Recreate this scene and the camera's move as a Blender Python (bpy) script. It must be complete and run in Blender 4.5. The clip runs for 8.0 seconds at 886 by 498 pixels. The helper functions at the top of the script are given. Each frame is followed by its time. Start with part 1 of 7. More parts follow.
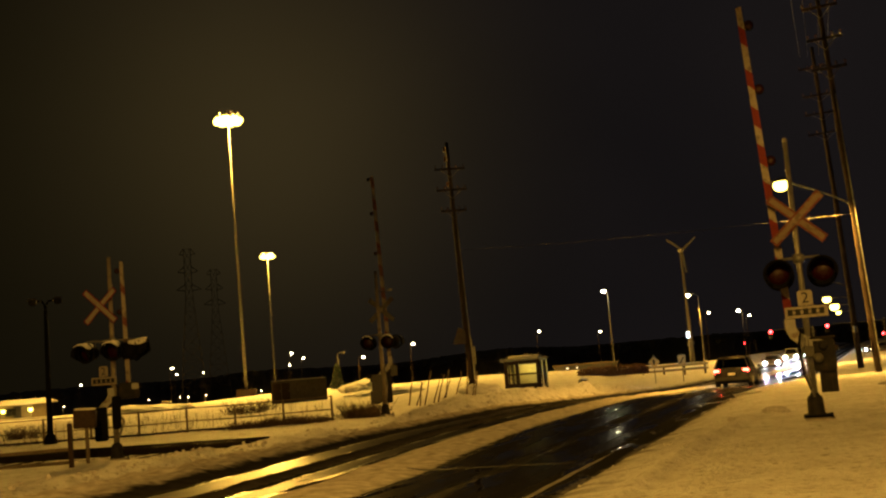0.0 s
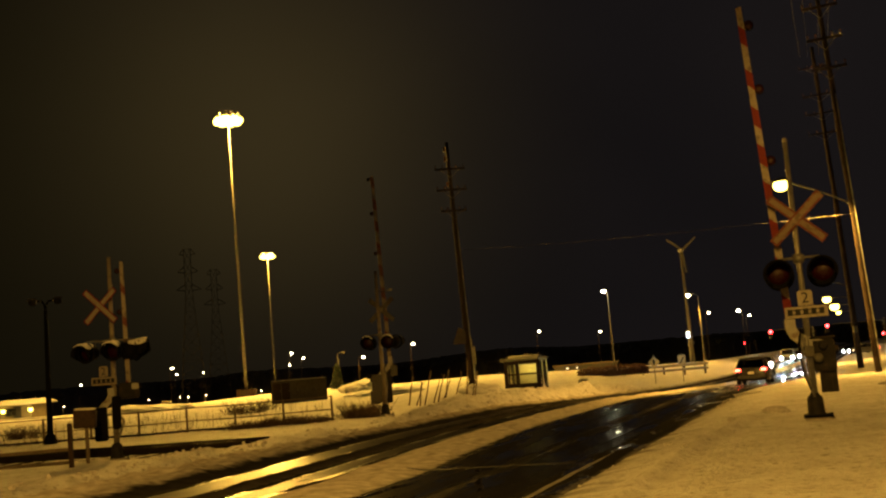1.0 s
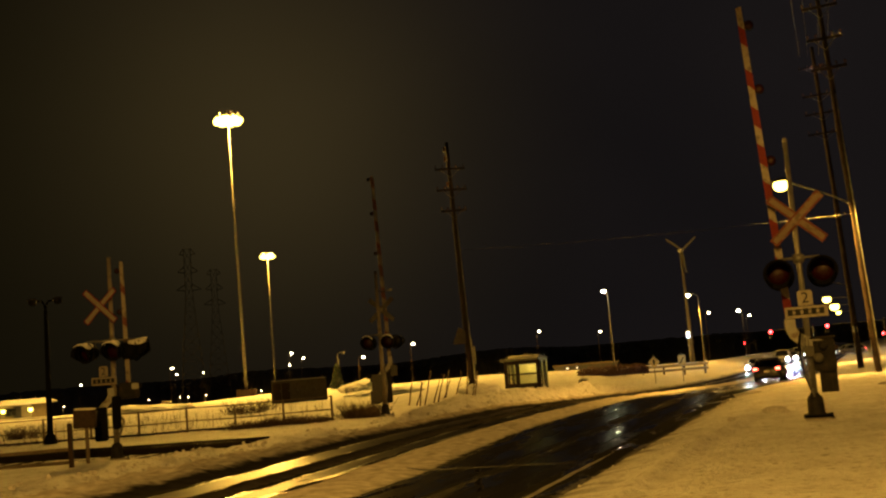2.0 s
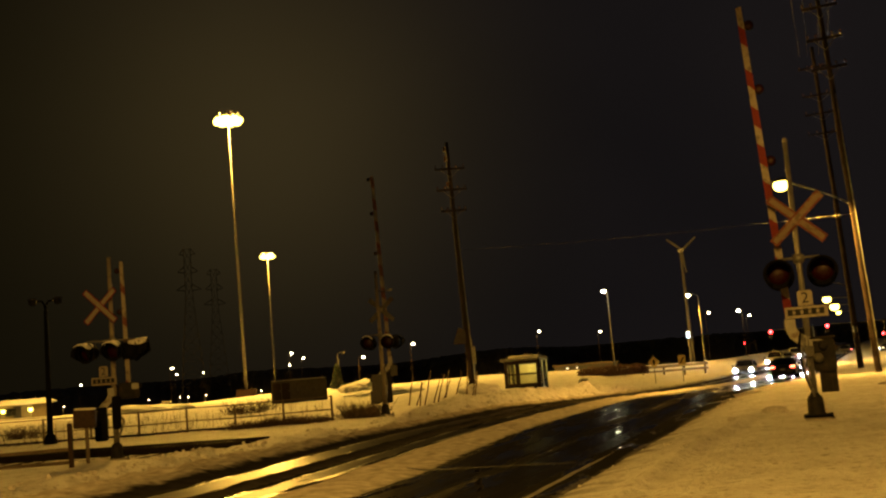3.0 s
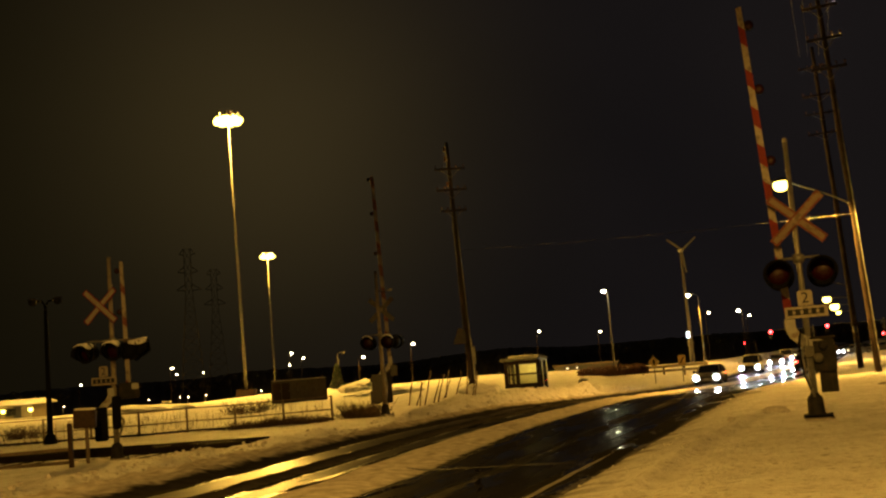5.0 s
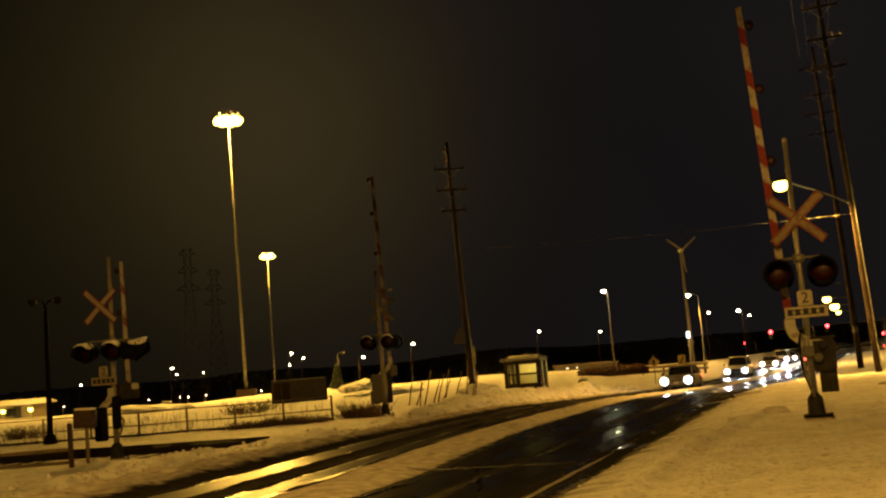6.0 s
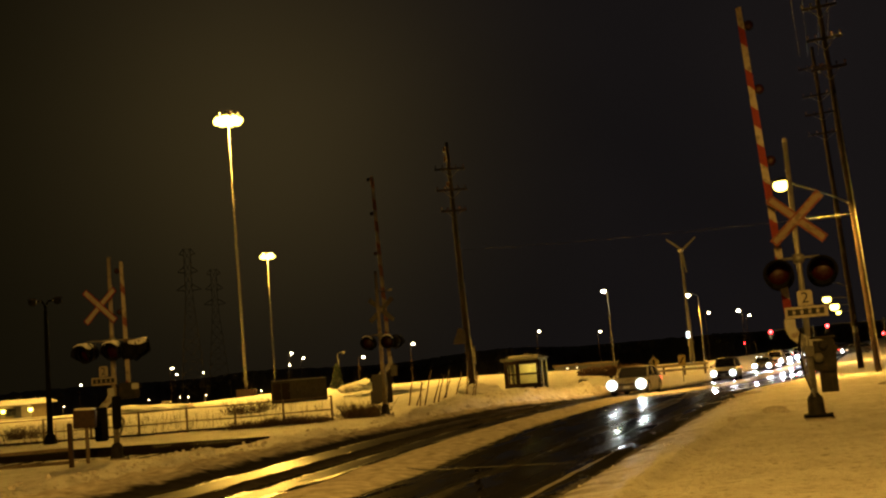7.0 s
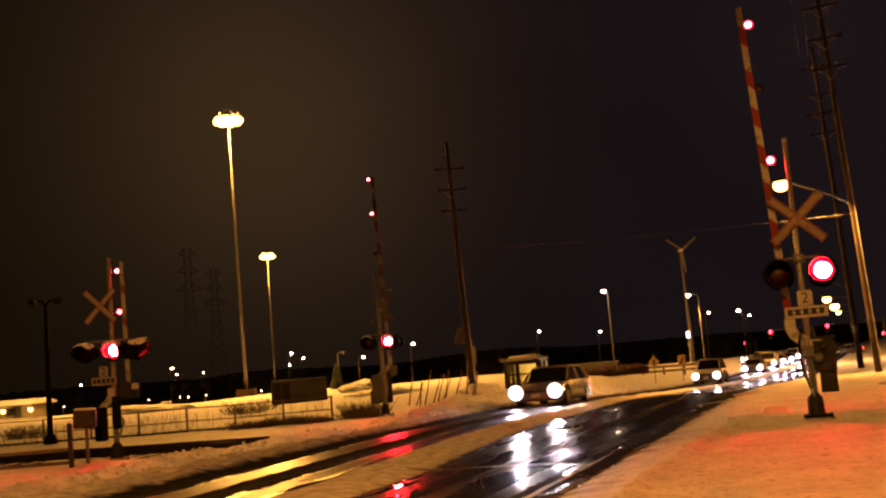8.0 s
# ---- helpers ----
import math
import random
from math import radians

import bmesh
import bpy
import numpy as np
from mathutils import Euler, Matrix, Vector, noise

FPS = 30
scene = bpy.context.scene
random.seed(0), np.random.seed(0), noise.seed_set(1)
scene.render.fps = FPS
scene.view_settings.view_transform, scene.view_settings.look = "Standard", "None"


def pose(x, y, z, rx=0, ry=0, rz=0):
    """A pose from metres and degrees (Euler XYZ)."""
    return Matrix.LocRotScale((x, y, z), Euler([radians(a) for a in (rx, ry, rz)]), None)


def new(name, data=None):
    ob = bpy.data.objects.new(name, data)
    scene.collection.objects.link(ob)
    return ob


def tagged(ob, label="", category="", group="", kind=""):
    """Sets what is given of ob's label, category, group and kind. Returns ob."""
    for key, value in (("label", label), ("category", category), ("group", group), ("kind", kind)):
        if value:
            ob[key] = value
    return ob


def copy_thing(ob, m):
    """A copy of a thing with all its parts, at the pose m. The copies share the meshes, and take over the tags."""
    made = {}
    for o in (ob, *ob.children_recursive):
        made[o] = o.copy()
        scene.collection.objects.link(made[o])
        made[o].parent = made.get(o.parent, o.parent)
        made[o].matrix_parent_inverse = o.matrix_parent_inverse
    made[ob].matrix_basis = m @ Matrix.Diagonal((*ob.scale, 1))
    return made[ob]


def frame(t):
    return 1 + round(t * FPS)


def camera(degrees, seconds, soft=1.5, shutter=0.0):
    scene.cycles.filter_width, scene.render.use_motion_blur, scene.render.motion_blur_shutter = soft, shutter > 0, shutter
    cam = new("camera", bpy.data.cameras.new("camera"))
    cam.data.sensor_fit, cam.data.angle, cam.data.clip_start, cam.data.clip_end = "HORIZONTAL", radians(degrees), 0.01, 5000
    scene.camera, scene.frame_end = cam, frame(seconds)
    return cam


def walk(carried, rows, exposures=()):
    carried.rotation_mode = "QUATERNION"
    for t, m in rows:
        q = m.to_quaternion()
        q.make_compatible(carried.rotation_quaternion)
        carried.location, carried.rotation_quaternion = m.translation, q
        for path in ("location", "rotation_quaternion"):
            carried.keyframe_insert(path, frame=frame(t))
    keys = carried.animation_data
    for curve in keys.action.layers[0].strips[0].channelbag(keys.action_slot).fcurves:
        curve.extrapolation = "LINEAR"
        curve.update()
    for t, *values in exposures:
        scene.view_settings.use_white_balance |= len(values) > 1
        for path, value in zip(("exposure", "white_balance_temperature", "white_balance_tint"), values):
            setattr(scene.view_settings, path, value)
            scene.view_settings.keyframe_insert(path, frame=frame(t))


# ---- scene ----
# ---- camera ----
cam = camera(44.85, 8.0, soft=2.2)
EYE = (0.0, 0.0, 1.5)
PITCH, ROLL = 6.405, -4.65
view = pose(*EYE, 90 + PITCH) @ pose(0, 0, 0, 0, 0, ROLL)
# the red flashers tint the picture once they start
walk(cam, [(0.0, view), (8.0, view)], ((0.0, 0.14, 6500, 10), (7.2, 0.14, 6500, 10), (7.35, 0.4, 7300, 54), (7.55, 0.4, 7300, 54), (7.7, 0.16, 7300, 54), (8.0, 0.16, 7300, 54)))

# ---- light: night sky and street lighting ----
SODIUM = (1.0, 0.505, 0.075)
PALE_SODIUM = (1.0, 0.535, 0.075)
world = bpy.data.worlds.new("night_sky")
scene.world = world
world.use_nodes = True
wn, wl = world.node_tree.nodes, world.node_tree.links
sky_out = wn["Background"]
sky_coord = wn.new("ShaderNodeTexCoord")
sky_noise = wn.new("ShaderNodeTexNoise")
sky_noise.inputs["Scale"].default_value = 2.2
sky_noise.inputs["Detail"].default_value = 3.0
sky_ramp = wn.new("ShaderNodeValToRGB")
sky_ramp.color_ramp.elements[0].position = 0.3
sky_ramp.color_ramp.elements[0].color = (0.0050, 0.0043, 0.0042, 1)
sky_ramp.color_ramp.elements[1].position = 0.75
sky_ramp.color_ramp.elements[1].color = (0.0090, 0.0074, 0.0066, 1)
wl.new(sky_coord.outputs["Generated"], sky_noise.inputs["Vector"])
wl.new(sky_noise.outputs["Fac"], sky_ramp.inputs["Fac"])
# a warm glow for lamp-lit haze, painted into the sky colour near the mast
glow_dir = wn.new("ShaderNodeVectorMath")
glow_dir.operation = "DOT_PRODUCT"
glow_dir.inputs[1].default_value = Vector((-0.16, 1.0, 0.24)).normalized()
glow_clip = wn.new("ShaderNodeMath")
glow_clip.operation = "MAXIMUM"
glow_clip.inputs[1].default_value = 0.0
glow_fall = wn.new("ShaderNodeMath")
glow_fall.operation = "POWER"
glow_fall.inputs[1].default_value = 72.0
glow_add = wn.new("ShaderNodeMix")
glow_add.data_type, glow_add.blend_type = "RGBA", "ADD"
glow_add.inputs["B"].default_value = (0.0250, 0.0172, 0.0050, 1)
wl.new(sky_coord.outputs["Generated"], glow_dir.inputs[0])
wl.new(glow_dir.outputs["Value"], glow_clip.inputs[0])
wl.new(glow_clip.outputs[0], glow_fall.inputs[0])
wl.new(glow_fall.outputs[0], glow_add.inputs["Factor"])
# tints the sky colour: dark olive to the left, greyer over the road
sky_split = wn.new("ShaderNodeSeparateXYZ")
sky_side = wn.new("ShaderNodeMapRange")
sky_side.inputs["From Min"].default_value, sky_side.inputs["From Max"].default_value = -0.42, 0.16
sky_tint = wn.new("ShaderNodeMix")
sky_tint.data_type = "RGBA"
sky_tint.inputs["A"].default_value, sky_tint.inputs["B"].default_value = (0.72, 0.64, 0.24, 1), (1.03, 1.0, 1.10, 1)
sky_cast = wn.new("ShaderNodeMix")
sky_cast.data_type, sky_cast.blend_type = "RGBA", "MULTIPLY"
sky_cast.inputs["Factor"].default_value = 1.0
wl.new(sky_coord.outputs["Generated"], sky_split.inputs[0])
wl.new(sky_split.outputs["X"], sky_side.inputs["Value"])
wl.new(sky_side.outputs["Result"], sky_tint.inputs["Factor"])
wl.new(sky_ramp.outputs["Color"], sky_cast.inputs["A"])
wl.new(sky_tint.outputs["Result"], sky_cast.inputs["B"])
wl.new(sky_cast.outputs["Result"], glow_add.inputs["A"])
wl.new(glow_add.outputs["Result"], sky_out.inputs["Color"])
sky_out.inputs["Strength"].default_value = 1.0


def point_lamp(name, place, watts, colour=SODIUM, size=0.4):
    lamp = bpy.data.lights.new(name, "POINT")
    lamp.energy, lamp.color, lamp.shadow_soft_size = watts, colour, size
    ob = new(name, lamp)
    ob.location = place
    return ob


def down_lamp(name, place, watts, colour=SODIUM, size=0.5, cone=160):
    lamp = bpy.data.lights.new(name, "SPOT")
    lamp.energy, lamp.color, lamp.shadow_soft_size = watts, colour, size
    lamp.spot_size, lamp.spot_blend = radians(cone), 0.12
    ob = new(name, lamp)
    ob.location = place
    return ob


down_lamp("high_mast_glow", (-22.9, 118.0, 31.0), 205000, PALE_SODIUM, size=2.2, cone=172)
down_lamp("high_mast_glow", (-38.9, 236.0, 29.6), 150000, PALE_SODIUM, size=2.0, cone=172)
down_lamp("street_lamp_glow", (14.85, 46.2, 7.75), 8200, size=0.5, cone=154)
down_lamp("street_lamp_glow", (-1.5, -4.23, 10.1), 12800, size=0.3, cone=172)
down_lamp("street_lamp_glow", (38.7, 110.0, 5.05), 7000, size=0.3, cone=172)
down_lamp("street_lamp_glow", (32.6, 147.0, 7.4), 6000, size=0.3, cone=172)


# ---- materials ----
def shader(name):
    m = bpy.data.materials.new(name)
    m.use_nodes = True
    return m, m.node_tree.nodes, m.node_tree.links, m.node_tree.nodes["Principled BSDF"]


def surface(name, dark, light, rough=0.6, metal=0.0, scale=4.0, fine=60.0, bump=0.15, dirt=None, dirt_at=0.62, rough_var=0.15):
    """Two scales of colour variation, fine relief and optional dirt blotches."""
    m, n, l, p = shader(name)
    co = n.new("ShaderNodeTexCoord")
    big = n.new("ShaderNodeTexNoise")
    big.inputs["Scale"].default_value, big.inputs["Detail"].default_value = scale, 5
    small = n.new("ShaderNodeTexNoise")
    small.inputs["Scale"].default_value, small.inputs["Detail"].default_value = fine, 4
    for t in (big, small):
        l.new(co.outputs["Object"], t.inputs["Vector"])
    mixv = n.new("ShaderNodeMath")
    mixv.operation = "MULTIPLY_ADD"
    mixv.inputs[1].default_value = 0.45
    half = n.new("ShaderNodeMath")
    half.operation = "MULTIPLY"
    half.inputs[1].default_value = 0.55
    l.new(big.outputs["Fac"], half.inputs[0])
    l.new(small.outputs["Fac"], mixv.inputs[0])
    l.new(half.outputs[0], mixv.inputs[2])
    ramp = n.new("ShaderNodeValToRGB")
    ramp.color_ramp.elements[0].position, ramp.color_ramp.elements[1].position = 0.35, 0.65
    ramp.color_ramp.elements[0].color, ramp.color_ramp.elements[1].color = (*dark, 1), (*light, 1)
    l.new(mixv.outputs[0], ramp.inputs["Fac"])
    colour = ramp.outputs["Color"]
    if dirt:
        edge = n.new("ShaderNodeMapRange")
        edge.inputs["From Min"].default_value, edge.inputs["From Max"].default_value = dirt_at - 0.08, dirt_at + 0.06
        l.new(big.outputs["Fac"], edge.inputs["Value"])
        mix = n.new("ShaderNodeMix")
        mix.data_type = "RGBA"
        mix.inputs["B"].default_value = (*dirt, 1)
        l.new(edge.outputs["Result"], mix.inputs["Factor"])
        l.new(colour, mix.inputs["A"])
        colour = mix.outputs["Result"]
    l.new(colour, p.inputs["Base Color"])
    rv = n.new("ShaderNodeMapRange")
    rv.inputs["To Min"].default_value, rv.inputs["To Max"].default_value = max(0.02, rough - rough_var), min(1, rough + rough_var)
    l.new(small.outputs["Fac"], rv.inputs["Value"])
    l.new(rv.outputs["Result"], p.inputs["Roughness"])
    p.inputs["Metallic"].default_value = metal
    b = n.new("ShaderNodeBump")
    b.inputs["Strength"].default_value, b.inputs["Distance"].default_value = bump, 0.02
    l.new(mixv.outputs[0], b.inputs["Height"])
    l.new(b.outputs["Normal"], p.inputs["Normal"])
    return m


def glowing(name, colour, strength, base=(0.3, 0.3, 0.3)):
    m, n, l, p = shader(name)
    p.inputs["Base Color"].default_value = (*base, 1)
    p.inputs["Emission Color"].default_value = (*colour, 1)
    p.inputs["Emission Strength"].default_value = strength
    p.inputs["Roughness"].default_value = 0.3
    return m


def clear_glass(name, tint, rough=0.03):
    """A thin pane: it lets light straight through and mirrors at its face."""
    m, n, l, p = shader(name)
    out = next(k for k in n if k.type == "OUTPUT_MATERIAL")
    n.remove(p)
    clear = n.new("ShaderNodeBsdfTransparent")
    clear.inputs["Color"].default_value = (*tint, 1)
    gloss = n.new("ShaderNodeBsdfGlossy")
    gloss.inputs["Roughness"].default_value = rough
    edge = n.new("ShaderNodeFresnel")
    edge.inputs["IOR"].default_value = 1.45
    mix = n.new("ShaderNodeMixShader")
    l.new(edge.outputs[0], mix.inputs[0])
    l.new(clear.outputs[0], mix.inputs[1])
    l.new(gloss.outputs[0], mix.inputs[2])
    l.new(mix.outputs[0], out.inputs["Surface"])
    return m


GALV = surface("galvanised_steel", (0.14, 0.14, 0.135), (0.28, 0.28, 0.27), 0.5, 0.6, 6, 80, 0.1, (0.15, 0.11, 0.08), 0.66)
ALU = surface("weathered_aluminium", (0.35, 0.35, 0.33), (0.55, 0.55, 0.52), 0.45, 0.7, 5, 70, 0.08)
GREY_PAINT = surface("grey_paint", (0.24, 0.24, 0.225), (0.36, 0.36, 0.34), 0.55, 0.0, 5, 60, 0.12, (0.16, 0.12, 0.09), 0.63)
DARK_METAL = surface("dark_cast_iron", (0.010, 0.010, 0.010), (0.032, 0.029, 0.026), 0.7, 0.1, 7, 70, 0.25, (0.05, 0.03, 0.018), 0.66)
BLACK_PAINT = surface("matt_black_paint", (0.0025, 0.0025, 0.0025), (0.007, 0.0065, 0.006), 0.9, 0.0, 8, 90, 0.1)
RED_SHEET = surface("red_sheeting", (0.30, 0.022, 0.015), (0.42, 0.035, 0.02), 0.4, 0.0, 9, 90, 0.06, (0.22, 0.06, 0.04), 0.68)
OLD_WHITE = surface("grimy_white_sheeting", (0.15, 0.125, 0.095), (0.25, 0.22, 0.18), 0.55, 0.0, 7, 60, 0.08, (0.10, 0.075, 0.05), 0.6)
SIGN_WHITE = surface("dull_white_sign", (0.20, 0.18, 0.15), (0.30, 0.275, 0.235), 0.5, 0.0, 9, 90, 0.06, (0.16, 0.13, 0.10), 0.64)
WHITE_SHEET = surface("white_sheeting", (0.46, 0.45, 0.42), (0.60, 0.59, 0.56), 0.42, 0.0, 9, 90, 0.06, (0.26, 0.22, 0.18), 0.66)
SIGN_BLACK = surface("sign_black", (0.012, 0.012, 0.012), (0.025, 0.025, 0.025), 0.5, 0.0, 20, 100, 0.03)
YELLOW_SHEET = surface("yellow_sheeting", (0.60, 0.45, 0.14), (0.72, 0.56, 0.2), 0.45, 0.0, 9, 90, 0.05, (0.35, 0.22, 0.05), 0.66)
MAST_STEEL = surface("dull_mast_steel", (0.05, 0.05, 0.047), (0.10, 0.097, 0.09), 0.65, 0.1, 3, 40, 0.1, (0.07, 0.055, 0.04), 0.64)
WOOD_POLE = surface("creosoted_wood", (0.014, 0.0095, 0.0065), (0.046, 0.031, 0.020), 0.8, 0.0, 1.4, 30, 0.5, (0.06, 0.04, 0.03), 0.62)
WOOD_GREY = surface("weathered_wood", (0.09, 0.07, 0.05), (0.20, 0.155, 0.11), 0.8, 0.0, 3, 40, 0.4)
RAIL_STEEL = surface("dark_rail_steel", (0.006, 0.005, 0.004), (0.022, 0.015, 0.010), 0.7, 0.2, 10, 80, 0.4)
ARM_RED = surface("dark_red_sheeting", (0.11, 0.010, 0.007), (0.17, 0.016, 0.010), 0.5, 0.0, 9, 90, 0.06, (0.07, 0.012, 0.009), 0.66)
DULL_RED = surface("faded_red_sheeting", (0.09, 0.03, 0.02), (0.16, 0.05, 0.03), 0.6, 0.0, 9, 90, 0.06, (0.16, 0.11, 0.08), 0.6)
RUST = surface("rusty_steel", (0.022, 0.014, 0.010), (0.07, 0.038, 0.02), 0.75, 0.3, 10, 80, 0.4)
CABINET_GREEN = surface("green_grey_cabinet", (0.060, 0.056, 0.036), (0.115, 0.105, 0.072), 0.6, 0.0, 3, 50, 0.08, (0.05, 0.04, 0.03), 0.66)
CONCRETE = surface("concrete", (0.26, 0.25, 0.23), (0.40, 0.38, 0.35), 0.85, 0.0, 5, 50, 0.4, (0.12, 0.10, 0.08), 0.62)
RED_LENS_DARK = surface("unlit_red_lens", (0.014, 0.0008, 0.0008), (0.022, 0.0015, 0.0015), 0.4, 0.0, 30, 200, 0.1)
RED_LIT = glowing("lit_red_lens", (1.0, 0.026, 0.022), 1600.0, (0.3, 0.01, 0.01))
RED_HALO_RIM = glowing("red_halo_rim", (1.0, 0.014, 0.018), 7.0, (0.3, 0.01, 0.01))
RED_LIT_SMALL = glowing("lit_red_gate_lens", (1.0, 0.035, 0.03), 260.0, (0.3, 0.01, 0.01))
RED_SIGNAL = glowing("red_signal_lens", (1.0, 0.018, 0.022), 30.0)
SODIUM_LAMP = glowing("sodium_lamp", (1.0, 0.74, 0.12), 11.0)
FAR_LAMP = glowing("far_lamp", (1.0, 0.82, 0.45), 34.0)
BRIGHT_FAR_LAMP = glowing("bright_far_lamp", (1.0, 0.84, 0.48), 150.0)
DIM_WINDOW = glowing("dim_window", (1.0, 0.85, 0.55), 1.6)
TUBE_LIGHT = glowing("tube_light", (1.0, 0.90, 0.25), 9.0)
COOL_PANEL = glowing("cool_panel", (0.55, 0.80, 1.0), 4.0)
HEAD_LIT = glowing("lit_headlight", (0.96, 1.0, 0.92), 8500.0)
HIGH_BEAM = glowing("lit_high_beam", (0.96, 1.0, 0.92), 32000.0)
# weaker emission that imitates the glare round each headlight
GLARE_RING = glowing("headlight_glare_ring", (0.94, 1.0, 0.93), 16.0)
GLARE_RIM = glowing("headlight_glare_rim", (0.90, 1.0, 0.97), 2.5)
TAIL_LIT = glowing("lit_taillight", (1.0, 0.06, 0.035), 22.0, (0.3, 0.02, 0.02))
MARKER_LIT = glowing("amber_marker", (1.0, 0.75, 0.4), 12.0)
GLASS = clear_glass("shelter_glass", (0.95, 0.92, 0.80))
CAR_GLASS = surface("dark_car_glass", (0.010, 0.011, 0.012), (0.018, 0.019, 0.02), 0.06, 0.0, 3, 50, 0.01, rough_var=0.03)
TINTED_GLASS = clear_glass("tinted_car_glass", (0.42, 0.42, 0.40))
TYRE = surface("tyre_rubber", (0.012, 0.012, 0.012), (0.03, 0.028, 0.026), 0.85, 0.0, 6, 60, 0.3)
RIM = surface("wheel_rim", (0.25, 0.25, 0.25), (0.40, 0.40, 0.40), 0.35, 0.8, 6, 60, 0.1)
TRIM_BLACK = surface("black_plastic", (0.014, 0.014, 0.014), (0.03, 0.03, 0.03), 0.6, 0.0, 10, 90, 0.1)
TWIG = surface("bare_twigs", (0.045, 0.027, 0.016), (0.11, 0.07, 0.042), 0.85, 0.0, 6, 40, 0.3)
NEEDLES = surface("conifer_needles", (0.02, 0.04, 0.018), (0.07, 0.10, 0.05), 0.8, 0.0, 3, 25, 0.3, (0.35, 0.34, 0.32), 0.68)
# paler than bare trees: distant haze is put into the base colour
WOODS = surface("haze_paled_woods", (0.08, 0.074, 0.06), (0.17, 0.155, 0.13), 0.95, 0.0, 0.15, 2, 0.3)
HEDGE_BROWN = surface("brown_hedge", (0.07, 0.035, 0.02), (0.16, 0.085, 0.05), 0.9, 0.0, 2, 18, 0.5)
WALL_SIDING = surface("pale_siding", (0.35, 0.30, 0.22), (0.50, 0.44, 0.33), 0.7, 0.0, 2, 40, 0.1)
HOUSE_WALL = surface("ochre_siding", (0.13, 0.105, 0.065), (0.22, 0.18, 0.115), 0.75, 0.0, 2, 40, 0.1)
CAR_DARK = surface("dark_car_paint", (0.012, 0.012, 0.014), (0.022, 0.021, 0.022), 0.3, 0.2, 2, 60, 0.03, (0.05, 0.045, 0.04), 0.6)
CAR_SILVER = surface("silver_car_paint", (0.20, 0.20, 0.21), (0.30, 0.30, 0.31), 0.35, 0.5, 2, 60, 0.03, (0.12, 0.10, 0.09), 0.6)
CAR_WHITE = surface("white_car_paint", (0.55, 0.55, 0.54), (0.7, 0.7, 0.69), 0.35, 0.1, 2, 60, 0.03, (0.3, 0.27, 0.24), 0.6)
INSULATOR = surface("brown_porcelain", (0.10, 0.05, 0.03), (0.18, 0.09, 0.05), 0.25, 0.0, 8, 60, 0.03)
WIRE = surface("bare_wire", (0.06, 0.05, 0.04), (0.12, 0.10, 0.08), 0.6, 0.2, 5, 60, 0.0)


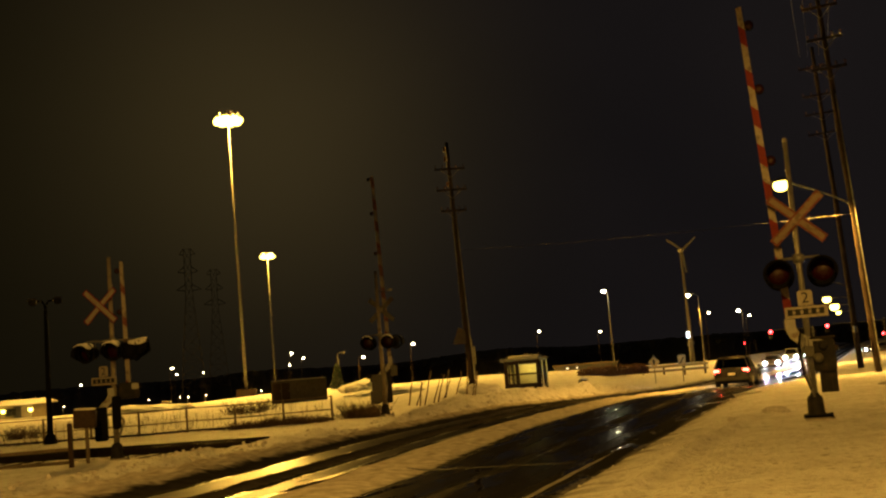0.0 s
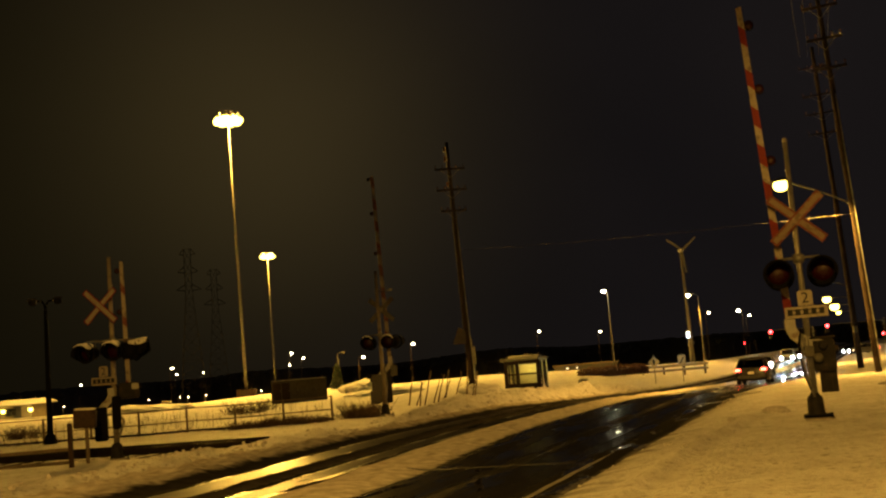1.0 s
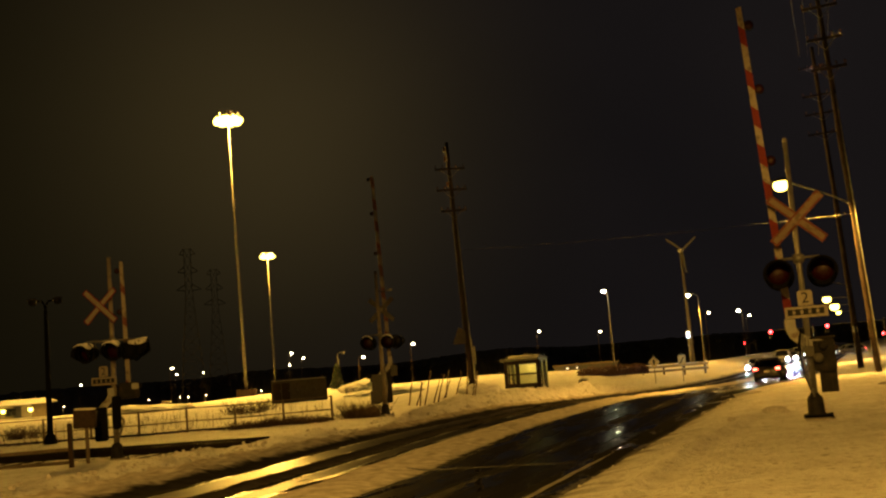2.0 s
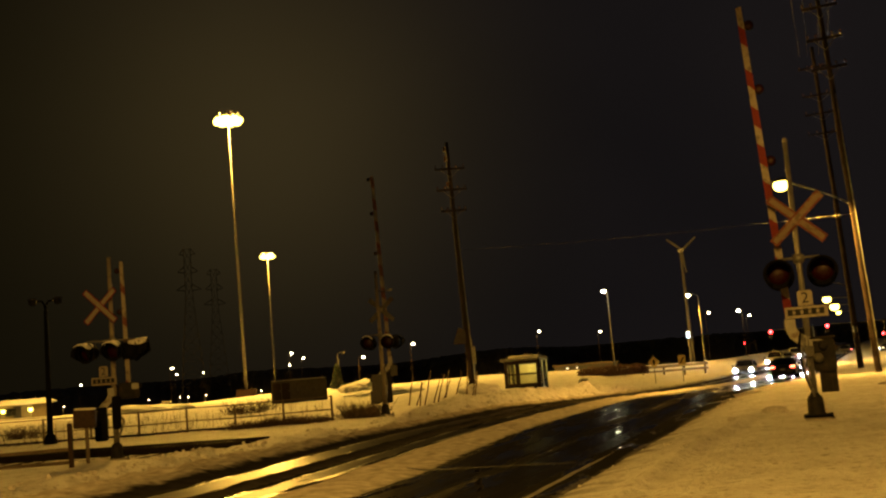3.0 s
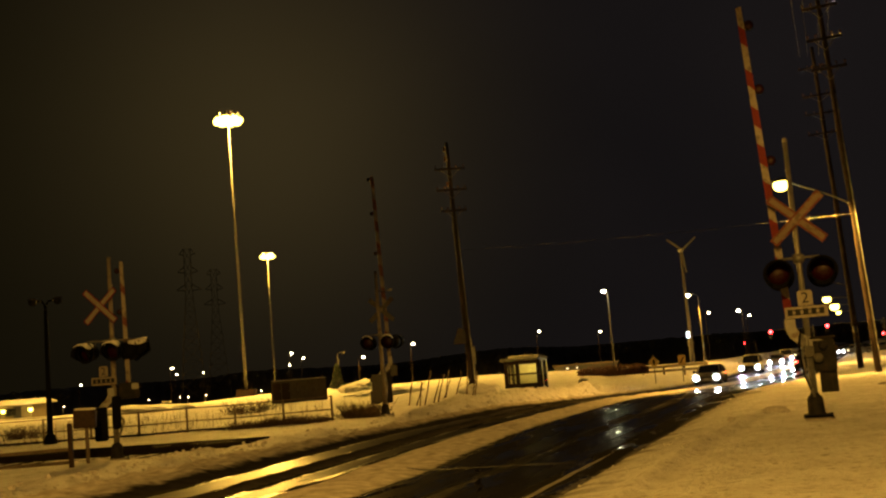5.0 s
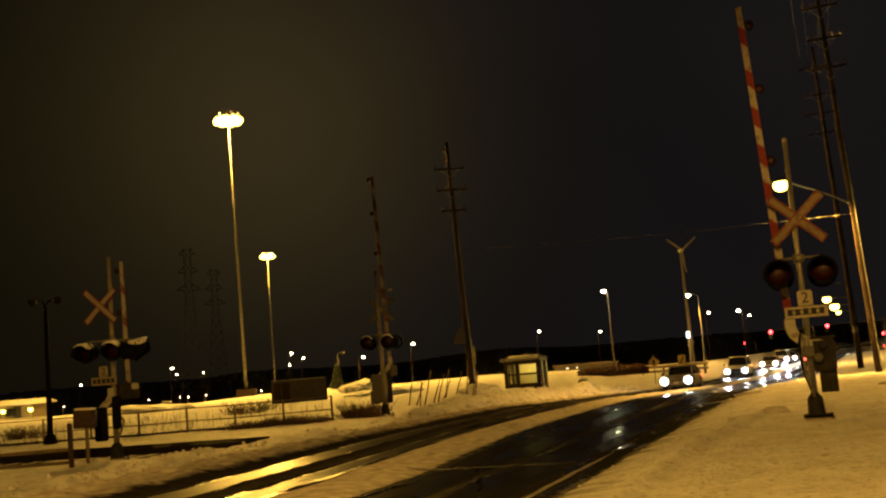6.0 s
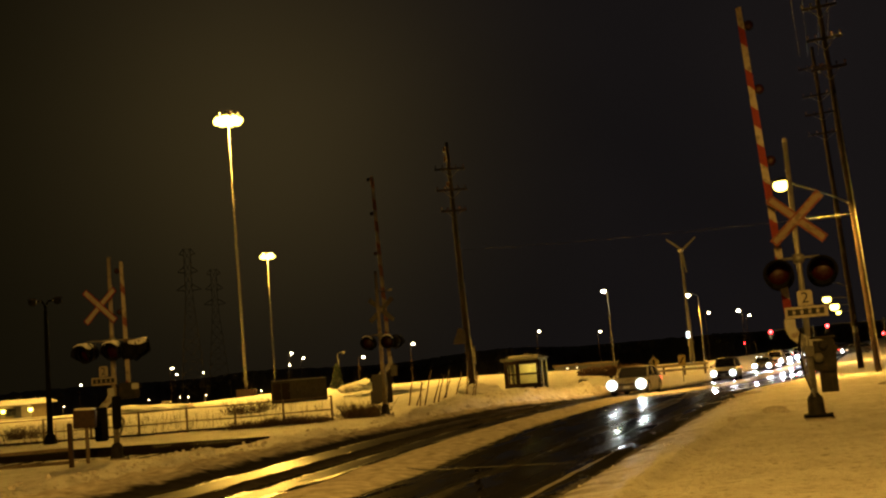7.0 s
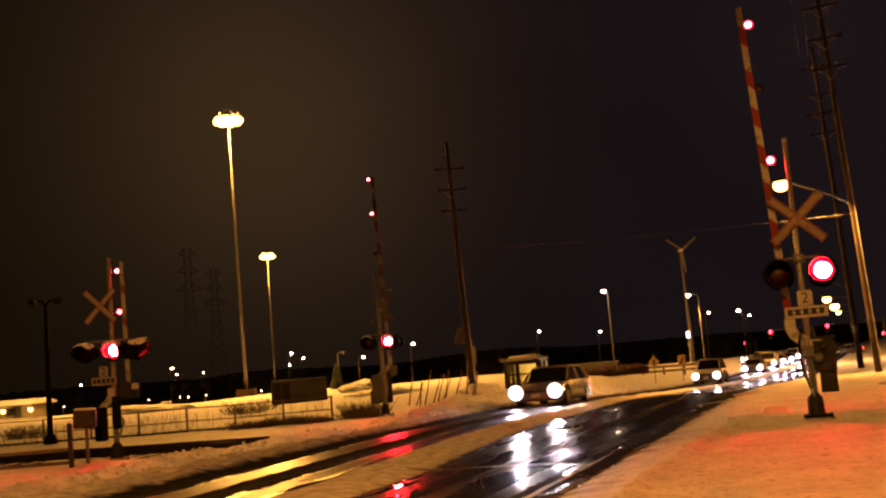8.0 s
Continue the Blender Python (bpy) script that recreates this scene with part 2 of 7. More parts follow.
def snow_material():
    """Packed snow: clean away from the road, gritty and brown along its edges (u: metres to the left of the road's right edge)."""
    m, n, l, p = shader("packed_snow")
    uv = n.new("ShaderNodeUVMap")
    uv.uv_map = "road_space"
    sep = n.new("ShaderNodeSeparateXYZ")
    l.new(uv.outputs["UV"], sep.inputs[0])
    co = n.new("ShaderNodeTexCoord")
    noises = []
    for scale, detail in ((0.35, 4), (1.6, 7), (9.0, 8), (55.0, 4)):
        t = n.new("ShaderNodeTexNoise")
        t.inputs["Scale"].default_value, t.inputs["Detail"].default_value = scale, detail
        l.new(co.outputs["Object"], t.inputs["Vector"])
        noises.append(t)
    to_left = n.new("ShaderNodeMath")  # how far beyond the middle of the road, to either side
    to_left.operation = "SUBTRACT"
    to_left.inputs[1].default_value = 3.65
    l.new(sep.outputs["X"], to_left.inputs[0])
    to_right = n.new("ShaderNodeMath")
    to_right.operation = "SUBTRACT"
    to_right.inputs[0].default_value = 4.05
    l.new(sep.outputs["X"], to_right.inputs[1])
    ab = n.new("ShaderNodeMath")
    ab.operation = "MAXIMUM"
    l.new(to_left.outputs[0], ab.inputs[0])
    l.new(to_right.outputs[0], ab.inputs[1])
    wob = n.new("ShaderNodeMath")
    wob.operation = "MULTIPLY_ADD"
    wob.inputs[1].default_value = -2.6
    l.new(noises[1].outputs["Fac"], wob.inputs[0])
    l.new(ab.outputs[0], wob.inputs[2])
    near = n.new("ShaderNodeMapRange")
    near.inputs["From Min"].default_value, near.inputs["From Max"].default_value = 2.75, 3.5
    near.inputs["To Min"].default_value, near.inputs["To Max"].default_value = 0.92, 0.0
    l.new(wob.outputs[0], near.inputs["Value"])
    base = n.new("ShaderNodeValToRGB")
    base.color_ramp.elements[0].position, base.color_ramp.elements[1].position = 0.3, 0.62
    base.color_ramp.elements[0].color, base.color_ramp.elements[1].color = (0.69, 0.68, 0.66, 1), (0.87, 0.87, 0.87, 1)
    l.new(noises[1].outputs["Fac"], base.inputs["Fac"])
    blot = n.new("ShaderNodeMapRange")
    blot.inputs["From Min"].default_value, blot.inputs["From Max"].default_value = 0.55, 0.68
    blot.inputs["To Max"].default_value = 0.65
    l.new(noises[2].outputs["Fac"], blot.inputs["Value"])
    m1 = n.new("ShaderNodeMix")
    m1.data_type = "RGBA"
    m1.inputs["B"].default_value = (0.34, 0.30, 0.25, 1)
    l.new(blot.outputs["Result"], m1.inputs["Factor"])
    l.new(base.outputs["Color"], m1.inputs["A"])
    m2 = n.new("ShaderNodeMix")
    m2.data_type = "RGBA"
    m2.inputs["B"].default_value = (0.115, 0.088, 0.058, 1)
    l.new(near.outputs["Result"], m2.inputs["Factor"])
    l.new(m1.outputs["Result"], m2.inputs["A"])
    specks = n.new("ShaderNodeMapRange")
    specks.inputs["From Min"].default_value, specks.inputs["From Max"].default_value = 0.58, 0.70
    specks.inputs["To Max"].default_value = 0.5
    l.new(noises[3].outputs["Fac"], specks.inputs["Value"])
    m3 = n.new("ShaderNodeMix")
    m3.data_type = "RGBA"
    m3.inputs["B"].default_value = (0.24, 0.20, 0.16, 1)
    l.new(specks.outputs["Result"], m3.inputs["Factor"])
    l.new(m2.outputs["Result"], m3.inputs["A"])
    l.new(m3.outputs["Result"], p.inputs["Base Color"])
    p.inputs["Roughness"].default_value = 0.7
    sheen = n.new("ShaderNodeMapRange")  # soaked grit is dull, clean crusted snow is not
    sheen.inputs["To Min"].default_value, sheen.inputs["To Max"].default_value = 0.2, 0.0
    l.new(near.outputs["Result"], sheen.inputs["Value"])
    l.new(sheen.outputs["Result"], p.inputs["Specular IOR Level"])
    h = n.new("ShaderNodeMath")
    h.operation = "MULTIPLY_ADD"
    h.inputs[1].default_value = 0.5
    l.new(noises[3].outputs["Fac"], h.inputs[0])
    l.new(noises[2].outputs["Fac"], h.inputs[2])
    b = n.new("ShaderNodeBump")
    b.inputs["Strength"].default_value, b.inputs["Distance"].default_value = 0.9, 0.09
    l.new(h.outputs[0], b.inputs["Height"])
    l.new(b.outputs["Normal"], p.inputs["Normal"])
    return m


def road_material():
    """Wet asphalt with slush: a snow ridge between the lanes, thin slush between the wheel tracks, standing water in the tracks."""
    m, n, l, p = shader("wet_slushy_asphalt")
    uv = n.new("ShaderNodeUVMap")
    uv.uv_map = "road_space"
    stretch = n.new("ShaderNodeMapping")
    stretch.inputs["Scale"].default_value = (1.0, 0.10, 1.0)
    l.new(uv.outputs["UV"], stretch.inputs["Vector"])
    sep = n.new("ShaderNodeSeparateXYZ")
    l.new(uv.outputs["UV"], sep.inputs[0])
    streak = n.new("ShaderNodeTexNoise")
    streak.inputs["Scale"].default_value, streak.inputs["Detail"].default_value = 1.5, 6
    l.new(stretch.outputs["Vector"], streak.inputs["Vector"])
    fine = n.new("ShaderNodeTexNoise")
    fine.inputs["Scale"].default_value, fine.inputs["Detail"].default_value = 5.0, 7
    l.new(uv.outputs["UV"], fine.inputs["Vector"])
    grit = n.new("ShaderNodeTexNoise")
    grit.inputs["Scale"].default_value, grit.inputs["Detail"].default_value = 60.0, 3
    l.new(uv.outputs["UV"], grit.inputs["Vector"])
    # how much slush lies across the road, and how smooth its water film is, by the distance from its right edge (9 m over the ramps)
    u = n.new("ShaderNodeMath")
    u.operation = "MULTIPLY_ADD"
    u.inputs[1].default_value, u.inputs[2].default_value = 1 / 9.0, 0.5 / 9.0
    ragged = n.new("ShaderNodeMath")  # the edges of slush and water wander
    ragged.operation = "MULTIPLY_ADD"
    ragged.inputs[1].default_value = 0.24
    l.new(fine.outputs["Fac"], ragged.inputs[0])
    l.new(sep.outputs["X"], ragged.inputs[2])
    wander = n.new("ShaderNodeMath")
    wander.operation = "MULTIPLY_ADD"
    wander.inputs[1].default_value = 0.28
    l.new(streak.outputs["Fac"], wander.inputs[0])
    l.new(ragged.outputs[0], wander.inputs[2])
    centred = n.new("ShaderNodeMath")
    centred.operation = "SUBTRACT"
    centred.inputs[1].default_value = 0.26
    l.new(wander.outputs[0], centred.inputs[0])
    l.new(centred.outputs[0], u.inputs[0])

    def ramp_across(stops):
        r = n.new("ShaderNodeValToRGB")
        r.color_ramp.interpolation = "EASE"
        el = r.color_ramp.elements
        el[0].position, el[1].position = (stops[0][0] + 0.5) / 9, (stops[-1][0] + 0.5) / 9
        el[0].color, el[1].color = [(s[1],) * 3 + (1,) for s in (stops[0], stops[-1])]
        for at, v in stops[1:-1]:
            e = el.new((at + 0.5) / 9)
            e.color = (v, v, v, 1)
        l.new(u.outputs[0], r.inputs["Fac"])
        return r

    across = ramp_across(((-0.35, 0.42), (-0.16, 0.32), (-0.12, 0.20), (-0.02, 0.12), (0.08, 0.08), (1.1, 0.08), (1.5, 0.36), (1.9, 0.10), (3.3, 0.10), (3.8, 0.85), (4.65, 0.9), (4.95, 0.20), (5.72, 0.12), (5.86, 0.75), (6.28, 0.75), (6.42, 0.10), (7.15, 0.10), (7.25, 0.7), (8.1, 0.9)))
    film = ramp_across(((0.0, 0.30), (0.3, 0.018), (1.1, 0.015), (1.5, 0.03), (1.9, 0.015), (3.3, 0.02), (4.3, 0.4), (5.0, 0.42), (5.8, 0.42), (6.1, 0.5), (6.5, 0.35), (7.2, 0.35), (7.6, 0.5)))
    add = n.new("ShaderNodeMath")
    add.operation = "MULTIPLY_ADD"
    add.inputs[1].default_value = 0.60
    l.new(streak.outputs["Fac"], add.inputs[0])
    l.new(across.outputs["Color"], add.inputs[2])
    add2 = n.new("ShaderNodeMath")
    add2.operation = "MULTIPLY_ADD"
    add2.inputs[1].default_value = 0.35
    l.new(fine.outputs["Fac"], add2.inputs[0])
    l.new(add.outputs[0], add2.inputs[2])
    cover = n.new("ShaderNodeMapRange")
    cover.inputs["From Min"].default_value, cover.inputs["From Max"].default_value = 0.80, 0.95
    l.new(add2.outputs[0], cover.inputs["Value"])
    asphalt = n.new("ShaderNodeValToRGB")
    asphalt.color_ramp.elements[0].color, asphalt.color_ramp.elements[1].color = (0.008, 0.0076, 0.0072, 1), (0.022, 0.021, 0.019, 1)
    l.new(grit.outputs["Fac"], asphalt.inputs["Fac"])
    slush = n.new("ShaderNodeValToRGB")
    slush.color_ramp.elements[0].color, slush.color_ramp.elements[1].color = (0.36, 0.32, 0.26, 1), (0.70, 0.67, 0.62, 1)
    slush.color_ramp.elements[0].position, slush.color_ramp.elements[1].position = 0.3, 0.7
    l.new(fine.outputs["Fac"], slush.inputs["Fac"])
    # churned slush beside the wheel tracks is full of grit
    # its darkest strips also hold painted shade, the bright ridge painted headlight light
    tone = ramp_across(((-0.35, 0.5), (-0.12, 0.40), (0.0, 0.8), (0.2, 0.4), (1.5, 0.22), (3.3, 0.3), (3.8, 1.2), (4.7, 1.2), (4.95, 0.4), (5.75, 0.12), (6.1, 0.06), (6.4, 0.12), (7.15, 0.08), (7.62, 0.05), (7.9, 0.8), (8.4, 1.1)))
    grimy = n.new("ShaderNodeMix")
    grimy.data_type, grimy.blend_type = "RGBA", "MULTIPLY"
    grimy.inputs["Factor"].default_value = 1.0
    l.new(slush.outputs["Color"], grimy.inputs["A"])
    l.new(tone.outputs["Color"], grimy.inputs["B"])
    mix = n.new("ShaderNodeMix")
    mix.data_type = "RGBA"
    l.new(cover.outputs["Result"], mix.inputs["Factor"])
    l.new(asphalt.outputs["Color"], mix.inputs["A"])
    l.new(grimy.outputs["Result"], mix.inputs["B"])
    l.new(mix.outputs["Result"], p.inputs["Base Color"])
    wet = n.new("ShaderNodeMix")
    wet.data_type = "FLOAT"
    wet.inputs["B"].default_value = 1.0
    l.new(cover.outputs["Result"], wet.inputs["Factor"])
    pool = n.new("ShaderNodeTexNoise")
    pool.inputs["Scale"].default_value, pool.inputs["Detail"].default_value = 1.3, 4
    pool_map = n.new("ShaderNodeMapping")
    pool_map.inputs["Scale"].default_value = (2.2, 0.40, 1.0)
    l.new(uv.outputs["UV"], pool_map.inputs["Vector"])
    l.new(pool_map.outputs["Vector"], pool.inputs["Vector"])
    standing = n.new("ShaderNodeMapRange")
    standing.inputs["From Min"].default_value, standing.inputs["From Max"].default_value = 0.558, 0.575
    standing.inputs["To Min"].default_value, standing.inputs["To Max"].default_value = 16.0, 0.8
    ruts = ramp_across(((0.3, 0.0), (1.5, 0.0), (3.3, 0.0), (4.95, 0.0), (5.15, 0.20), (5.50, 0.20), (5.68, 0.0), (6.3, 0.0), (6.42, 0.24), (7.0, 0.24), (7.2, 0.0)))
    filled = n.new("ShaderNodeMath")
    l.new(pool.outputs["Fac"], filled.inputs[0])
    l.new(ruts.outputs["Color"], filled.inputs[1])
    l.new(filled.outputs[0], standing.inputs["Value"])
    depth = n.new("ShaderNodeMath")
    depth.operation = "MULTIPLY"
    l.new(film.outputs["Color"], depth.inputs[0])
    l.new(standing.outputs["Result"], depth.inputs[1])
    l.new(depth.outputs[0], wet.inputs["A"])
    gloss = n.new("ShaderNodeMapRange")
    gloss.inputs["From Min"].default_value, gloss.inputs["From Max"].default_value = 0.8, 16.0
    gloss.inputs["To Min"].default_value, gloss.inputs["To Max"].default_value = 0.5, 0.006
    l.new(standing.outputs["Result"], gloss.inputs["Value"])
    dull = n.new("ShaderNodeMix")  # slush is dull
    dull.data_type = "FLOAT"
    dull.inputs["B"].default_value = 0.0
    l.new(cover.outputs["Result"], dull.inputs["Factor"])
    silt = n.new("ShaderNodeMapRange")  # the deep ruts hold silty meltwater, the lane clear puddles
    silt.inputs["From Max"].default_value = 0.15
    silt.inputs["To Min"].default_value, silt.inputs["To Max"].default_value = 1.0, 0.014
    l.new(ruts.outputs["Color"], silt.inputs["Value"])
    sheen = n.new("ShaderNodeMath")
    sheen.operation = "MULTIPLY"
    l.new(gloss.outputs["Result"], sheen.inputs[0])
    l.new(silt.outputs["Result"], sheen.inputs[1])
    l.new(sheen.outputs[0], dull.inputs["A"])
    l.new(dull.outputs["Result"], p.inputs["Specular IOR Level"])
    l.new(wet.outputs["Result"], p.inputs["Roughness"])
    p.inputs["IOR"].default_value = 1.33
    hb = n.new("ShaderNodeMath")
    hb.operation = "MULTIPLY_ADD"
    hb.inputs[1].default_value = 0.25
    l.new(grit.outputs["Fac"], hb.inputs[0])
    l.new(fine.outputs["Fac"], hb.inputs[2])
    bs = n.new("ShaderNodeMapRange")
    bs.inputs["To Min"].default_value, bs.inputs["To Max"].default_value = 0.012, 0.9
    l.new(cover.outputs["Result"], bs.inputs["Value"])
    b = n.new("ShaderNodeBump")
    b.inputs["Distance"].default_value = 0.02
    l.new(bs.outputs["Result"], b.inputs["Strength"])
    l.new(hb.outputs[0], b.inputs["Height"])
    l.new(b.outputs["Normal"], p.inputs["Normal"])
    return m


for matt, level in ((BLACK_PAINT, 0.08), (DARK_METAL, 0.15), (SIGN_BLACK, 0.1), (RED_LENS_DARK, 0.15), (ARM_RED, 0.08), (RED_SHEET, 0.1), (DULL_RED, 0.1), (WOOD_POLE, 0.2), (RAIL_STEEL, 0.15)):
    next(k for k in matt.node_tree.nodes if k.type == "BSDF_PRINCIPLED").inputs["Specular IOR Level"].default_value = level
SNOW = snow_material()
ROAD = road_material()
CLOD = surface("gritty_snow", (0.42, 0.39, 0.35), (0.76, 0.75, 0.74), 0.7, 0.0, 2.0, 30, 0.4)
WORN_PAINT = surface("worn_road_paint", (0.018, 0.017, 0.016), (0.075, 0.071, 0.064), 0.45, 0.0, 2.5, 30, 0.1)
EDGE_PAINT = surface("salted_edge_paint", (0.09, 0.083, 0.07), (0.26, 0.245, 0.215), 0.6, 0.0, 1.3, 25, 0.2, (0.08, 0.07, 0.055), 0.6)
# dark copy of white sheeting, with the backlit blades' shade in its colour
SHADED_BLADE = surface("backlit_sheeting", (0.105, 0.068, 0.046), (0.17, 0.115, 0.08), 0.6, 0.0, 7, 60, 0.08, (0.08, 0.05, 0.03), 0.62)
TAN_STEEL = surface("grimy_pale_steel", (0.17, 0.15, 0.12), (0.30, 0.27, 0.22), 0.6, 0.1, 5, 60, 0.12, (0.09, 0.07, 0.05), 0.62)
next(k for k in WORN_PAINT.node_tree.nodes if k.type == "BSDF_PRINCIPLED").inputs["Specular IOR Level"].default_value = 0.05
ROOF_SNOW = surface("roof_snow", (0.66, 0.66, 0.65), (0.80, 0.80, 0.80), 0.65, 0.0, 1.5, 20, 0.3)


# ---- mesh helpers ----
def part(name, bm, material, parent=None, label="", smooth=False):
    mesh = bpy.data.meshes.new(name)
    bmesh.ops.recalc_face_normals(bm, faces=bm.faces)
    bm.to_mesh(mesh)
    bm.free()
    for mat in (material if isinstance(material, (list, tuple)) else (material,)):
        mesh.materials.append(mat)
    if smooth:
        mesh.polygons.foreach_set("use_smooth", [True] * len(mesh.polygons))
    ob = new(name, mesh)
    ob.parent = parent
    if label:
        tagged(ob, label)
    return ob


def thing(name, m, label, category, group="", kind=""):
    ob = new(name)
    ob.matrix_basis = m
    ob.empty_display_size = 0.2
    return tagged(ob, label, category, group, kind)


def box(bm, size, at=(0, 0, 0), bevel=0.0, m=None):
    made = bmesh.ops.create_cube(bm, size=1.0)["verts"]
    bmesh.ops.scale(bm, vec=size, verts=made)
    if bevel:
        edges = list({e for v in made for e in v.link_edges})
        made = list({v for f in bmesh.ops.bevel(bm, geom=edges, offset=bevel, segments=2, affect="EDGES")["faces"] for v in f.verts} | {v for v in made if v.is_valid})
    bmesh.ops.transform(bm, matrix=(m or Matrix()) @ Matrix.Translation(at), verts=made)
    return made


def rod(bm, p, q, r0, r1=None, n=10, caps=True):
    p, q = Vector(p), Vector(q)
    d = q - p
    m = Matrix.Translation((p + q) / 2) @ d.to_track_quat("Z", "Y").to_matrix().to_4x4()
    return bmesh.ops.create_cone(bm, cap_ends=caps, segments=n, radius1=r0, radius2=r0 if r1 is None else r1, depth=d.length, matrix=m)["verts"]


def lathe(bm, profile, m=None, n=20):
    """Turns (radius, height) pairs round z."""
    rings = []
    for r, h in profile:
        rings.append([bm.verts.new((r * math.cos(a), r * math.sin(a), h)) for a in (2 * math.pi * i / n for i in range(n))])
    for a, b in zip(rings, rings[1:]):
        for i in range(n):
            bm.faces.new((a[i], a[(i + 1) % n], b[(i + 1) % n], b[i]))
    for ring in (rings[0], rings[-1]):
        bm.faces.new(ring)
    if m:
        bmesh.ops.transform(bm, matrix=m, verts=[v for ring in rings for v in ring])


def plate(bm, outline, thick, m=None):
    """A flat plate from an outline in x and z, with its thickness along y."""
    front = [bm.verts.new((x, -thick / 2, z)) for x, z in outline]
    back = [bm.verts.new((x, thick / 2, z)) for x, z in outline]
    k = len(outline)
    bm.faces.new(front)
    bm.faces.new(back[::-1])
    for i in range(k):
        bm.faces.new((front[i], back[i], back[(i + 1) % k], front[(i + 1) % k]))
    if m:
        bmesh.ops.transform(bm, matrix=m, verts=front + back)


def pipe(bm, points, radii, n=6):
    """One continuous tube along points, with a radius at each."""
    pts = [Vector(p) for p in points]
    radii = radii if isinstance(radii, (list, tuple)) else [radii] * len(pts)
    rings = []
    for i, p in enumerate(pts):
        d = (pts[min(i + 1, len(pts) - 1)] - pts[max(i - 1, 0)]).normalized()
        side = d.cross(Vector((0.31, 0.95, 0.02)) if abs(d.y) < 0.9 else Vector((1, 0, 0))).normalized()
        up = side.cross(d)
        rings.append([bm.verts.new(p + radii[i] * (math.cos(a) * side + math.sin(a) * up)) for a in (2 * math.pi * k / n for k in range(n))])
    for a, b in zip(rings, rings[1:]):
        for k in range(n):
            bm.faces.new((a[k], a[(k + 1) % n], b[(k + 1) % n], b[k]))
    bm.faces.new(rings[0]), bm.faces.new(rings[-1])
    return bm


def sagging(p, q, sag, steps=14):
    p, q = Vector(p), Vector(q)
    return [p.lerp(q, i / steps) - Vector((0, 0, sag * 4 * (i / steps) * (1 - i / steps))) for i in range(steps + 1)]


def writing(text, size, m, material, parent, name="writing"):
    curve = bpy.data.curves.new(name, "FONT")
    curve.body, curve.size, curve.align_x, curve.align_y, curve.extrude = text, size, "CENTER", "CENTER", 0.002
    ob = new(name, curve)
    ob.parent, ob.matrix_basis = parent, m
    mesh = bpy.data.meshes.new_from_object(ob)
    flat = new(name, mesh)
    flat.parent, flat.matrix_basis = parent, m
    mesh.materials.append(material)
    bpy.data.objects.remove(ob)
    bpy.data.curves.remove(curve)
    return flat


# ---- the lie of the land ----
GRADE = 0.39


def road_x(y):
    """The road's right edge."""
    y = min(y, 50.0)
    d = max(y - 12.4, 0)
    return 0.8 + 0.35 * (y - 12.4) + 0.0005 * d * d


def edge_x(y):
    return road_x(y) + GRADE * max(y - 50.0, 0)


def step01(a, b, v):
    t = min(max((v - a) / (b - a), 0.0), 1.0)
    return t * t * (3 - 2 * t)


def left_of(x, y):
    """Metres to the left of the road's right edge."""
    return (edge_x(y) - x) / 1.07


def road_fall(y):
    return float(np.interp(y, (36.0, 38.0, 63.0, 76.0, 90.0, 110.0), (0.0, -0.03, -0.72, -1.0, -1.14, -1.2)))


def fall(u, y):
    share = 1.0
    if u > 9:
        share = 1 - 0.75 * step01(9, 20, u) - 0.25 * step01(20, 40, u)
    elif u < -1:
        share = 1 - 0.75 * step01(1, 12, -u)
    z = road_fall(y) * share
    if y > 70 and u > 16:  # the field rises to a low crest and falls away behind it
        x = edge_x(y) - 1.07 * u
        crest = float(np.interp(x, (-55.0, -45.0, -34.0, -28.8, -25.4, -22.0, -16.5, -6.4, 4.0, 14.0), (-0.42, -0.14, -0.14, 0.0, 0.14, 0.34, 0.36, 0.28, 0.45, 0.2)))
        z += (crest - z) * step01(70, 124, y) * step01(16, 26, u)
        z -= 0.021 * min(max(y - 126.0, 0.0), 420.0) * step01(16, 26, u)
    if u > 10:  # a shallow hollow round the shelter
        x = edge_x(y) - 1.07 * u
        z -= 0.26 * step01(10, 12, u) * math.exp(-((x - 5.6) / 5.0) ** 2 - ((y - 76.0) / 9.0) ** 2)
    return z


ROAD_WIDTH = 7.7


def lumps(x, y, s, seed=0.0):
    return noise.noise((x * s + seed, y * s - seed, seed * 0.7))


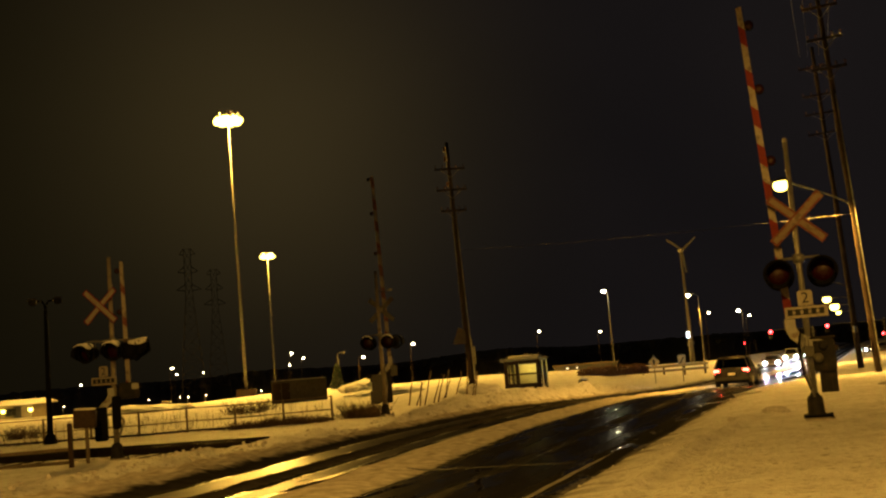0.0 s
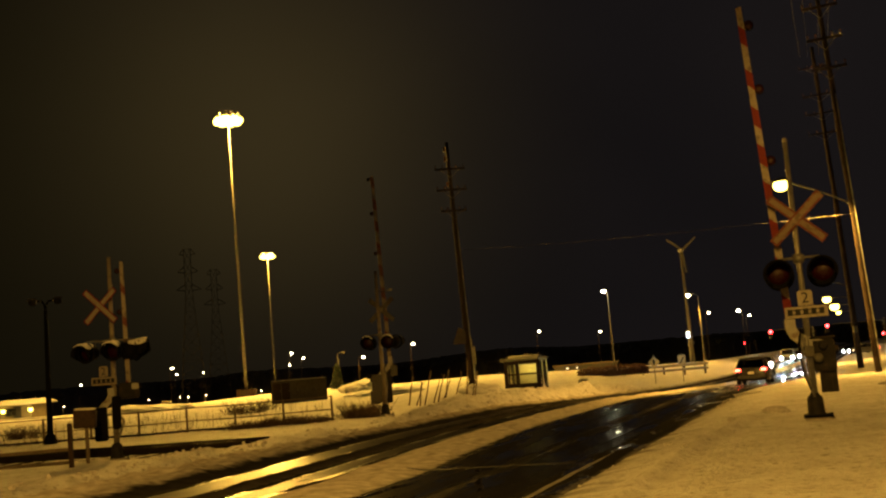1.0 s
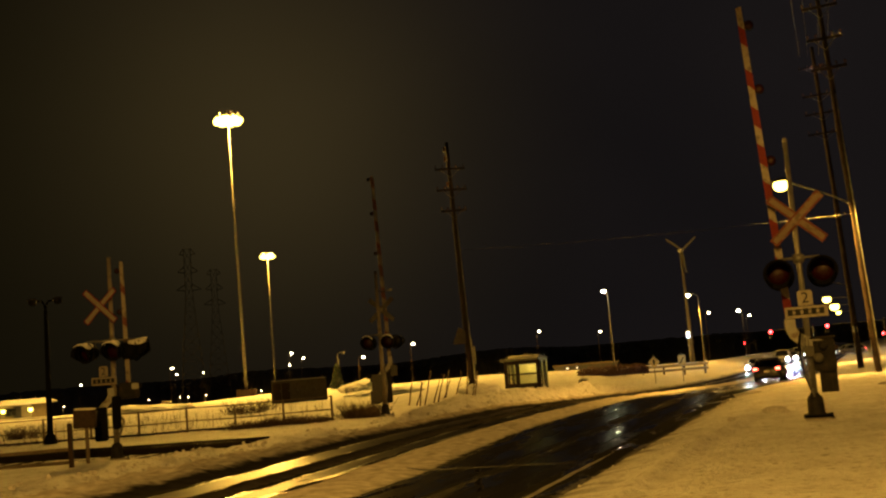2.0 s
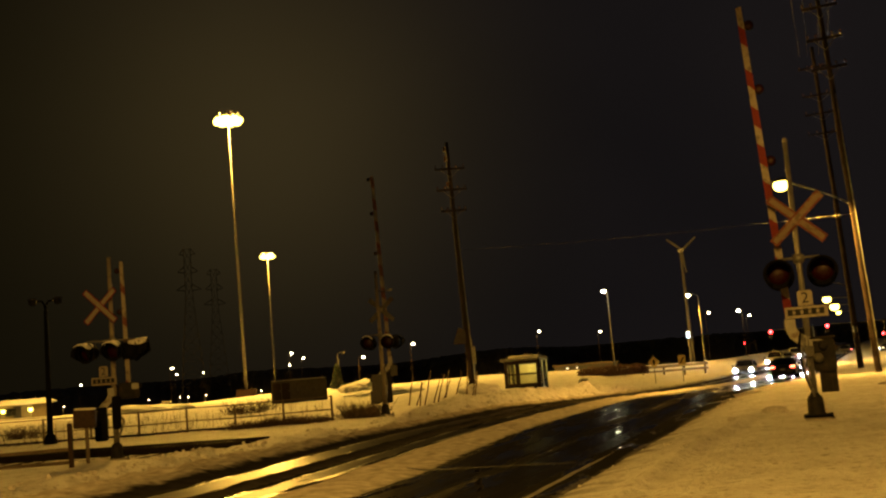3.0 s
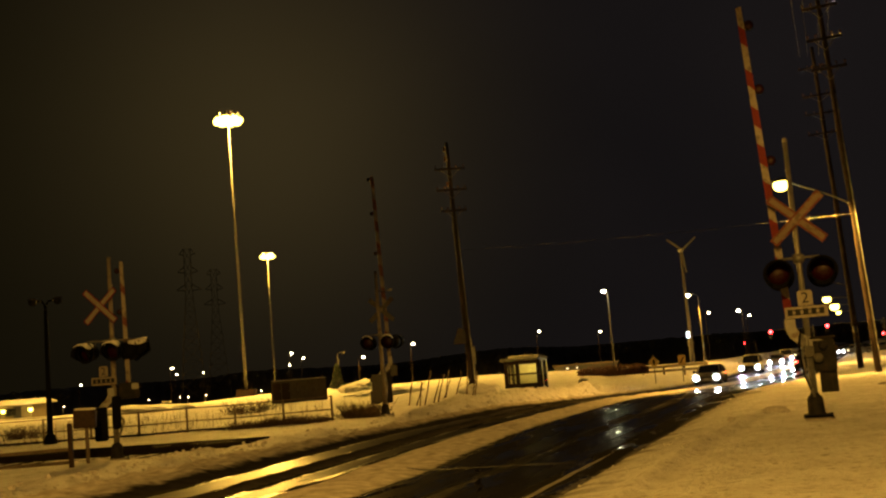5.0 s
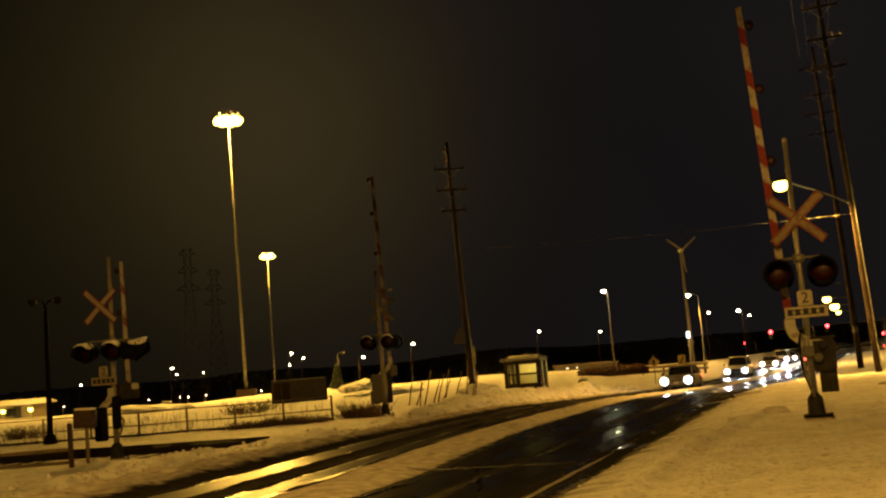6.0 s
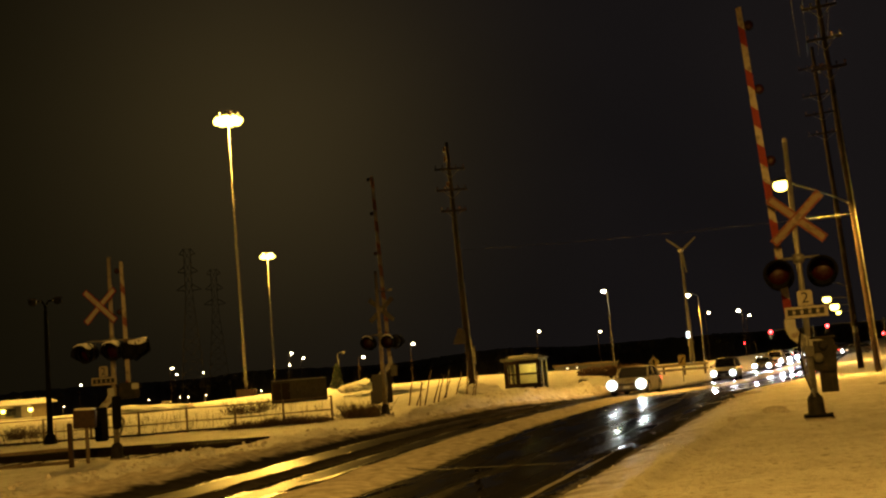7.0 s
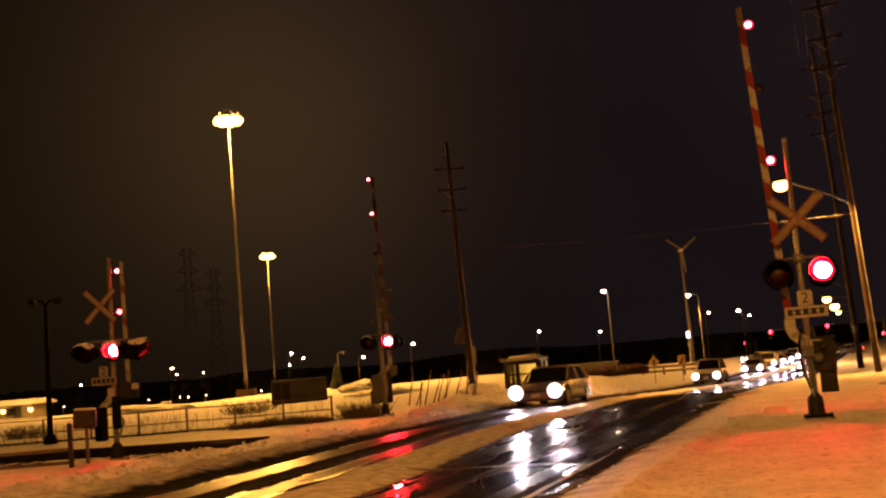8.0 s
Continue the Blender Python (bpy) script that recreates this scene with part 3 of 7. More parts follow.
def ground_z(x, y):
    u = left_of(x, y)
    z = fall(u, y)
    if -0.05 < u < ROAD_WIDTH + 0.35:
        return z - 0.12
    if u <= -0.05:
        d = -0.05 - u
        z += -0.05 + 0.11 * step01(0, 1.5, d) + 0.05 * step01(0, 0.5, d)
        z += step01(0.0, 1.5, d) * (0.05 * lumps(x, y, 0.5, 3.1) + 0.025 * lumps(x, y, 1.7, 5.2)) + step01(0.25, 1.1, d) * (0.018 * lumps(x, y, 3.4, 7.7) + 0.010 * lumps(x, y, 7.5, 1.7) + 0.018 * max(0.0, lumps(x, y, 1.9, 9.9) - 0.25))
        z += 0.25 * step01(14, 40, d)
        rut = u + 1.25 + 0.05 * (y - 14.0) + 0.12 * lumps(x, y, 0.7, 5.0)
        z += 0.075 * math.exp(-(rut / 0.10) ** 2) * step01(10, 12, y) * (1 - step01(20.5, 22.5, y)) * (1 + 0.5 * lumps(x, y, 2.5, 2.0))
        z -= 0.035 * math.exp(-((rut + 0.30) / 0.16) ** 2) * (1 - step01(21, 23, y))
    else:
        d = u - ROAD_WIDTH - 0.35
        ridge = step01(0, 0.9, d) * (1 - step01(1.5, 3.0, d))
        tall = 0.16 + 0.30 * step01(30, 42, y) + 0.10 * lumps(x, y, 0.35, 1.3) - 0.34 * step01(54, 72, y)
        z += ridge * tall * (1 + 0.6 * lumps(x, y, 0.8, 2.4) + 0.4 * lumps(x, y, 2.4, 8.8) + 0.22 * lumps(x, y, 6.1, 3.8))
        z += step01(0, 0.7, d) * (0.03 + 0.05 * lumps(x, y, 0.45, 4.1) + 0.03 * lumps(x, y, 2.1, 6.0) + 0.02 * lumps(x, y, 5.0, 9.0))
        z -= 0.10 * step01(0.8, 2.6, d) * (1 - step01(34, 38, y))
        z += (0.03 + 0.12 * lumps(x, y, 0.06, 2.0)) * step01(3, 9, d) * step01(40, 46, y)
        z += (0.22 * lumps(x, y * 0.55, 0.30, 7.0) + 0.20 * max(0.0, lumps(x, y * 0.6, 0.8, 3.0))) * step01(2.5, 6, d) * step01(41, 48, y) * (1 - step01(95, 130, y))
        along = y + 0.26 * (x + 4.6)
        z -= 0.09 * step01(25.4, 26.4, along) * (1 - step01(29.3, 30.2, along)) * step01(1.2, 2.8, d)
    return z


def spread(stops):
    """Coordinates with a step that changes from stretch to stretch: (from, to, step)."""
    out = []
    for a, b, s in stops:
        k = max(1, round((b - a) / s))
        out += [a + (b - a) * i / k for i in range(k)]
    return out + [stops[-1][1]]


def lane_shift(y):
    """How far the lanes bear to the right of their usual place near the crossing."""
    return 1.2 * (1 - step01(11.0, 29.0, y))


def sheet(name, us, ys, height, material, label, category, shift=lambda y: 0.0):
    verts, uvs = [], []
    for y in ys:
        ex = edge_x(y)
        for u in us:
            x = ex - 1.07 * u
            verts.append((x, y, height(x, y)))
            uvs.append((u + shift(y) * step01(0.8, 2.8, u), y))
    w = len(us)
    faces = [(j * w + i + 1, j * w + i, (j + 1) * w + i, (j + 1) * w + i + 1) for j in range(len(ys) - 1) for i in range(w - 1)]
    mesh = bpy.data.meshes.new(name)
    mesh.from_pydata(verts, [], faces)
    layer = mesh.uv_layers.new(name="road_space")
    idx = np.empty(len(mesh.loops), dtype=np.int32)
    mesh.loops.foreach_get("vertex_index", idx)
    layer.data.foreach_set("uv", np.array(uvs, dtype=np.float32)[idx].ravel())
    mesh.polygons.foreach_set("use_smooth", [True] * len(mesh.polygons))
    mesh.materials.append(material)
    mesh.update()
    return tagged(new(name, mesh), label, category, kind="structure")


YS = spread([(-3000, -300, 500), (-300, -40, 40), (-40, 8, 3), (8, 11, 0.3), (11, 22, 0.1), (22, 34, 0.14), (34, 60, 0.22), (60, 100, 0.5), (100, 180, 2), (180, 420, 15), (420, 4000, 400)])
US = spread([(-4000, -400, 450), (-400, -60, 40), (-60, -16, 3), (-16, -7, 0.3), (-7, -0.8, 0.13), (-0.8, -0.04, 0.05), (-0.04, 7.9, 1.6), (7.9, 8.06, 0.08), (8.06, 12, 0.13), (12, 24, 0.3), (24, 60, 1.2), (60, 200, 8), (200, 500, 50), (500, 4000, 500)])
sheet("ground", US, YS, ground_z, SNOW, "snow-covered ground lit by sodium lamps, gritty beside the road", "snow")


def road_z(x, y):
    u = left_of(x, y)
    v = u + lane_shift(y) * step01(0.8, 2.8, u)
    ridge = math.exp(-((v - 4.3) / 0.55) ** 4) * (0.06 + 0.05 * lumps(x, y, 1.3, 5.5) + 0.03 * lumps(x, y, 3.1, 6.5))
    slush = math.exp(-((v - 6.07) / 0.2) ** 4) * (0.05 + 0.04 * lumps(x, y, 1.9, 2.2) + 0.03 * lumps(x, y, 5.0, 2.9))
    line = 0.004 * math.exp(-((u - 0.03) / 0.1) ** 2) * (1 + lumps(x, y, 1.4, 6.1))
    edge = 0.15 * step01(7.3, 8.15, v) * (1 + 0.7 * lumps(x, y, 2.2, 4.4) + 0.4 * lumps(x, y, 5.2, 1.4)) - 0.06 * step01(0.1, 0.8, -u)
    ripple = 0.008 * lumps(x, y, 0.8, 3.3) + 0.0035 * lumps(x, y, 2.4, 9.3) + 0.002 * lumps(x, y, 0.9, 12.3) * lumps(x, y, 4.4, 2.3)
    return fall(min(max(u, 0), 8), y) + ridge + slush + line + edge + ripple


sheet("road", spread([(-0.84, 8.12, 0.10)]), spread([(-60, 8, 4), (8, 11, 0.3), (11, 36, 0.16), (36, 70, 0.4), (70, 130, 1.2), (130, 420, 10)]), road_z, ROAD, "wet asphalt road with slush ridges between the wheel tracks", "road", lane_shift)


# ---- railway ----
def rail_track():
    """Two rails that stand out of the snow beside the road, on sleepers that the snow covers."""
    track = thing("rail_track", pose(-4.6, 27.95, 0, 0, 0, -14.6), "rusty steel rails of a level crossing, half buried in snow", "rail track", kind="structure")
    for y in (-0.72, 0.72):
        for a, b, top in ((-60.0, -0.6, 0.13),):
            bm = bmesh.new()
            n = 24
            for i in range(n):
                xa, xb = a + (b - a) * i / n, a + (b - a) * (i + 1) / n
                box(bm, (xb - xa, 0.07, 0.045), ((xa + xb) / 2, y, top - 0.022))
                box(bm, (xb - xa, 0.018, 0.11), ((xa + xb) / 2, y, top - 0.10))
                box(bm, (xb - xa, 0.14, 0.02), ((xa + xb) / 2, y, top - 0.165))
            part("rail", bm, RAIL_STEEL, track)
    for i in range(46):
        bm = bmesh.new()
        box(bm, (0.23, 2.6, 0.15), (-0.9 - i * 0.62, 0, -0.24), 0.01)
        part("sleeper", bm, WOOD_POLE, track)


rail_track()

# ---- crossing signals ----
BEACONS = []  # (lens, spans in which it shows its lit face)


def turning_lens(parent, radius, lit, spans, at=(0, 0, 0), core=0.72):
    """A two-sided lens on an upright axle: a dark face to the front at rest, a lit one when it has turned."""
    bm = bmesh.new()
    prof = [(radius, 0.0), (radius * 0.86, radius * 0.12), (radius * 0.68, radius * 0.21), (radius * 0.4, radius * 0.28), (radius * 0.02, radius * 0.32)]
    lathe(bm, prof, Matrix.Rotation(radians(90), 4, "X"), 22)      # bulges to -y
    lathe(bm, prof, Matrix.Rotation(radians(-90), 4, "X"), 22)     # bulges to +y
    bm.faces.ensure_lookup_table()
    for f in bm.faces:
        c = f.calc_center_median()
        # the outer zone glows a weaker red, imitating the halo round the lamp
        f.material_index = 0 if c.y < 0.0005 else 1 if math.hypot(c.x, c.z) < radius * core else 2
    ob = part("lens", bm, (RED_LENS_DARK, lit, RED_HALO_RIM), parent, "red signal lens")
    ob.location = at
    BEACONS.append((ob, spans, Vector(at)))
    return ob


PHASE_1, PHASE_2, STEADY = ((7.2, 7.64),), ((7.6, 9.9),), ((7.2, 9.9),)


def flasher(signal, at, yaw, spans, tilt=0.0, snow=0.0):
    """One crossing lamp: a deep round housing with a black background disc and a hood."""
    bm = bmesh.new()
    turn = Matrix.Rotation(radians(90), 4, "X")
    lathe(bm, [(0.06, -0.43), (0.13, -0.41), (0.215, -0.34), (0.222, 0.0), (0.186, 0.0), (0.186, -0.02), (0.204, -0.02), (0.204, -0.36), (0.1, -0.395), (0.02, -0.40)], turn, 32)
    head = part("flasher", bm, BLACK_PAINT, signal, "black crossing lamp housing", True)
    head.matrix_basis = pose(*at, tilt, 0, yaw)
    bm = bmesh.new()
    ring = [(0.220, -0.012), (0.220, 0.004), (0.245, 0.010), (0.262, 0.0), (0.262, -0.02), (0.245, -0.016)]
    lathe(bm, ring + [ring[0]], turn, 32)
    for f in [f for f in bm.faces if len(f.verts) > 4]:
        bm.faces.remove(f)
    part("background", bm, BLACK_PAINT, head, "round black background disc", True)
    bm = bmesh.new()
    k = 18
    rows = []
    for y, r, spanned in ((0.0, 0.224, 150), (-0.12, 0.226, 135), (-0.30, 0.23, 100)):
        rows.append([[bm.verts.new((rr * math.sin(a), y, rr * math.cos(a))) for rr in (r, r - 0.008)] for a in (radians(spanned) * (2 * i / k - 1) for i in range(k + 1))])
    for a, b in zip(rows, rows[1:]):
        for i in range(k):
            for side in (0, 1):
                bm.faces.new((a[i][side], a[i + 1][side], b[i + 1][side], b[i][side]))
    for row in (rows[0], rows[-1]):
        for i in range(k):
            bm.faces.new((row[i][0], row[i + 1][0], row[i + 1][1], row[i][1]))
    for i in (0, k):
        for a, b in zip(rows, rows[1:]):
            bm.faces.new((a[i][0], b[i][0], b[i][1], a[i][1]))
    part("hood", bm, BLACK_PAINT, head, "black lamp hood dusted with snow", True)
    if snow:
        bm = bmesh.new()
        k, rows = 12, []
        for y, r, spanned in ((0.20, 0.232, 40), (0.05, 0.240, 58), (-0.12, 0.242, 62), (-0.27, 0.240, 48)):
            rows.append([[bm.verts.new((rr * math.sin(a), y, rr * math.cos(a))) for rr in (r - 0.02, r + snow * math.cos(a * 90 / spanned) * (0.8 + 0.2 * math.sin(7 * a + y * 20)))] for a in (radians(spanned) * (2 * i / k - 1) for i in range(k + 1))])
        for a, b in zip(rows, rows[1:]):
            for i in range(k):
                for side in (0, 1):
                    bm.faces.new((a[i][side], a[i + 1][side], b[i + 1][side], b[i][side]))
        for row in (rows[0], rows[-1]):
            for i in range(k):
                bm.faces.new((row[i][0], row[i + 1][0], row[i + 1][1], row[i][1]))
        for i in (0, k):
            for a, b in zip(rows, rows[1:]):
                bm.faces.new((a[i][0], b[i][0], b[i][1], a[i][1]))
        part("snow_cap", bm, ROOF_SNOW, head, "cap of snow on the hood", True)
    turning_lens(head, 0.209, RED_LIT, spans, (0, 0.18, 0))
    bm = bmesh.new()
    lathe(bm, [(0.03, -0.42), (0.03, -0.45), (0.05, -0.47), (0.03, -0.48)], turn, 10)
    part("terminal_cap", bm, DARK_METAL, head)
    return head


def crossbuck(signal, at, yaw, back=False, face=0.105, white=WHITE_SHEET, edge=RED_SHEET, rolls=(43, -43)):
    """Two white blades with red edging, crossed at right angles, the second over the first."""
    made = []
    for i, roll in enumerate(rolls):
        m = Matrix.Translation(at) @ Matrix.Rotation(radians(yaw), 4, "Z") @ Matrix.Translation((0, -0.012 * i, 0)) @ Matrix.Rotation(radians(roll), 4, "Y")
        bm = bmesh.new()
        box(bm, (1.22, 0.006, 0.17), (0, 0, 0), 0.002, m)
        blade = part("crossbuck_blade", bm, MAST_STEEL if back else edge, signal, "crossing blade of white sheeting with red edges")
        if not back:
            bm = bmesh.new()
            box(bm, (1.22 - (0.17 - face), 0.004, face), (0, -0.005, 0), 0.0, m)
            part("white_face", bm, white, blade)
        made.append(blade)
    bm = bmesh.new()
    m = Matrix.Translation(at) @ Matrix.Rotation(radians(yaw), 4, "Z")
    box(bm, (0.09, 0.05, 0.14), (0, 0.03, 0), 0.008, m)
    for dx in (-0.06, 0.06):
        rod(bm, m @ Vector((dx, -0.02, 0)), m @ Vector((dx, 0.03, 0)), 0.012, n=6)
    part("blade_bracket", bm, GALV, signal)
    return made


def track_sign(signal, at, yaw, white=WHITE_SHEET):
    """The number of tracks over a picture of rails and sleepers."""
    m = Matrix.Translation(at) @ Matrix.Rotation(radians(yaw), 4, "Z")
    bm = bmesh.new()
    plate(bm, [(-0.13, 0.0), (0.13, 0.0), (0.13, 0.24), (0.10, 0.27), (-0.10, 0.27), (-0.13, 0.24)], 0.006, m)
    top = part("track_count_sign", bm, white, signal, "white sign with a black number two")
    writing("2", 0.27, m @ pose(0, -0.006, 0.13, 90), SIGN_BLACK, top, "number")
    bm = bmesh.new()
    box(bm, (0.74, 0.006, 0.205), (0, 0.008, -0.115), 0.003, m)
    low = part("track_symbol_sign", bm, white, signal, "white sign with black rails and sleepers")
    for i in range(5):
        bm = bmesh.new()
        box(bm, (0.085, 0.004, 0.11), (-0.28 + i * 0.135, 0.003, -0.11), 0.0, m)
        part("sleeper_mark", bm, SIGN_BLACK, low)
    bm = bmesh.new()
    for z in (-0.075, -0.15):
        box(bm, (0.60, 0.003, 0.016), (0, 0.004, z), 0.0, m)
    part("rail_marks", bm, SIGN_BLACK, low)


def gate_arm(signal, foot, tip, lamps, side, width=0.13, face=0.0, red=RED_SHEET, white=WHITE_SHEET, stripes=(), k=1.0):
    """A raised arm with small lamps (share of its length, spans) and red stripes (metres from its tip)."""
    foot, tip = Vector(foot), Vector(tip)
    d = tip - foot
    length = d.length
    m = Matrix.Translation(foot) @ Matrix.Rotation(math.atan2(d.x, d.z), 4, "Y") @ Matrix.Rotation(radians(face), 4, "Z")
    bm = bmesh.new()
    plate(bm, [(-width / 2, 0), (width / 2, 0), (width * 0.4, length), (-width * 0.4, length)], 0.035, m)
    arm = part("gate_arm", bm, white, signal, "raised gate arm with red and white stripes")
    for far, close in stripes:
        a, b = length - close, length - far
        wa, wb = [width * (1 - 0.2 * s / length) / 2 + 0.003 for s in (a, b)]
        bm = bmesh.new()
        plate(bm, [(-wa, a + 0.06), (wa, max(a - 0.06, 0.0)), (wb, b - 0.06), (-wb, b + 0.06)], 0.043, m)
        part("red_stripe", bm, red, arm)
    for share, spans in lamps:
        bm = bmesh.new()
        box(bm, (0.08 * k, 0.05, 0.10 * k), (0, 0.18, 0), 0.012)
        rod(bm, (-side * 0.1, 0.08, -0.02), (0, 0.08, -0.02), 0.014, n=6)
        lathe(bm, [(r * k, h) for r, h in ((0.070, -0.14), (0.070, -0.045), (0.058, -0.045), (0.058, -0.055), (0.063, -0.055), (0.063, -0.13))], Matrix.Rotation(radians(90), 4, "X"), 20)
        lamp = part("gate_lamp", bm, BLACK_PAINT, signal, "small red gate lamp")
        p = m @ Vector((side * (width * 0.5 + 0.06), -0.01, length * share))
        lamp.location = p
        turning_lens(lamp, 0.066 * k, RED_LIT_SMALL, spans, (0, 0.045, 0), 0.6)
    return arm


def curved_bracket(signal, pts, width, depth):
    """A flat bar bent along a line, with both edges parallel to it."""
    pts = [Vector(p) for p in pts]
    one, two = [], []
    for i, p in enumerate(pts):
        d = (pts[min(i + 1, len(pts) - 1)] - pts[max(i - 1, 0)]).normalized()
        side = Vector((d.z, 0, -d.x)) * width / 2
        one.append(p + side)
        two.append(p - side)
    bm = bmesh.new()
    rows = []
    for a, b in zip(one, two):
        rows.append([bm.verts.new(a + Vector((0, -depth / 2, 0))), bm.verts.new(b + Vector((0, -depth / 2, 0))), bm.verts.new(b + Vector((0, depth / 2, 0))), bm.verts.new(a + Vector((0, depth / 2, 0)))])
    for a, b in zip(rows, rows[1:]):
        for i in range(4):
            bm.faces.new((a[i], a[(i + 1) % 4], b[(i + 1) % 4], b[i]))
    bm.faces.new(rows[0][::-1])
    bm.faces.new(rows[-1])
    bmesh.ops.recalc_face_normals(bm, faces=bm.faces)
    bmesh.ops.bevel(bm, geom=[e for e in bm.edges if len(e.link_faces) == 2 and e.calc_face_angle(0.0) > 0.9], offset=0.01, segments=1, affect="EDGES")
    return part("gate_bracket", bm, GREY_PAINT, signal, "curved pale steel gate bracket")


def signal_base(signal, height, mast_top, r=0.062, skin=GALV):
    bm = bmesh.new()
    rod(bm, (0, 0, 0.3), (0, 0, mast_top), r, r * 0.66, 16)
    lathe(bm, [(r * 0.8, mast_top), (r * 0.8, mast_top + 0.02), (r * 0.6, mast_top + 0.06), (0.01, mast_top + 0.075)], None, 14)
    part("mast", bm, skin, signal, "round galvanised mast", True)
    bm = bmesh.new()
    lathe(bm, [(0.18, 0.04), (0.172, 0.08), (0.150, 0.12), (0.138, 0.36), (0.118, 0.41), (0.085, 0.43), (0.07, 0.47)], None, 18)
    part("pedestal", bm, DARK_METAL, signal, "dark cast pedestal", True)
    bm = bmesh.new()
    box(bm, (0.5, 0.42, 0.22), (0.05, 0, -0.06), 0.02)
    part("footing", bm, CONCRETE, signal, "snow-dusted concrete footing")
    for dx, dy in ((-0.16, -0.13), (0.26, -0.13), (-0.16, 0.13), (0.26, 0.13)):
        bm = bmesh.new()
        rod(bm, (dx, dy, 0.03), (dx, dy, 0.10), 0.02, n=6)
        part("anchor_bolt", bm, DARK_METAL, signal)


def lamp_crossarm(signal, z, half, y=-0.02, yaw=0.0):
    bm = bmesh.new()
    m = Matrix.Rotation(radians(yaw), 4, "Z")
    rod(bm, m @ Vector((-half, y, z + 0.28)), m @ Vector((half, y, z + 0.28)), 0.026, n=10)
    for s in (-1, 1):
        rod(bm, m @ Vector((s * half, y - 0.2, z + 0.22)), m @ Vector((s * half, y + 0.2, z + 0.22)), 0.024, n=8)
    box(bm, (0.2, 0.16, 0.16), (0, y, z + 0.27), 0.02, m)
    part("lamp_crossarm", bm, GALV, signal, "steel crossarm that carries the lamps", True)


def gate_machine(signal, at, size, yaw=0.0, skin=None):
    skin = skin or GREY_PAINT
    m = Matrix.Translation(at) @ Matrix.Rotation(radians(yaw), 4, "Z")
    bm = bmesh.new()
    box(bm, size, (0, 0, 0), 0.03, m)
    body = part("gate_machine", bm, skin, signal, "weathered steel gate drive cabinet", False)
    bm = bmesh.new()
    box(bm, (size[0] * 0.84, 0.02, size[2] * 0.8), (0, -size[1] / 2 - 0.008, 0), 0.006, m)
    part("cabinet_door", bm, skin, body)
    for s in (-1, 1):
        bm = bmesh.new()
        rod(bm, m @ Vector((s * (size[0] / 2 + 0.05), 0.0, size[2] * 0.18)), m @ Vector((s * (size[0] / 2), 0.0, size[2] * 0.18)), 0.06, n=14)
        part("drive_shaft", bm, DARK_METAL, body)
    bm = bmesh.new()
    box(bm, (0.02, 0.03, 0.07), (size[0] * 0.32, -size[1] / 2 - 0.03, 0), 0.005, m)
    part("latch", bm, DARK_METAL, body)


def conduit(signal, pts, r=0.022):
    bm = bmesh.new()
    for a, b in zip(pts, pts[1:]):
        rod(bm, a, b, r, n=7)
    part("conduit", bm, GALV, signal, "bent cable conduit", True)


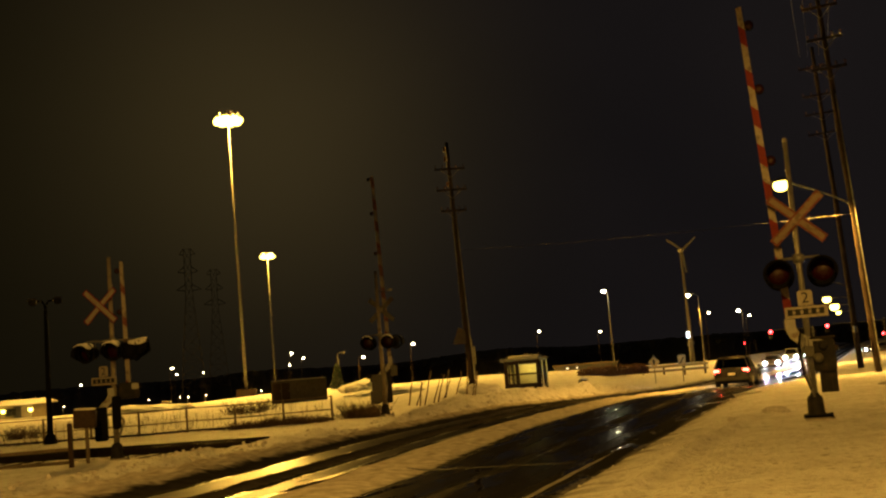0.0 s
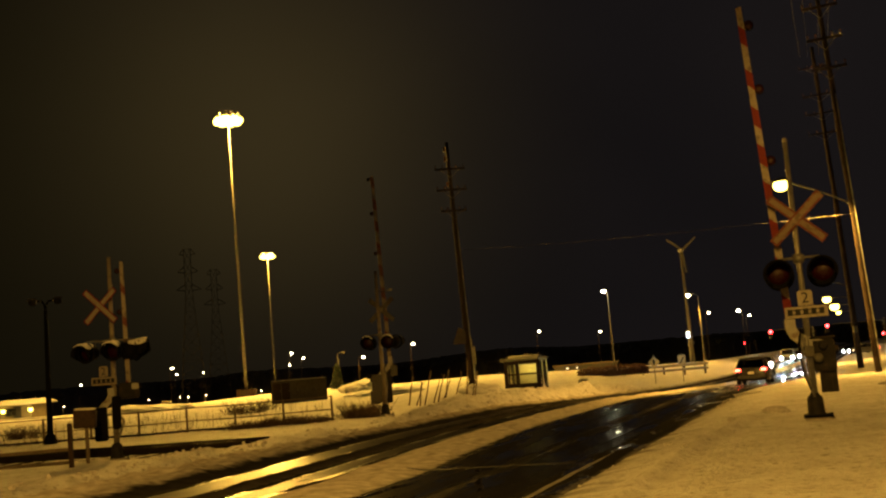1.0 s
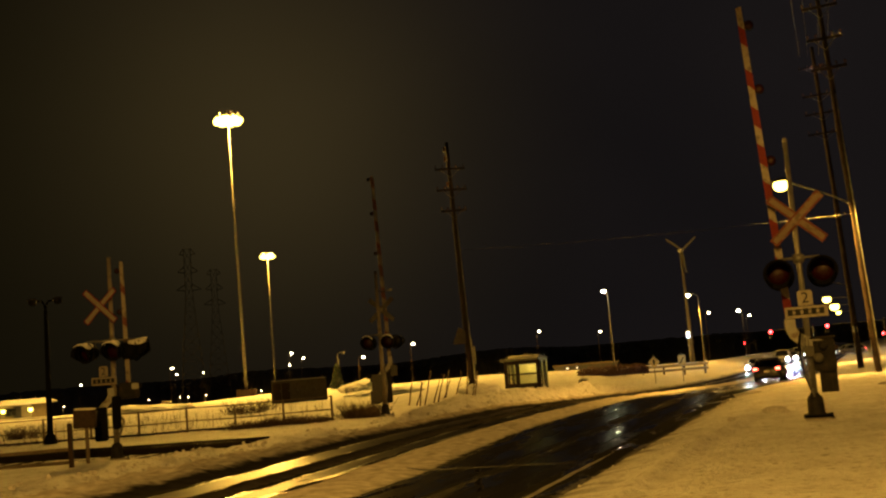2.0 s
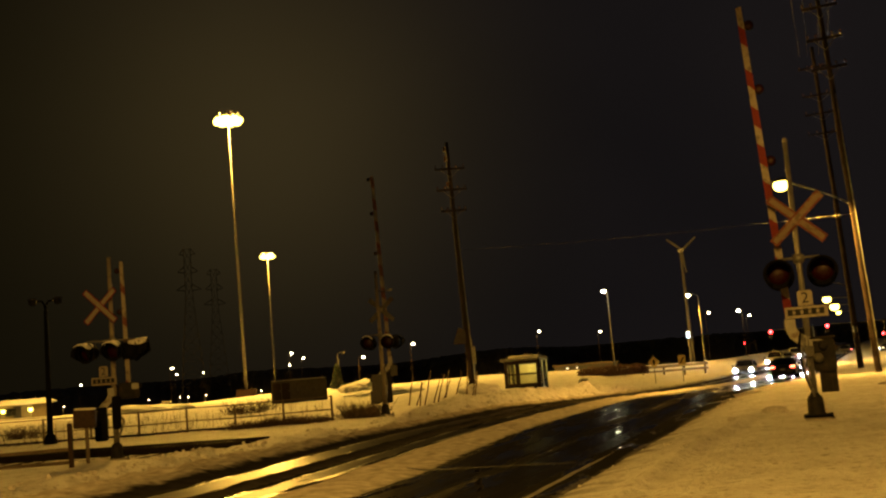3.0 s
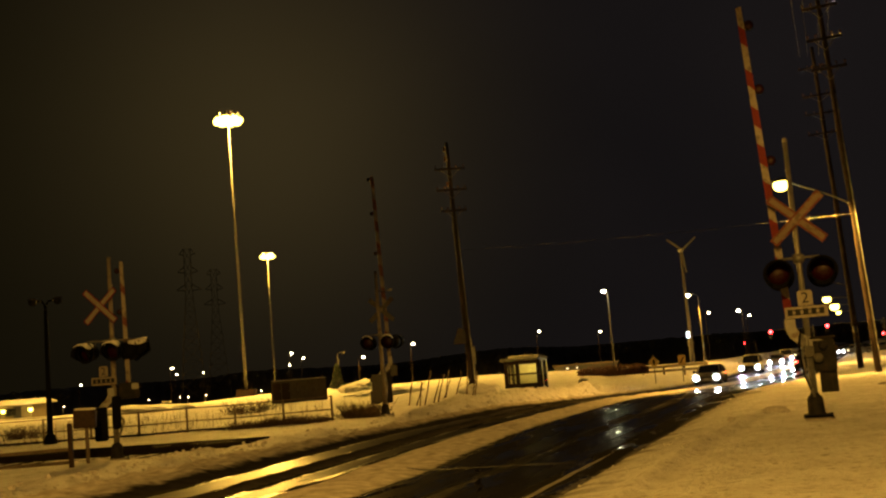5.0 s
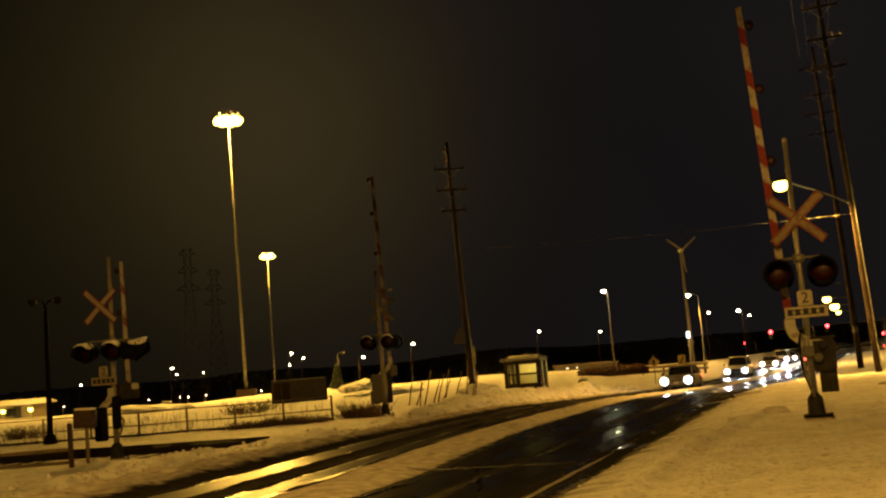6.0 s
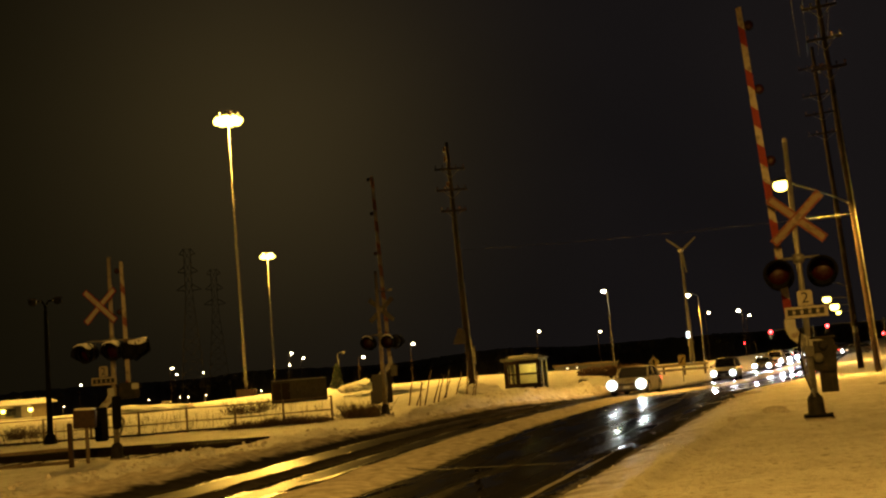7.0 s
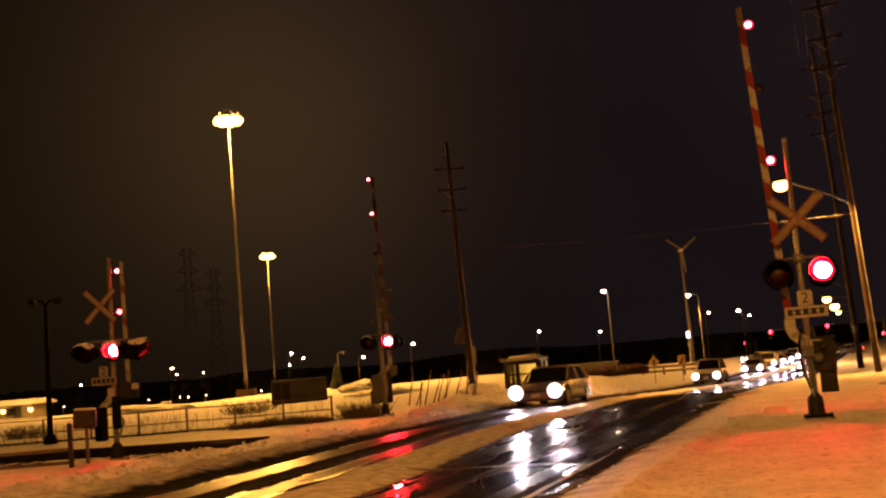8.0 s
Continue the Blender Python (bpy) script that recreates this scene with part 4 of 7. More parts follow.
def near_signal():
    s = thing("crossing_signal", pose(6.37, 19.3, 0.10, 0, 0, -18.3), "level crossing signal with crossbuck, paired flashers and raised gate", "crossing signal", "crossing signals")
    signal_base(s, 0.47, 5.02, 0.062, GALV)
    # darker face and edge colours hold the shade of the backlit crossbuck
    crossbuck(s, (0.05, -0.10, 3.585), 0, False, 0.095, SHADED_BLADE, DULL_RED)
    lamp_crossarm(s, 2.60, 0.365)
    flasher(s, (-0.365, -0.46, 2.60), 3, PHASE_1, 2)
    flasher(s, (0.375, -0.46, 2.60), -3, PHASE_2, 2)
    flasher(s, (-0.365, 0.50, 2.60), 180, PHASE_1, 2)
    flasher(s, (0.375, 0.50, 2.60), 180, PHASE_2, 2)
    track_sign(s, (0.03, -0.09, 2.02), 0, SIGN_WHITE)
    gate_arm(s, (-0.27, 0.14, 1.62), (-0.545, 0.14, 7.70), ((0.941, STEADY), (0.737, PHASE_1), (0.512, PHASE_2)), 1, 0.135, 0.0, ARM_RED, OLD_WHITE,
             ((0.40, 0.74), (1.24, 1.56), (1.96, 2.32), (2.67, 3.05), (3.38, 3.74), (4.09, 4.45), (4.80, 5.16), (5.50, 5.86)), 1.3)
    curved_bracket(s, [(-0.27, -0.02, 1.80), (-0.275, -0.02, 1.70), (-0.265, -0.02, 1.62), (-0.245, -0.02, 1.56), (-0.215, -0.02, 1.51), (-0.175, -0.02, 1.465), (-0.125, -0.02, 1.43), (-0.07, -0.02, 1.405), (0.0, -0.02, 1.375), (0.08, -0.02, 1.345), (0.16, -0.02, 1.315), (0.24, -0.02, 1.285)], 0.19, 0.07)
    gate_machine(s, (0.24, 0.12, 1.12), (0.40, 0.36, 0.58), 0.0, DARK_METAL)
    bm = bmesh.new()
    for i in range(3):
        box(bm, (0.098, 0.26, 0.40), (0.18 + i * 0.099, 0.18, 0.66), 0.006)
    part("counterweight", bm, DARK_METAL, s, "stack of iron counterweights")
    conduit(s, [(-0.09, -0.07, 1.5), (-0.12, -0.09, 1.1), (-0.10, -0.1, 0.8), (-0.02, -0.11, 0.55), (0.0, -0.12, 0.40)])
    conduit(s, [(-0.05, -0.08, 1.45), (-0.06, -0.1, 0.95), (0.0, -0.11, 0.6)], 0.016)
    bm = bmesh.new()
    box(bm, (0.16, 0.12, 0.2), (0.0, -0.1, 1.2), 0.015)
    part("junction_box", bm, MAST_STEEL, s, "small grey junction box")
    bm = bmesh.new()
    lathe(bm, [(0.03, -0.09), (0.075, -0.085), (0.082, -0.05), (0.082, 0.04)], Matrix.Translation((0.24, -0.05, 1.285)) @ Matrix.Rotation(radians(-90), 4, "X"), 18)
    part("pivot_hub", bm, DARK_METAL, s, "round iron pivot of the gate bracket", True)
    bm = bmesh.new()
    lathe(bm, [(0.025, -0.22), (0.07, -0.215), (0.085, -0.19), (0.085, -0.08)], Matrix.Translation((0.14, 0.0, 1.08)) @ Matrix.Rotation(radians(-90), 4, "X"), 16)
    part("motor_cover", bm, MAST_STEEL, s, "small round motor cover", True)
    bm = bmesh.new()
    box(bm, (0.44, 0.40, 0.04), (0.24, 0.12, 1.43), 0.012)
    part("cabinet_lid", bm, DARK_METAL, s)
    for k in range(3):
        bm = bmesh.new()
        pipe(bm, [(-0.10 - 0.02 * k, -0.04, 1.62 - 0.05 * k), (-0.15 - 0.015 * k, -0.08, 1.30), (-0.16 + 0.01 * k, -0.09, 1.02), (-0.12 + 0.02 * k, -0.10, 0.76), (-0.05 + 0.02 * k, -0.10, 0.52)], 0.011, 6)
        part("cable", bm, BLACK_PAINT, s, "black signal cable", True)
    bm = bmesh.new()
    box(bm, (0.50, 0.44, 0.05), (0.03, -0.02, 0.065), 0.008)
    part("base_plate", bm, BLACK_PAINT, s, "dark steel base plate")


def middle_signal():
    s = thing("crossing_signal", pose(-2.59, 40.0, 0.0, 0, 0, 6), "level crossing signal beyond the tracks with a raised striped gate", "crossing signal", "crossing signals")
    signal_base(s, 0.47, 5.3, 0.085, TAN_STEEL)
    crossbuck(s, (0.12, 0.10, 3.91), 165, True)
    lamp_crossarm(s, 2.70, 0.38)
    flasher(s, (-0.50, -0.46, 2.70), -10, PHASE_1, 2, 0.03)
    flasher(s, (0.24, -0.46, 2.70), -10, PHASE_2, 2, 0.03)
    flasher(s, (-0.38, 0.50, 2.70), 180, PHASE_1, 2)
    flasher(s, (0.60, 0.50, 2.70), 150, PHASE_2, 2)
    bm = bmesh.new()
    box(bm, (0.26, 0.05, 0.40), (0.42, 0.12, 1.62), 0.02)
    part("arm_plate", bm, MAST_STEEL, s, "grimy arm support plate")
    bm = bmesh.new()
    rod(bm, (-0.08, 0, 4.61), (0.52, 0, 4.61), 0.022, n=8)
    box(bm, (0.14, 0.06, 0.09), (0.5, 0, 4.63), 0.01)
    part("top_bracket", bm, GALV, s, "short side bracket")
    gate_arm(s, (0.30, 0.16, 1.9), (0.13, 0.16, 9.0), ((0.985, STEADY), (0.80, PHASE_2), (0.585, PHASE_1)), -1, 0.15, 0.0, DULL_RED, OLD_WHITE, [(0.05 + 0.84 * i, 0.47 + 0.84 * i) for i in range(8)])
    curved_bracket(s, [(0.30, 0.16, 2.15), (0.31, 0.16, 1.95), (0.26, 0.16, 1.8), (0.14, 0.16, 1.68), (-0.02, 0.16, 1.6), (-0.14, 0.16, 1.45)], 0.16, 0.07)
    gate_machine(s, (-0.22, 0.12, 1.22), (0.42, 0.34, 0.6), 0.0, MAST_STEEL)
    bm = bmesh.new()
    box(bm, (0.42, 0.30, 0.46), (-0.30, -0.05, 0.72), 0.02)
    part("junction_box", bm, MAST_STEEL, s, "grey steel junction box")
    bm = bmesh.new()
    for i in range(3):
        box(bm, (0.1, 0.26, 0.42), (-0.46 + i * 0.12, 0.16, 0.66), 0.01)
    part("counterweight", bm, DARK_METAL, s, "stack of iron counterweights")
    bm = bmesh.new()
    box(bm, (0.34, 0.3, 1.1), (0.14, 0.3, 1.0), 0.03)
    part("relay_case", bm, DARK_METAL, s, "dark relay case behind the mast")
    conduit(s, [(0.08, -0.05, 1.7), (0.12, -0.09, 1.1), (0.05, -0.11, 0.5)])


def pedestrian_signal():
    z = -0.13
    s = thing("crossing_signal", pose(-8.79, 28.0, z, 0, 0, 17), "crossing signal with crossbuck turned aside and a short gate", "crossing signal", "crossing signals")
    signal_base(s, 0.47, 5.2, 0.074, TAN_STEEL)
    crossbuck(s, (-0.26, -0.08, 3.99), -32, False, 0.115, SIGN_WHITE, ARM_RED, (-43, 43))
    lamp_crossarm(s, 2.80, 0.66)
    flasher(s, (-0.68, -0.22, 2.78), -28, PHASE_1, 5, 0.035)
    flasher(s, (0.00, -0.34, 2.80), -20, PHASE_2, 5, 0.035)
    flasher(s, (0.62, 0.02, 2.82), 80, PHASE_2, -4, 0.05)
    flasher(s, (0.60, 0.80, 2.80), 120, PHASE_1, -4)
    track_sign(s, (-0.25, -0.10, 2.16), -32, SIGN_WHITE)
    gate_arm(s, (0.36, 0.14, 1.75), (0.31, 0.14, 5.16), ((0.93, STEADY), (0.61, PHASE_2)), -1, 0.115, 0.0, DULL_RED, OLD_WHITE, [(0.62 + 0.85 * i, 0.85 + 0.85 * i) for i in range(4)])
    curved_bracket(s, [(-0.10, -0.04, 1.86), (-0.08, -0.04, 1.68), (-0.14, -0.04, 1.54), (-0.26, -0.04, 1.42), (-0.40, -0.04, 1.26), (-0.44, -0.04, 1.08)], 0.17, 0.09)
    gate_machine(s, (0.37, 0.12, 1.76), (0.52, 0.34, 0.42), 0.0, DARK_METAL)
    bm = bmesh.new()
    box(bm, (0.18, 0.06, 0.15), (0.52, -0.10, 1.86), 0.012)
    part("arm_clamp", bm, GREY_PAINT, s, "pale clamp plate")
    bm = bmesh.new()
    box(bm, (0.33, 0.34, 0.86), (-0.36, 0.0, 0.95), 0.025)
    part("gate_cabinet", bm, BLACK_PAINT, s, "dark steel cabinet under the bracket")
    bm = bmesh.new()
    box(bm, (0.22, 0.18, 0.85), (0.03, -0.14, 1.22), 0.03)
    part("relay_case", bm, BLACK_PAINT, s, "dark relay case")
    conduit(s, [(0.10, -0.06, 1.5), (0.08, -0.08, 1.2), (0.20, -0.09, 0.98), (0.12, -0.1, 0.72), (0.02, -0.11, 0.5)], 0.03)
    conduit(s, [(-0.06, -0.08, 1.55), (-0.07, -0.09, 1.0), (-0.03, -0.1, 0.45)], 0.024)


near_signal()
middle_signal()
pedestrian_signal()


# ---- poles and lamps ----
def high_mast(x, y, height, lean=0.0):
    z = ground_z(x, y)
    t = thing("high_mast_light", pose(x, y, z, 0, lean), "tall steel mast with a ring of lit sodium floodlights", "light mast", "high mast lights")
    bm = bmesh.new()
    pipe(bm, [(0, 0, 0.3), (0, 0, height * 0.33), (0, 0, height * 0.66), (0, 0, height)], [0.19, 0.155, 0.125, 0.09], 16)
    part("mast", bm, MAST_STEEL, t, "tapered dull steel mast", True)
    bm = bmesh.new()
    box(bm, (2.0, 1.6, 1.0), (0, 0, 0.3), 0.06)
    part("footing", bm, RUST, t, "rusty steel base box")
    bm = bmesh.new()
    lathe(bm, [(1.0, height - 0.05), (1.06, height), (1.0, height + 0.05), (0.94, height)], None, 24)
    for f in [f for f in bm.faces if len(f.verts) > 4]:
        bm.faces.remove(f)
    for i in range(4):
        a = math.pi * i / 2
        rod(bm, (0, 0, height), (math.cos(a), math.sin(a), height), 0.04, n=6)
    part("lamp_ring", bm, GALV, t)
    for i in range(8):
        a = 2 * math.pi * i / 8
        bm = bmesh.new()
        m = Matrix.Translation((1.2 * math.cos(a), 1.2 * math.sin(a), height - 0.05)) @ Matrix.Rotation(a, 4, "Z")
        lathe(bm, [(0.10, 0.5), (0.16, 0.42), (0.20, 0.2), (0.34, -0.1)], m, 12)
        head = part("floodlight", bm, ALU, t, "", True)
        bm = bmesh.new()
        lathe(bm, [(0.35, -0.08), (0.46, -0.22), (0.46, -0.5), (0.32, -0.72), (0.03, -0.8)], m, 14)
        part("lens", bm, SODIUM_LAMP, head, "lit sodium lens", True)
    return t


high_mast(-22.65, 118.0, 31.55 - ground_z(-22.65, 118.0), -0.45)
high_mast(-38.9, 236.0, 29.85 - ground_z(-38.9, 236.0))


def lamp_head(parent, m, lit, size=1.0):
    bm = bmesh.new()
    lathe(bm, [(0.02, 0.14), (0.09, 0.13), (0.15, 0.09), (0.17, 0.03)], m @ Matrix.Diagonal((1.6 * size, size, size, 1)), 14)
    head = part("lamp_head", bm, MAST_STEEL, parent, "cobra-head lamp housing", True)
    bm = bmesh.new()
    lathe(bm, [(0.13, 0.05), (0.18, 0.0), (0.20, -0.08), (0.175, -0.17), (0.11, -0.235), (0.01, -0.255)], m @ Matrix.Diagonal((1.08 * size, size, size, 1)), 16)
    part("lamp_lens", bm, lit, head, "unlit lamp lens" if lit in (DARK_METAL, MAST_STEEL) else "lit lamp lens", True)


def street_lamp(x, y, height, reach, lit, size=1.0, base=None, twin=False, material=None, label="steel street lamp with a lit curved-arm head"):
    z = ground_z(x, y) if base is None else base
    t = thing("street_lamp", pose(x, y, z), label, "street lamp", "street lamps")
    bm = bmesh.new()
    rod(bm, (0, 0, 0), (0, 0, height - 0.35), 0.11, 0.06, 10)
    part("pole", bm, material or MAST_STEEL, t, "", True)
    bm = bmesh.new()
    lathe(bm, [(0.24, 0.0), (0.24, 0.1), (0.17, 0.32), (0.13, 0.36)], None, 10)
    part("pole_base", bm, CONCRETE if material is None else material, t)
    for s in ((-1, 1) if twin else (1,)):
        bm = bmesh.new()
        pts = [(0, 0, height - 0.4), (s * reach * 0.12, 0, height - 0.15), (s * reach * 0.4, 0, height - 0.02), (s * reach, 0, height)]
        for a, b in zip(pts, pts[1:]):
            rod(bm, a, b, 0.035, n=7)
        part("lamp_arm", bm, material or GALV, t, "", True)
        lamp_head(t, Matrix.Translation((s * (reach + math.copysign(0.25 * size, reach)), 0, height + 0.02)), lit, size)
    return t


def utility_pole(x, y, height, lean, arms, radius=0.17, label="tall wooden utility pole with crossarms", yaw=-20.0):
    z = ground_z(x, y)
    t = thing("utility_pole", pose(x, y, z - 0.05, 0, lean, yaw), label, "utility pole", "utility poles")
    bm = bmesh.new()
    k = 10
    rng = random.Random(round(x * 7 + y))
    pipe(bm, [(rng.uniform(-0.02, 0.02), rng.uniform(-0.02, 0.02), height * i / k) for i in range(k + 1)], [radius * (1 - 0.45 * i / k) for i in range(k + 1)], 14)
    part("pole", bm, WOOD_POLE, t, "round weathered wooden pole", True)
    for az, half in arms:
        bm = bmesh.new()
        box(bm, (2 * half, 0.10, 0.12), (0, -radius * 0.7, az), 0.012)
        arm = part("crossarm", bm, WOOD_POLE, t, "wooden crossarm")
        for s in (-0.92, -0.45, 0.45, 0.92):
            bm = bmesh.new()
            lathe(bm, [(0.015, 0.0), (0.015, 0.06), (0.05, 0.07), (0.03, 0.11), (0.055, 0.13), (0.03, 0.18), (0.02, 0.2)], Matrix.Translation((s * half, -radius * 0.7, az + 0.06)), 8)
            part("insulator", bm, INSULATOR, arm)
        bm = bmesh.new()
        for s in (-1, 1):
            rod(bm, (s * half * 0.6, -radius * 0.7 - 0.05, az - 0.05), (0, -radius - 0.02, az - 0.55), 0.014, n=5)
        part("arm_brace", bm, GALV, t)
    return t


# the roadside pole with its street lamp
near_pole = utility_pole(18.1, 46.2, 21.0, -2.1, ((14.85, 0.75), (13.5, 0.75), (16.3, 0.75), (19.0, 1.1)), 0.15, "tall leaning wooden pole with a lit street lamp")
bm = bmesh.new()
head_at = near_pole.matrix_basis.inverted() @ Vector((14.85, 46.2, 8.38))
root = Vector((-0.1, -0.1, 7.45))
arm_pts = [root, root.lerp(head_at, 0.25) + Vector((0, 0, 0.10)), root.lerp(head_at, 0.5) + Vector((0, 0, 0.14)), root.lerp(head_at, 0.75) + Vector((0, 0, 0.12)), head_at + Vector((0.25, 0, 0.06))]
pipe(bm, arm_pts, 0.035, 8)
part("lamp_arm", bm, GALV, near_pole, "curved steel lamp arm", True)
lamp_head(near_pole, Matrix.Translation(head_at), SODIUM_LAMP, 1.5)

second_pole = utility_pole(29.3, 78.0, 24.0, -1.6, ((20.3, 1.2), (18.9, 1.2), (17.4, 1.2), (22.4, 1.2)), 0.22, "tall wooden pole with several crossarms")
bm = bmesh.new()
for a, b in (((-0.1, -0.1, 6.0), (-0.7, -0.1, 6.3)), ((-0.7, -0.1, 6.3), (-1.3, -0.1, 6.4))):
    rod(bm, a, b, 0.035, n=8)
part("lamp_arm", bm, GALV, second_pole, "short steel bracket arm", True)
bm = bmesh.new()
rod(bm, (0.0, -0.25, 2.6), (0.0, -0.25, 3.1), 0.16, n=12)
part("meter_can", bm, GALV, second_pole, "grey service can")
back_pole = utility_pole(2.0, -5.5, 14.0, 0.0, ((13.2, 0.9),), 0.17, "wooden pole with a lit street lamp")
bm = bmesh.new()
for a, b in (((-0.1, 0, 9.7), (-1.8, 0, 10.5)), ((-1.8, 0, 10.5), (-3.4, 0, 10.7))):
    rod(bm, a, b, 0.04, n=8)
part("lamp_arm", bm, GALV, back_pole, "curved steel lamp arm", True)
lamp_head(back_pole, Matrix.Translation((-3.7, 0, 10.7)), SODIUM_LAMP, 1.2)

centre_pole = utility_pole(1.1, 65.4, 15.6, -1.4, ((13.9, 0.95), (12.6, 0.95), (11.3, 0.8)), 0.19, "wooden utility pole with thin crossarms and a sign", 12.0)
bm = bmesh.new()
plate(bm, [(-0.55, 0), (0.35, 0), (0.35, 0.8), (-0.1, 1.0)], 0.02, pose(-0.45, -0.25, 3.15, 0, 0, 15))
part("sign_back", bm, MAST_STEEL, centre_pole, "plain grey sign plate")
bm = bmesh.new()
box(bm, (0.12, 0.16, 1.1), (0.34, -0.1, 2.4), 0.02)
rod(bm, (0.22, -0.1, 0.2), (0.22, -0.1, 3.4), 0.035, n=8)
part("service_box", bm, GREY_PAINT, centre_pole, "narrow grey service box")
bm = bmesh.new()
for z in (12.9, 14.5, 15.1):
    rod(bm, (-0.22, -0.16, z - 0.12), (-0.22, -0.16, z + 0.18), 0.07, n=8)
part("spool_insulators", bm, INSULATOR, centre_pole)
bm = bmesh.new()
pipe(bm, [(0.19 - 0.008 * k, -0.12, 0.2 + 1.1 * k) for k in range(11)], 0.03, 6)
part("conduit", bm, ALU, centre_pole, "thin pale pipe up the right of the pole", True)
# pale pipe added for the bright lit line up this pole
bm = bmesh.new()
pipe(bm, [(0.13 - 0.003 * k, -0.10, 0.3 + 1.0 * k) for k in range(13)], 0.028, 6)
part("conduit", bm, ALU, near_pole, "thin pale pipe up the right of the pole", True)

# street lamps along the road, the car park and the town behind: the lit head's place, arm and size
for x, y, z, reach, size, lit in ((21.44, 147, 10.38, 0.2, 1.25, BRIGHT_FAR_LAMP), (30.61, 220, 6.68, 0.2, 1.1, FAR_LAMP), (48.23, 200, 8.02, 0.4, 1.0, FAR_LAMP), (53.81, 200, 7.99, 0.3, 1.25, BRIGHT_FAR_LAMP), (69.62, 250, 8.37, 0.4, 1.3, FAR_LAMP),
                                  (20.68, 250, 8.53, 0.3, 1.3, FAR_LAMP), (-8.71, 250, 8.03, 0.3, 1.5, FAR_LAMP), (-44.4, 300, 9.41, 0.3, 1.5, FAR_LAMP), (-43.93, 320, 8.32, 0.3, 1.5, FAR_LAMP), (-60.1, 400, 7.94, 0.3, 1.6, FAR_LAMP),
                                  (-77.8, 300, 8.03, 0.3, 1.5, FAR_LAMP), (-89.4, 350, 7.0, 0.3, 1.5, FAR_LAMP), (-80.76, 350, 6.85, 0.3, 1.5, FAR_LAMP), (-120.72, 350, 6.06, 0.3, 1.4, FAR_LAMP), (-12.27, 150, 4.18, 0.5, 0.8, FAR_LAMP)):
    reach = -reach if lit is BRIGHT_FAR_LAMP else reach
    px = x - reach - math.copysign(0.25 * size, reach)
    street_lamp(px, y, z - ground_z(px, y) - 0.02 + 0.1 * size, reach, lit, size, material=MAST_STEEL if y < 150 else WOOD_POLE, label="distant street lamp with a pale lit head")
street_lamp(34.25, 147, 9.35, -1.0, FAR_LAMP, 1.3, label="steel street lamp with a lit head on a bent arm")
for x in (-61.6, -48.2, -43.3, -42.0, -39.2, -34.1, -33.5, -30.4):
    street_lamp(x, 170, 0.55 - ground_z(x, 170), 0.1, FAR_LAMP, 0.32, label="low bollard lamp far across the snow")
street_lamp(-15.8, 150, 5.1, 0.5, MAST_STEEL, 1.2, label="unlit grey lamp post in the snow")
for x, y, z, reach, size in ((38.68, 110, 5.43, 2.0, 2.0), (53.71, 150, 5.76, 2.0, 2.9), (68.61, 190, 5.85, 2.0, 2.0)):
    px = x + reach + 0.25 * size
    street_lamp(px, y, z - ground_z(px, y) - 0.02 + 0.1 * size, -reach, SODIUM_LAMP, size, material=MAST_STEEL, label="roadside lamp with a bright warm head")
street_lamp(-14.4, 38.4, 5.1, 0.28, DARK_METAL, 0.7, twin=True, material=BLACK_PAINT, label="black lamp post with two unlit heads")


def lit_panel(x, y, z):
    t = thing("lit_sign", pose(x, y, ground_z(x, y)), "small sign lit cool white on a post", "sign")
    g = z - ground_z(x, y)
    bm = bmesh.new()
    rod(bm, (0, 0.05, 0), (0, 0.05, g), 0.06, n=8)
    part("post", bm, GALV, t)
    bm = bmesh.new()
    box(bm, (0.5, 0.12, 0.95), (0, 0, g), 0.03)
    body = part("sign_case", bm, GREY_PAINT, t)
    bm = bmesh.new()
    box(bm, (0.42, 0.02, 0.86), (0, -0.07, g), 0.0)
    part("lit_face", bm, COOL_PANEL, body, "cool white lit face")


lit_panel(33.0, 150.0, 3.6)


def wind_turbine(x, y, hub):
    z = ground_z(x, y)
    t = thing("wind_turbine", pose(x, y, z), "small three-bladed wind turbine on a pale steel mast", "wind turbine")
    bm = bmesh.new()
    rod(bm, (0.2, 0, 0), (0, 0, hub - z), 0.30, 0.16, 14)
    part("mast", bm, MAST_STEEL, t, "tapered pale mast", True)
    bm = bmesh.new()
    box(bm, (0.5, 1.5, 0.5), (0, 0, hub - z), 0.12)
    part("nacelle", bm, GREY_PAINT, t)
    bm = bmesh.new()
    lathe(bm, [(0.3, 0), (0.28, 0.15), (0.15, 0.35), (0.02, 0.4)], Matrix.Translation((0, -0.75, hub - z)) @ Matrix.Rotation(radians(90), 4, "X"), 12)
    part("hub", bm, GREY_PAINT, t)
    for a, length in ((-51, 2.8), (50, 2.8), (174, 3.4)):
        bm = bmesh.new()
        m = Matrix.Translation((0, -0.85, hub - z)) @ Matrix.Rotation(radians(a), 4, "Y")
        plate(bm, [(-0.12, 0.15), (0.14, 0.15), (0.20, 0.6), (0.12, length), (-0.08, length)], 0.09, m)
        part("blade", bm, MAST_STEEL, t, "dull steel turbine blade")


wind_turbine(35.4, 160.0, 16.3)


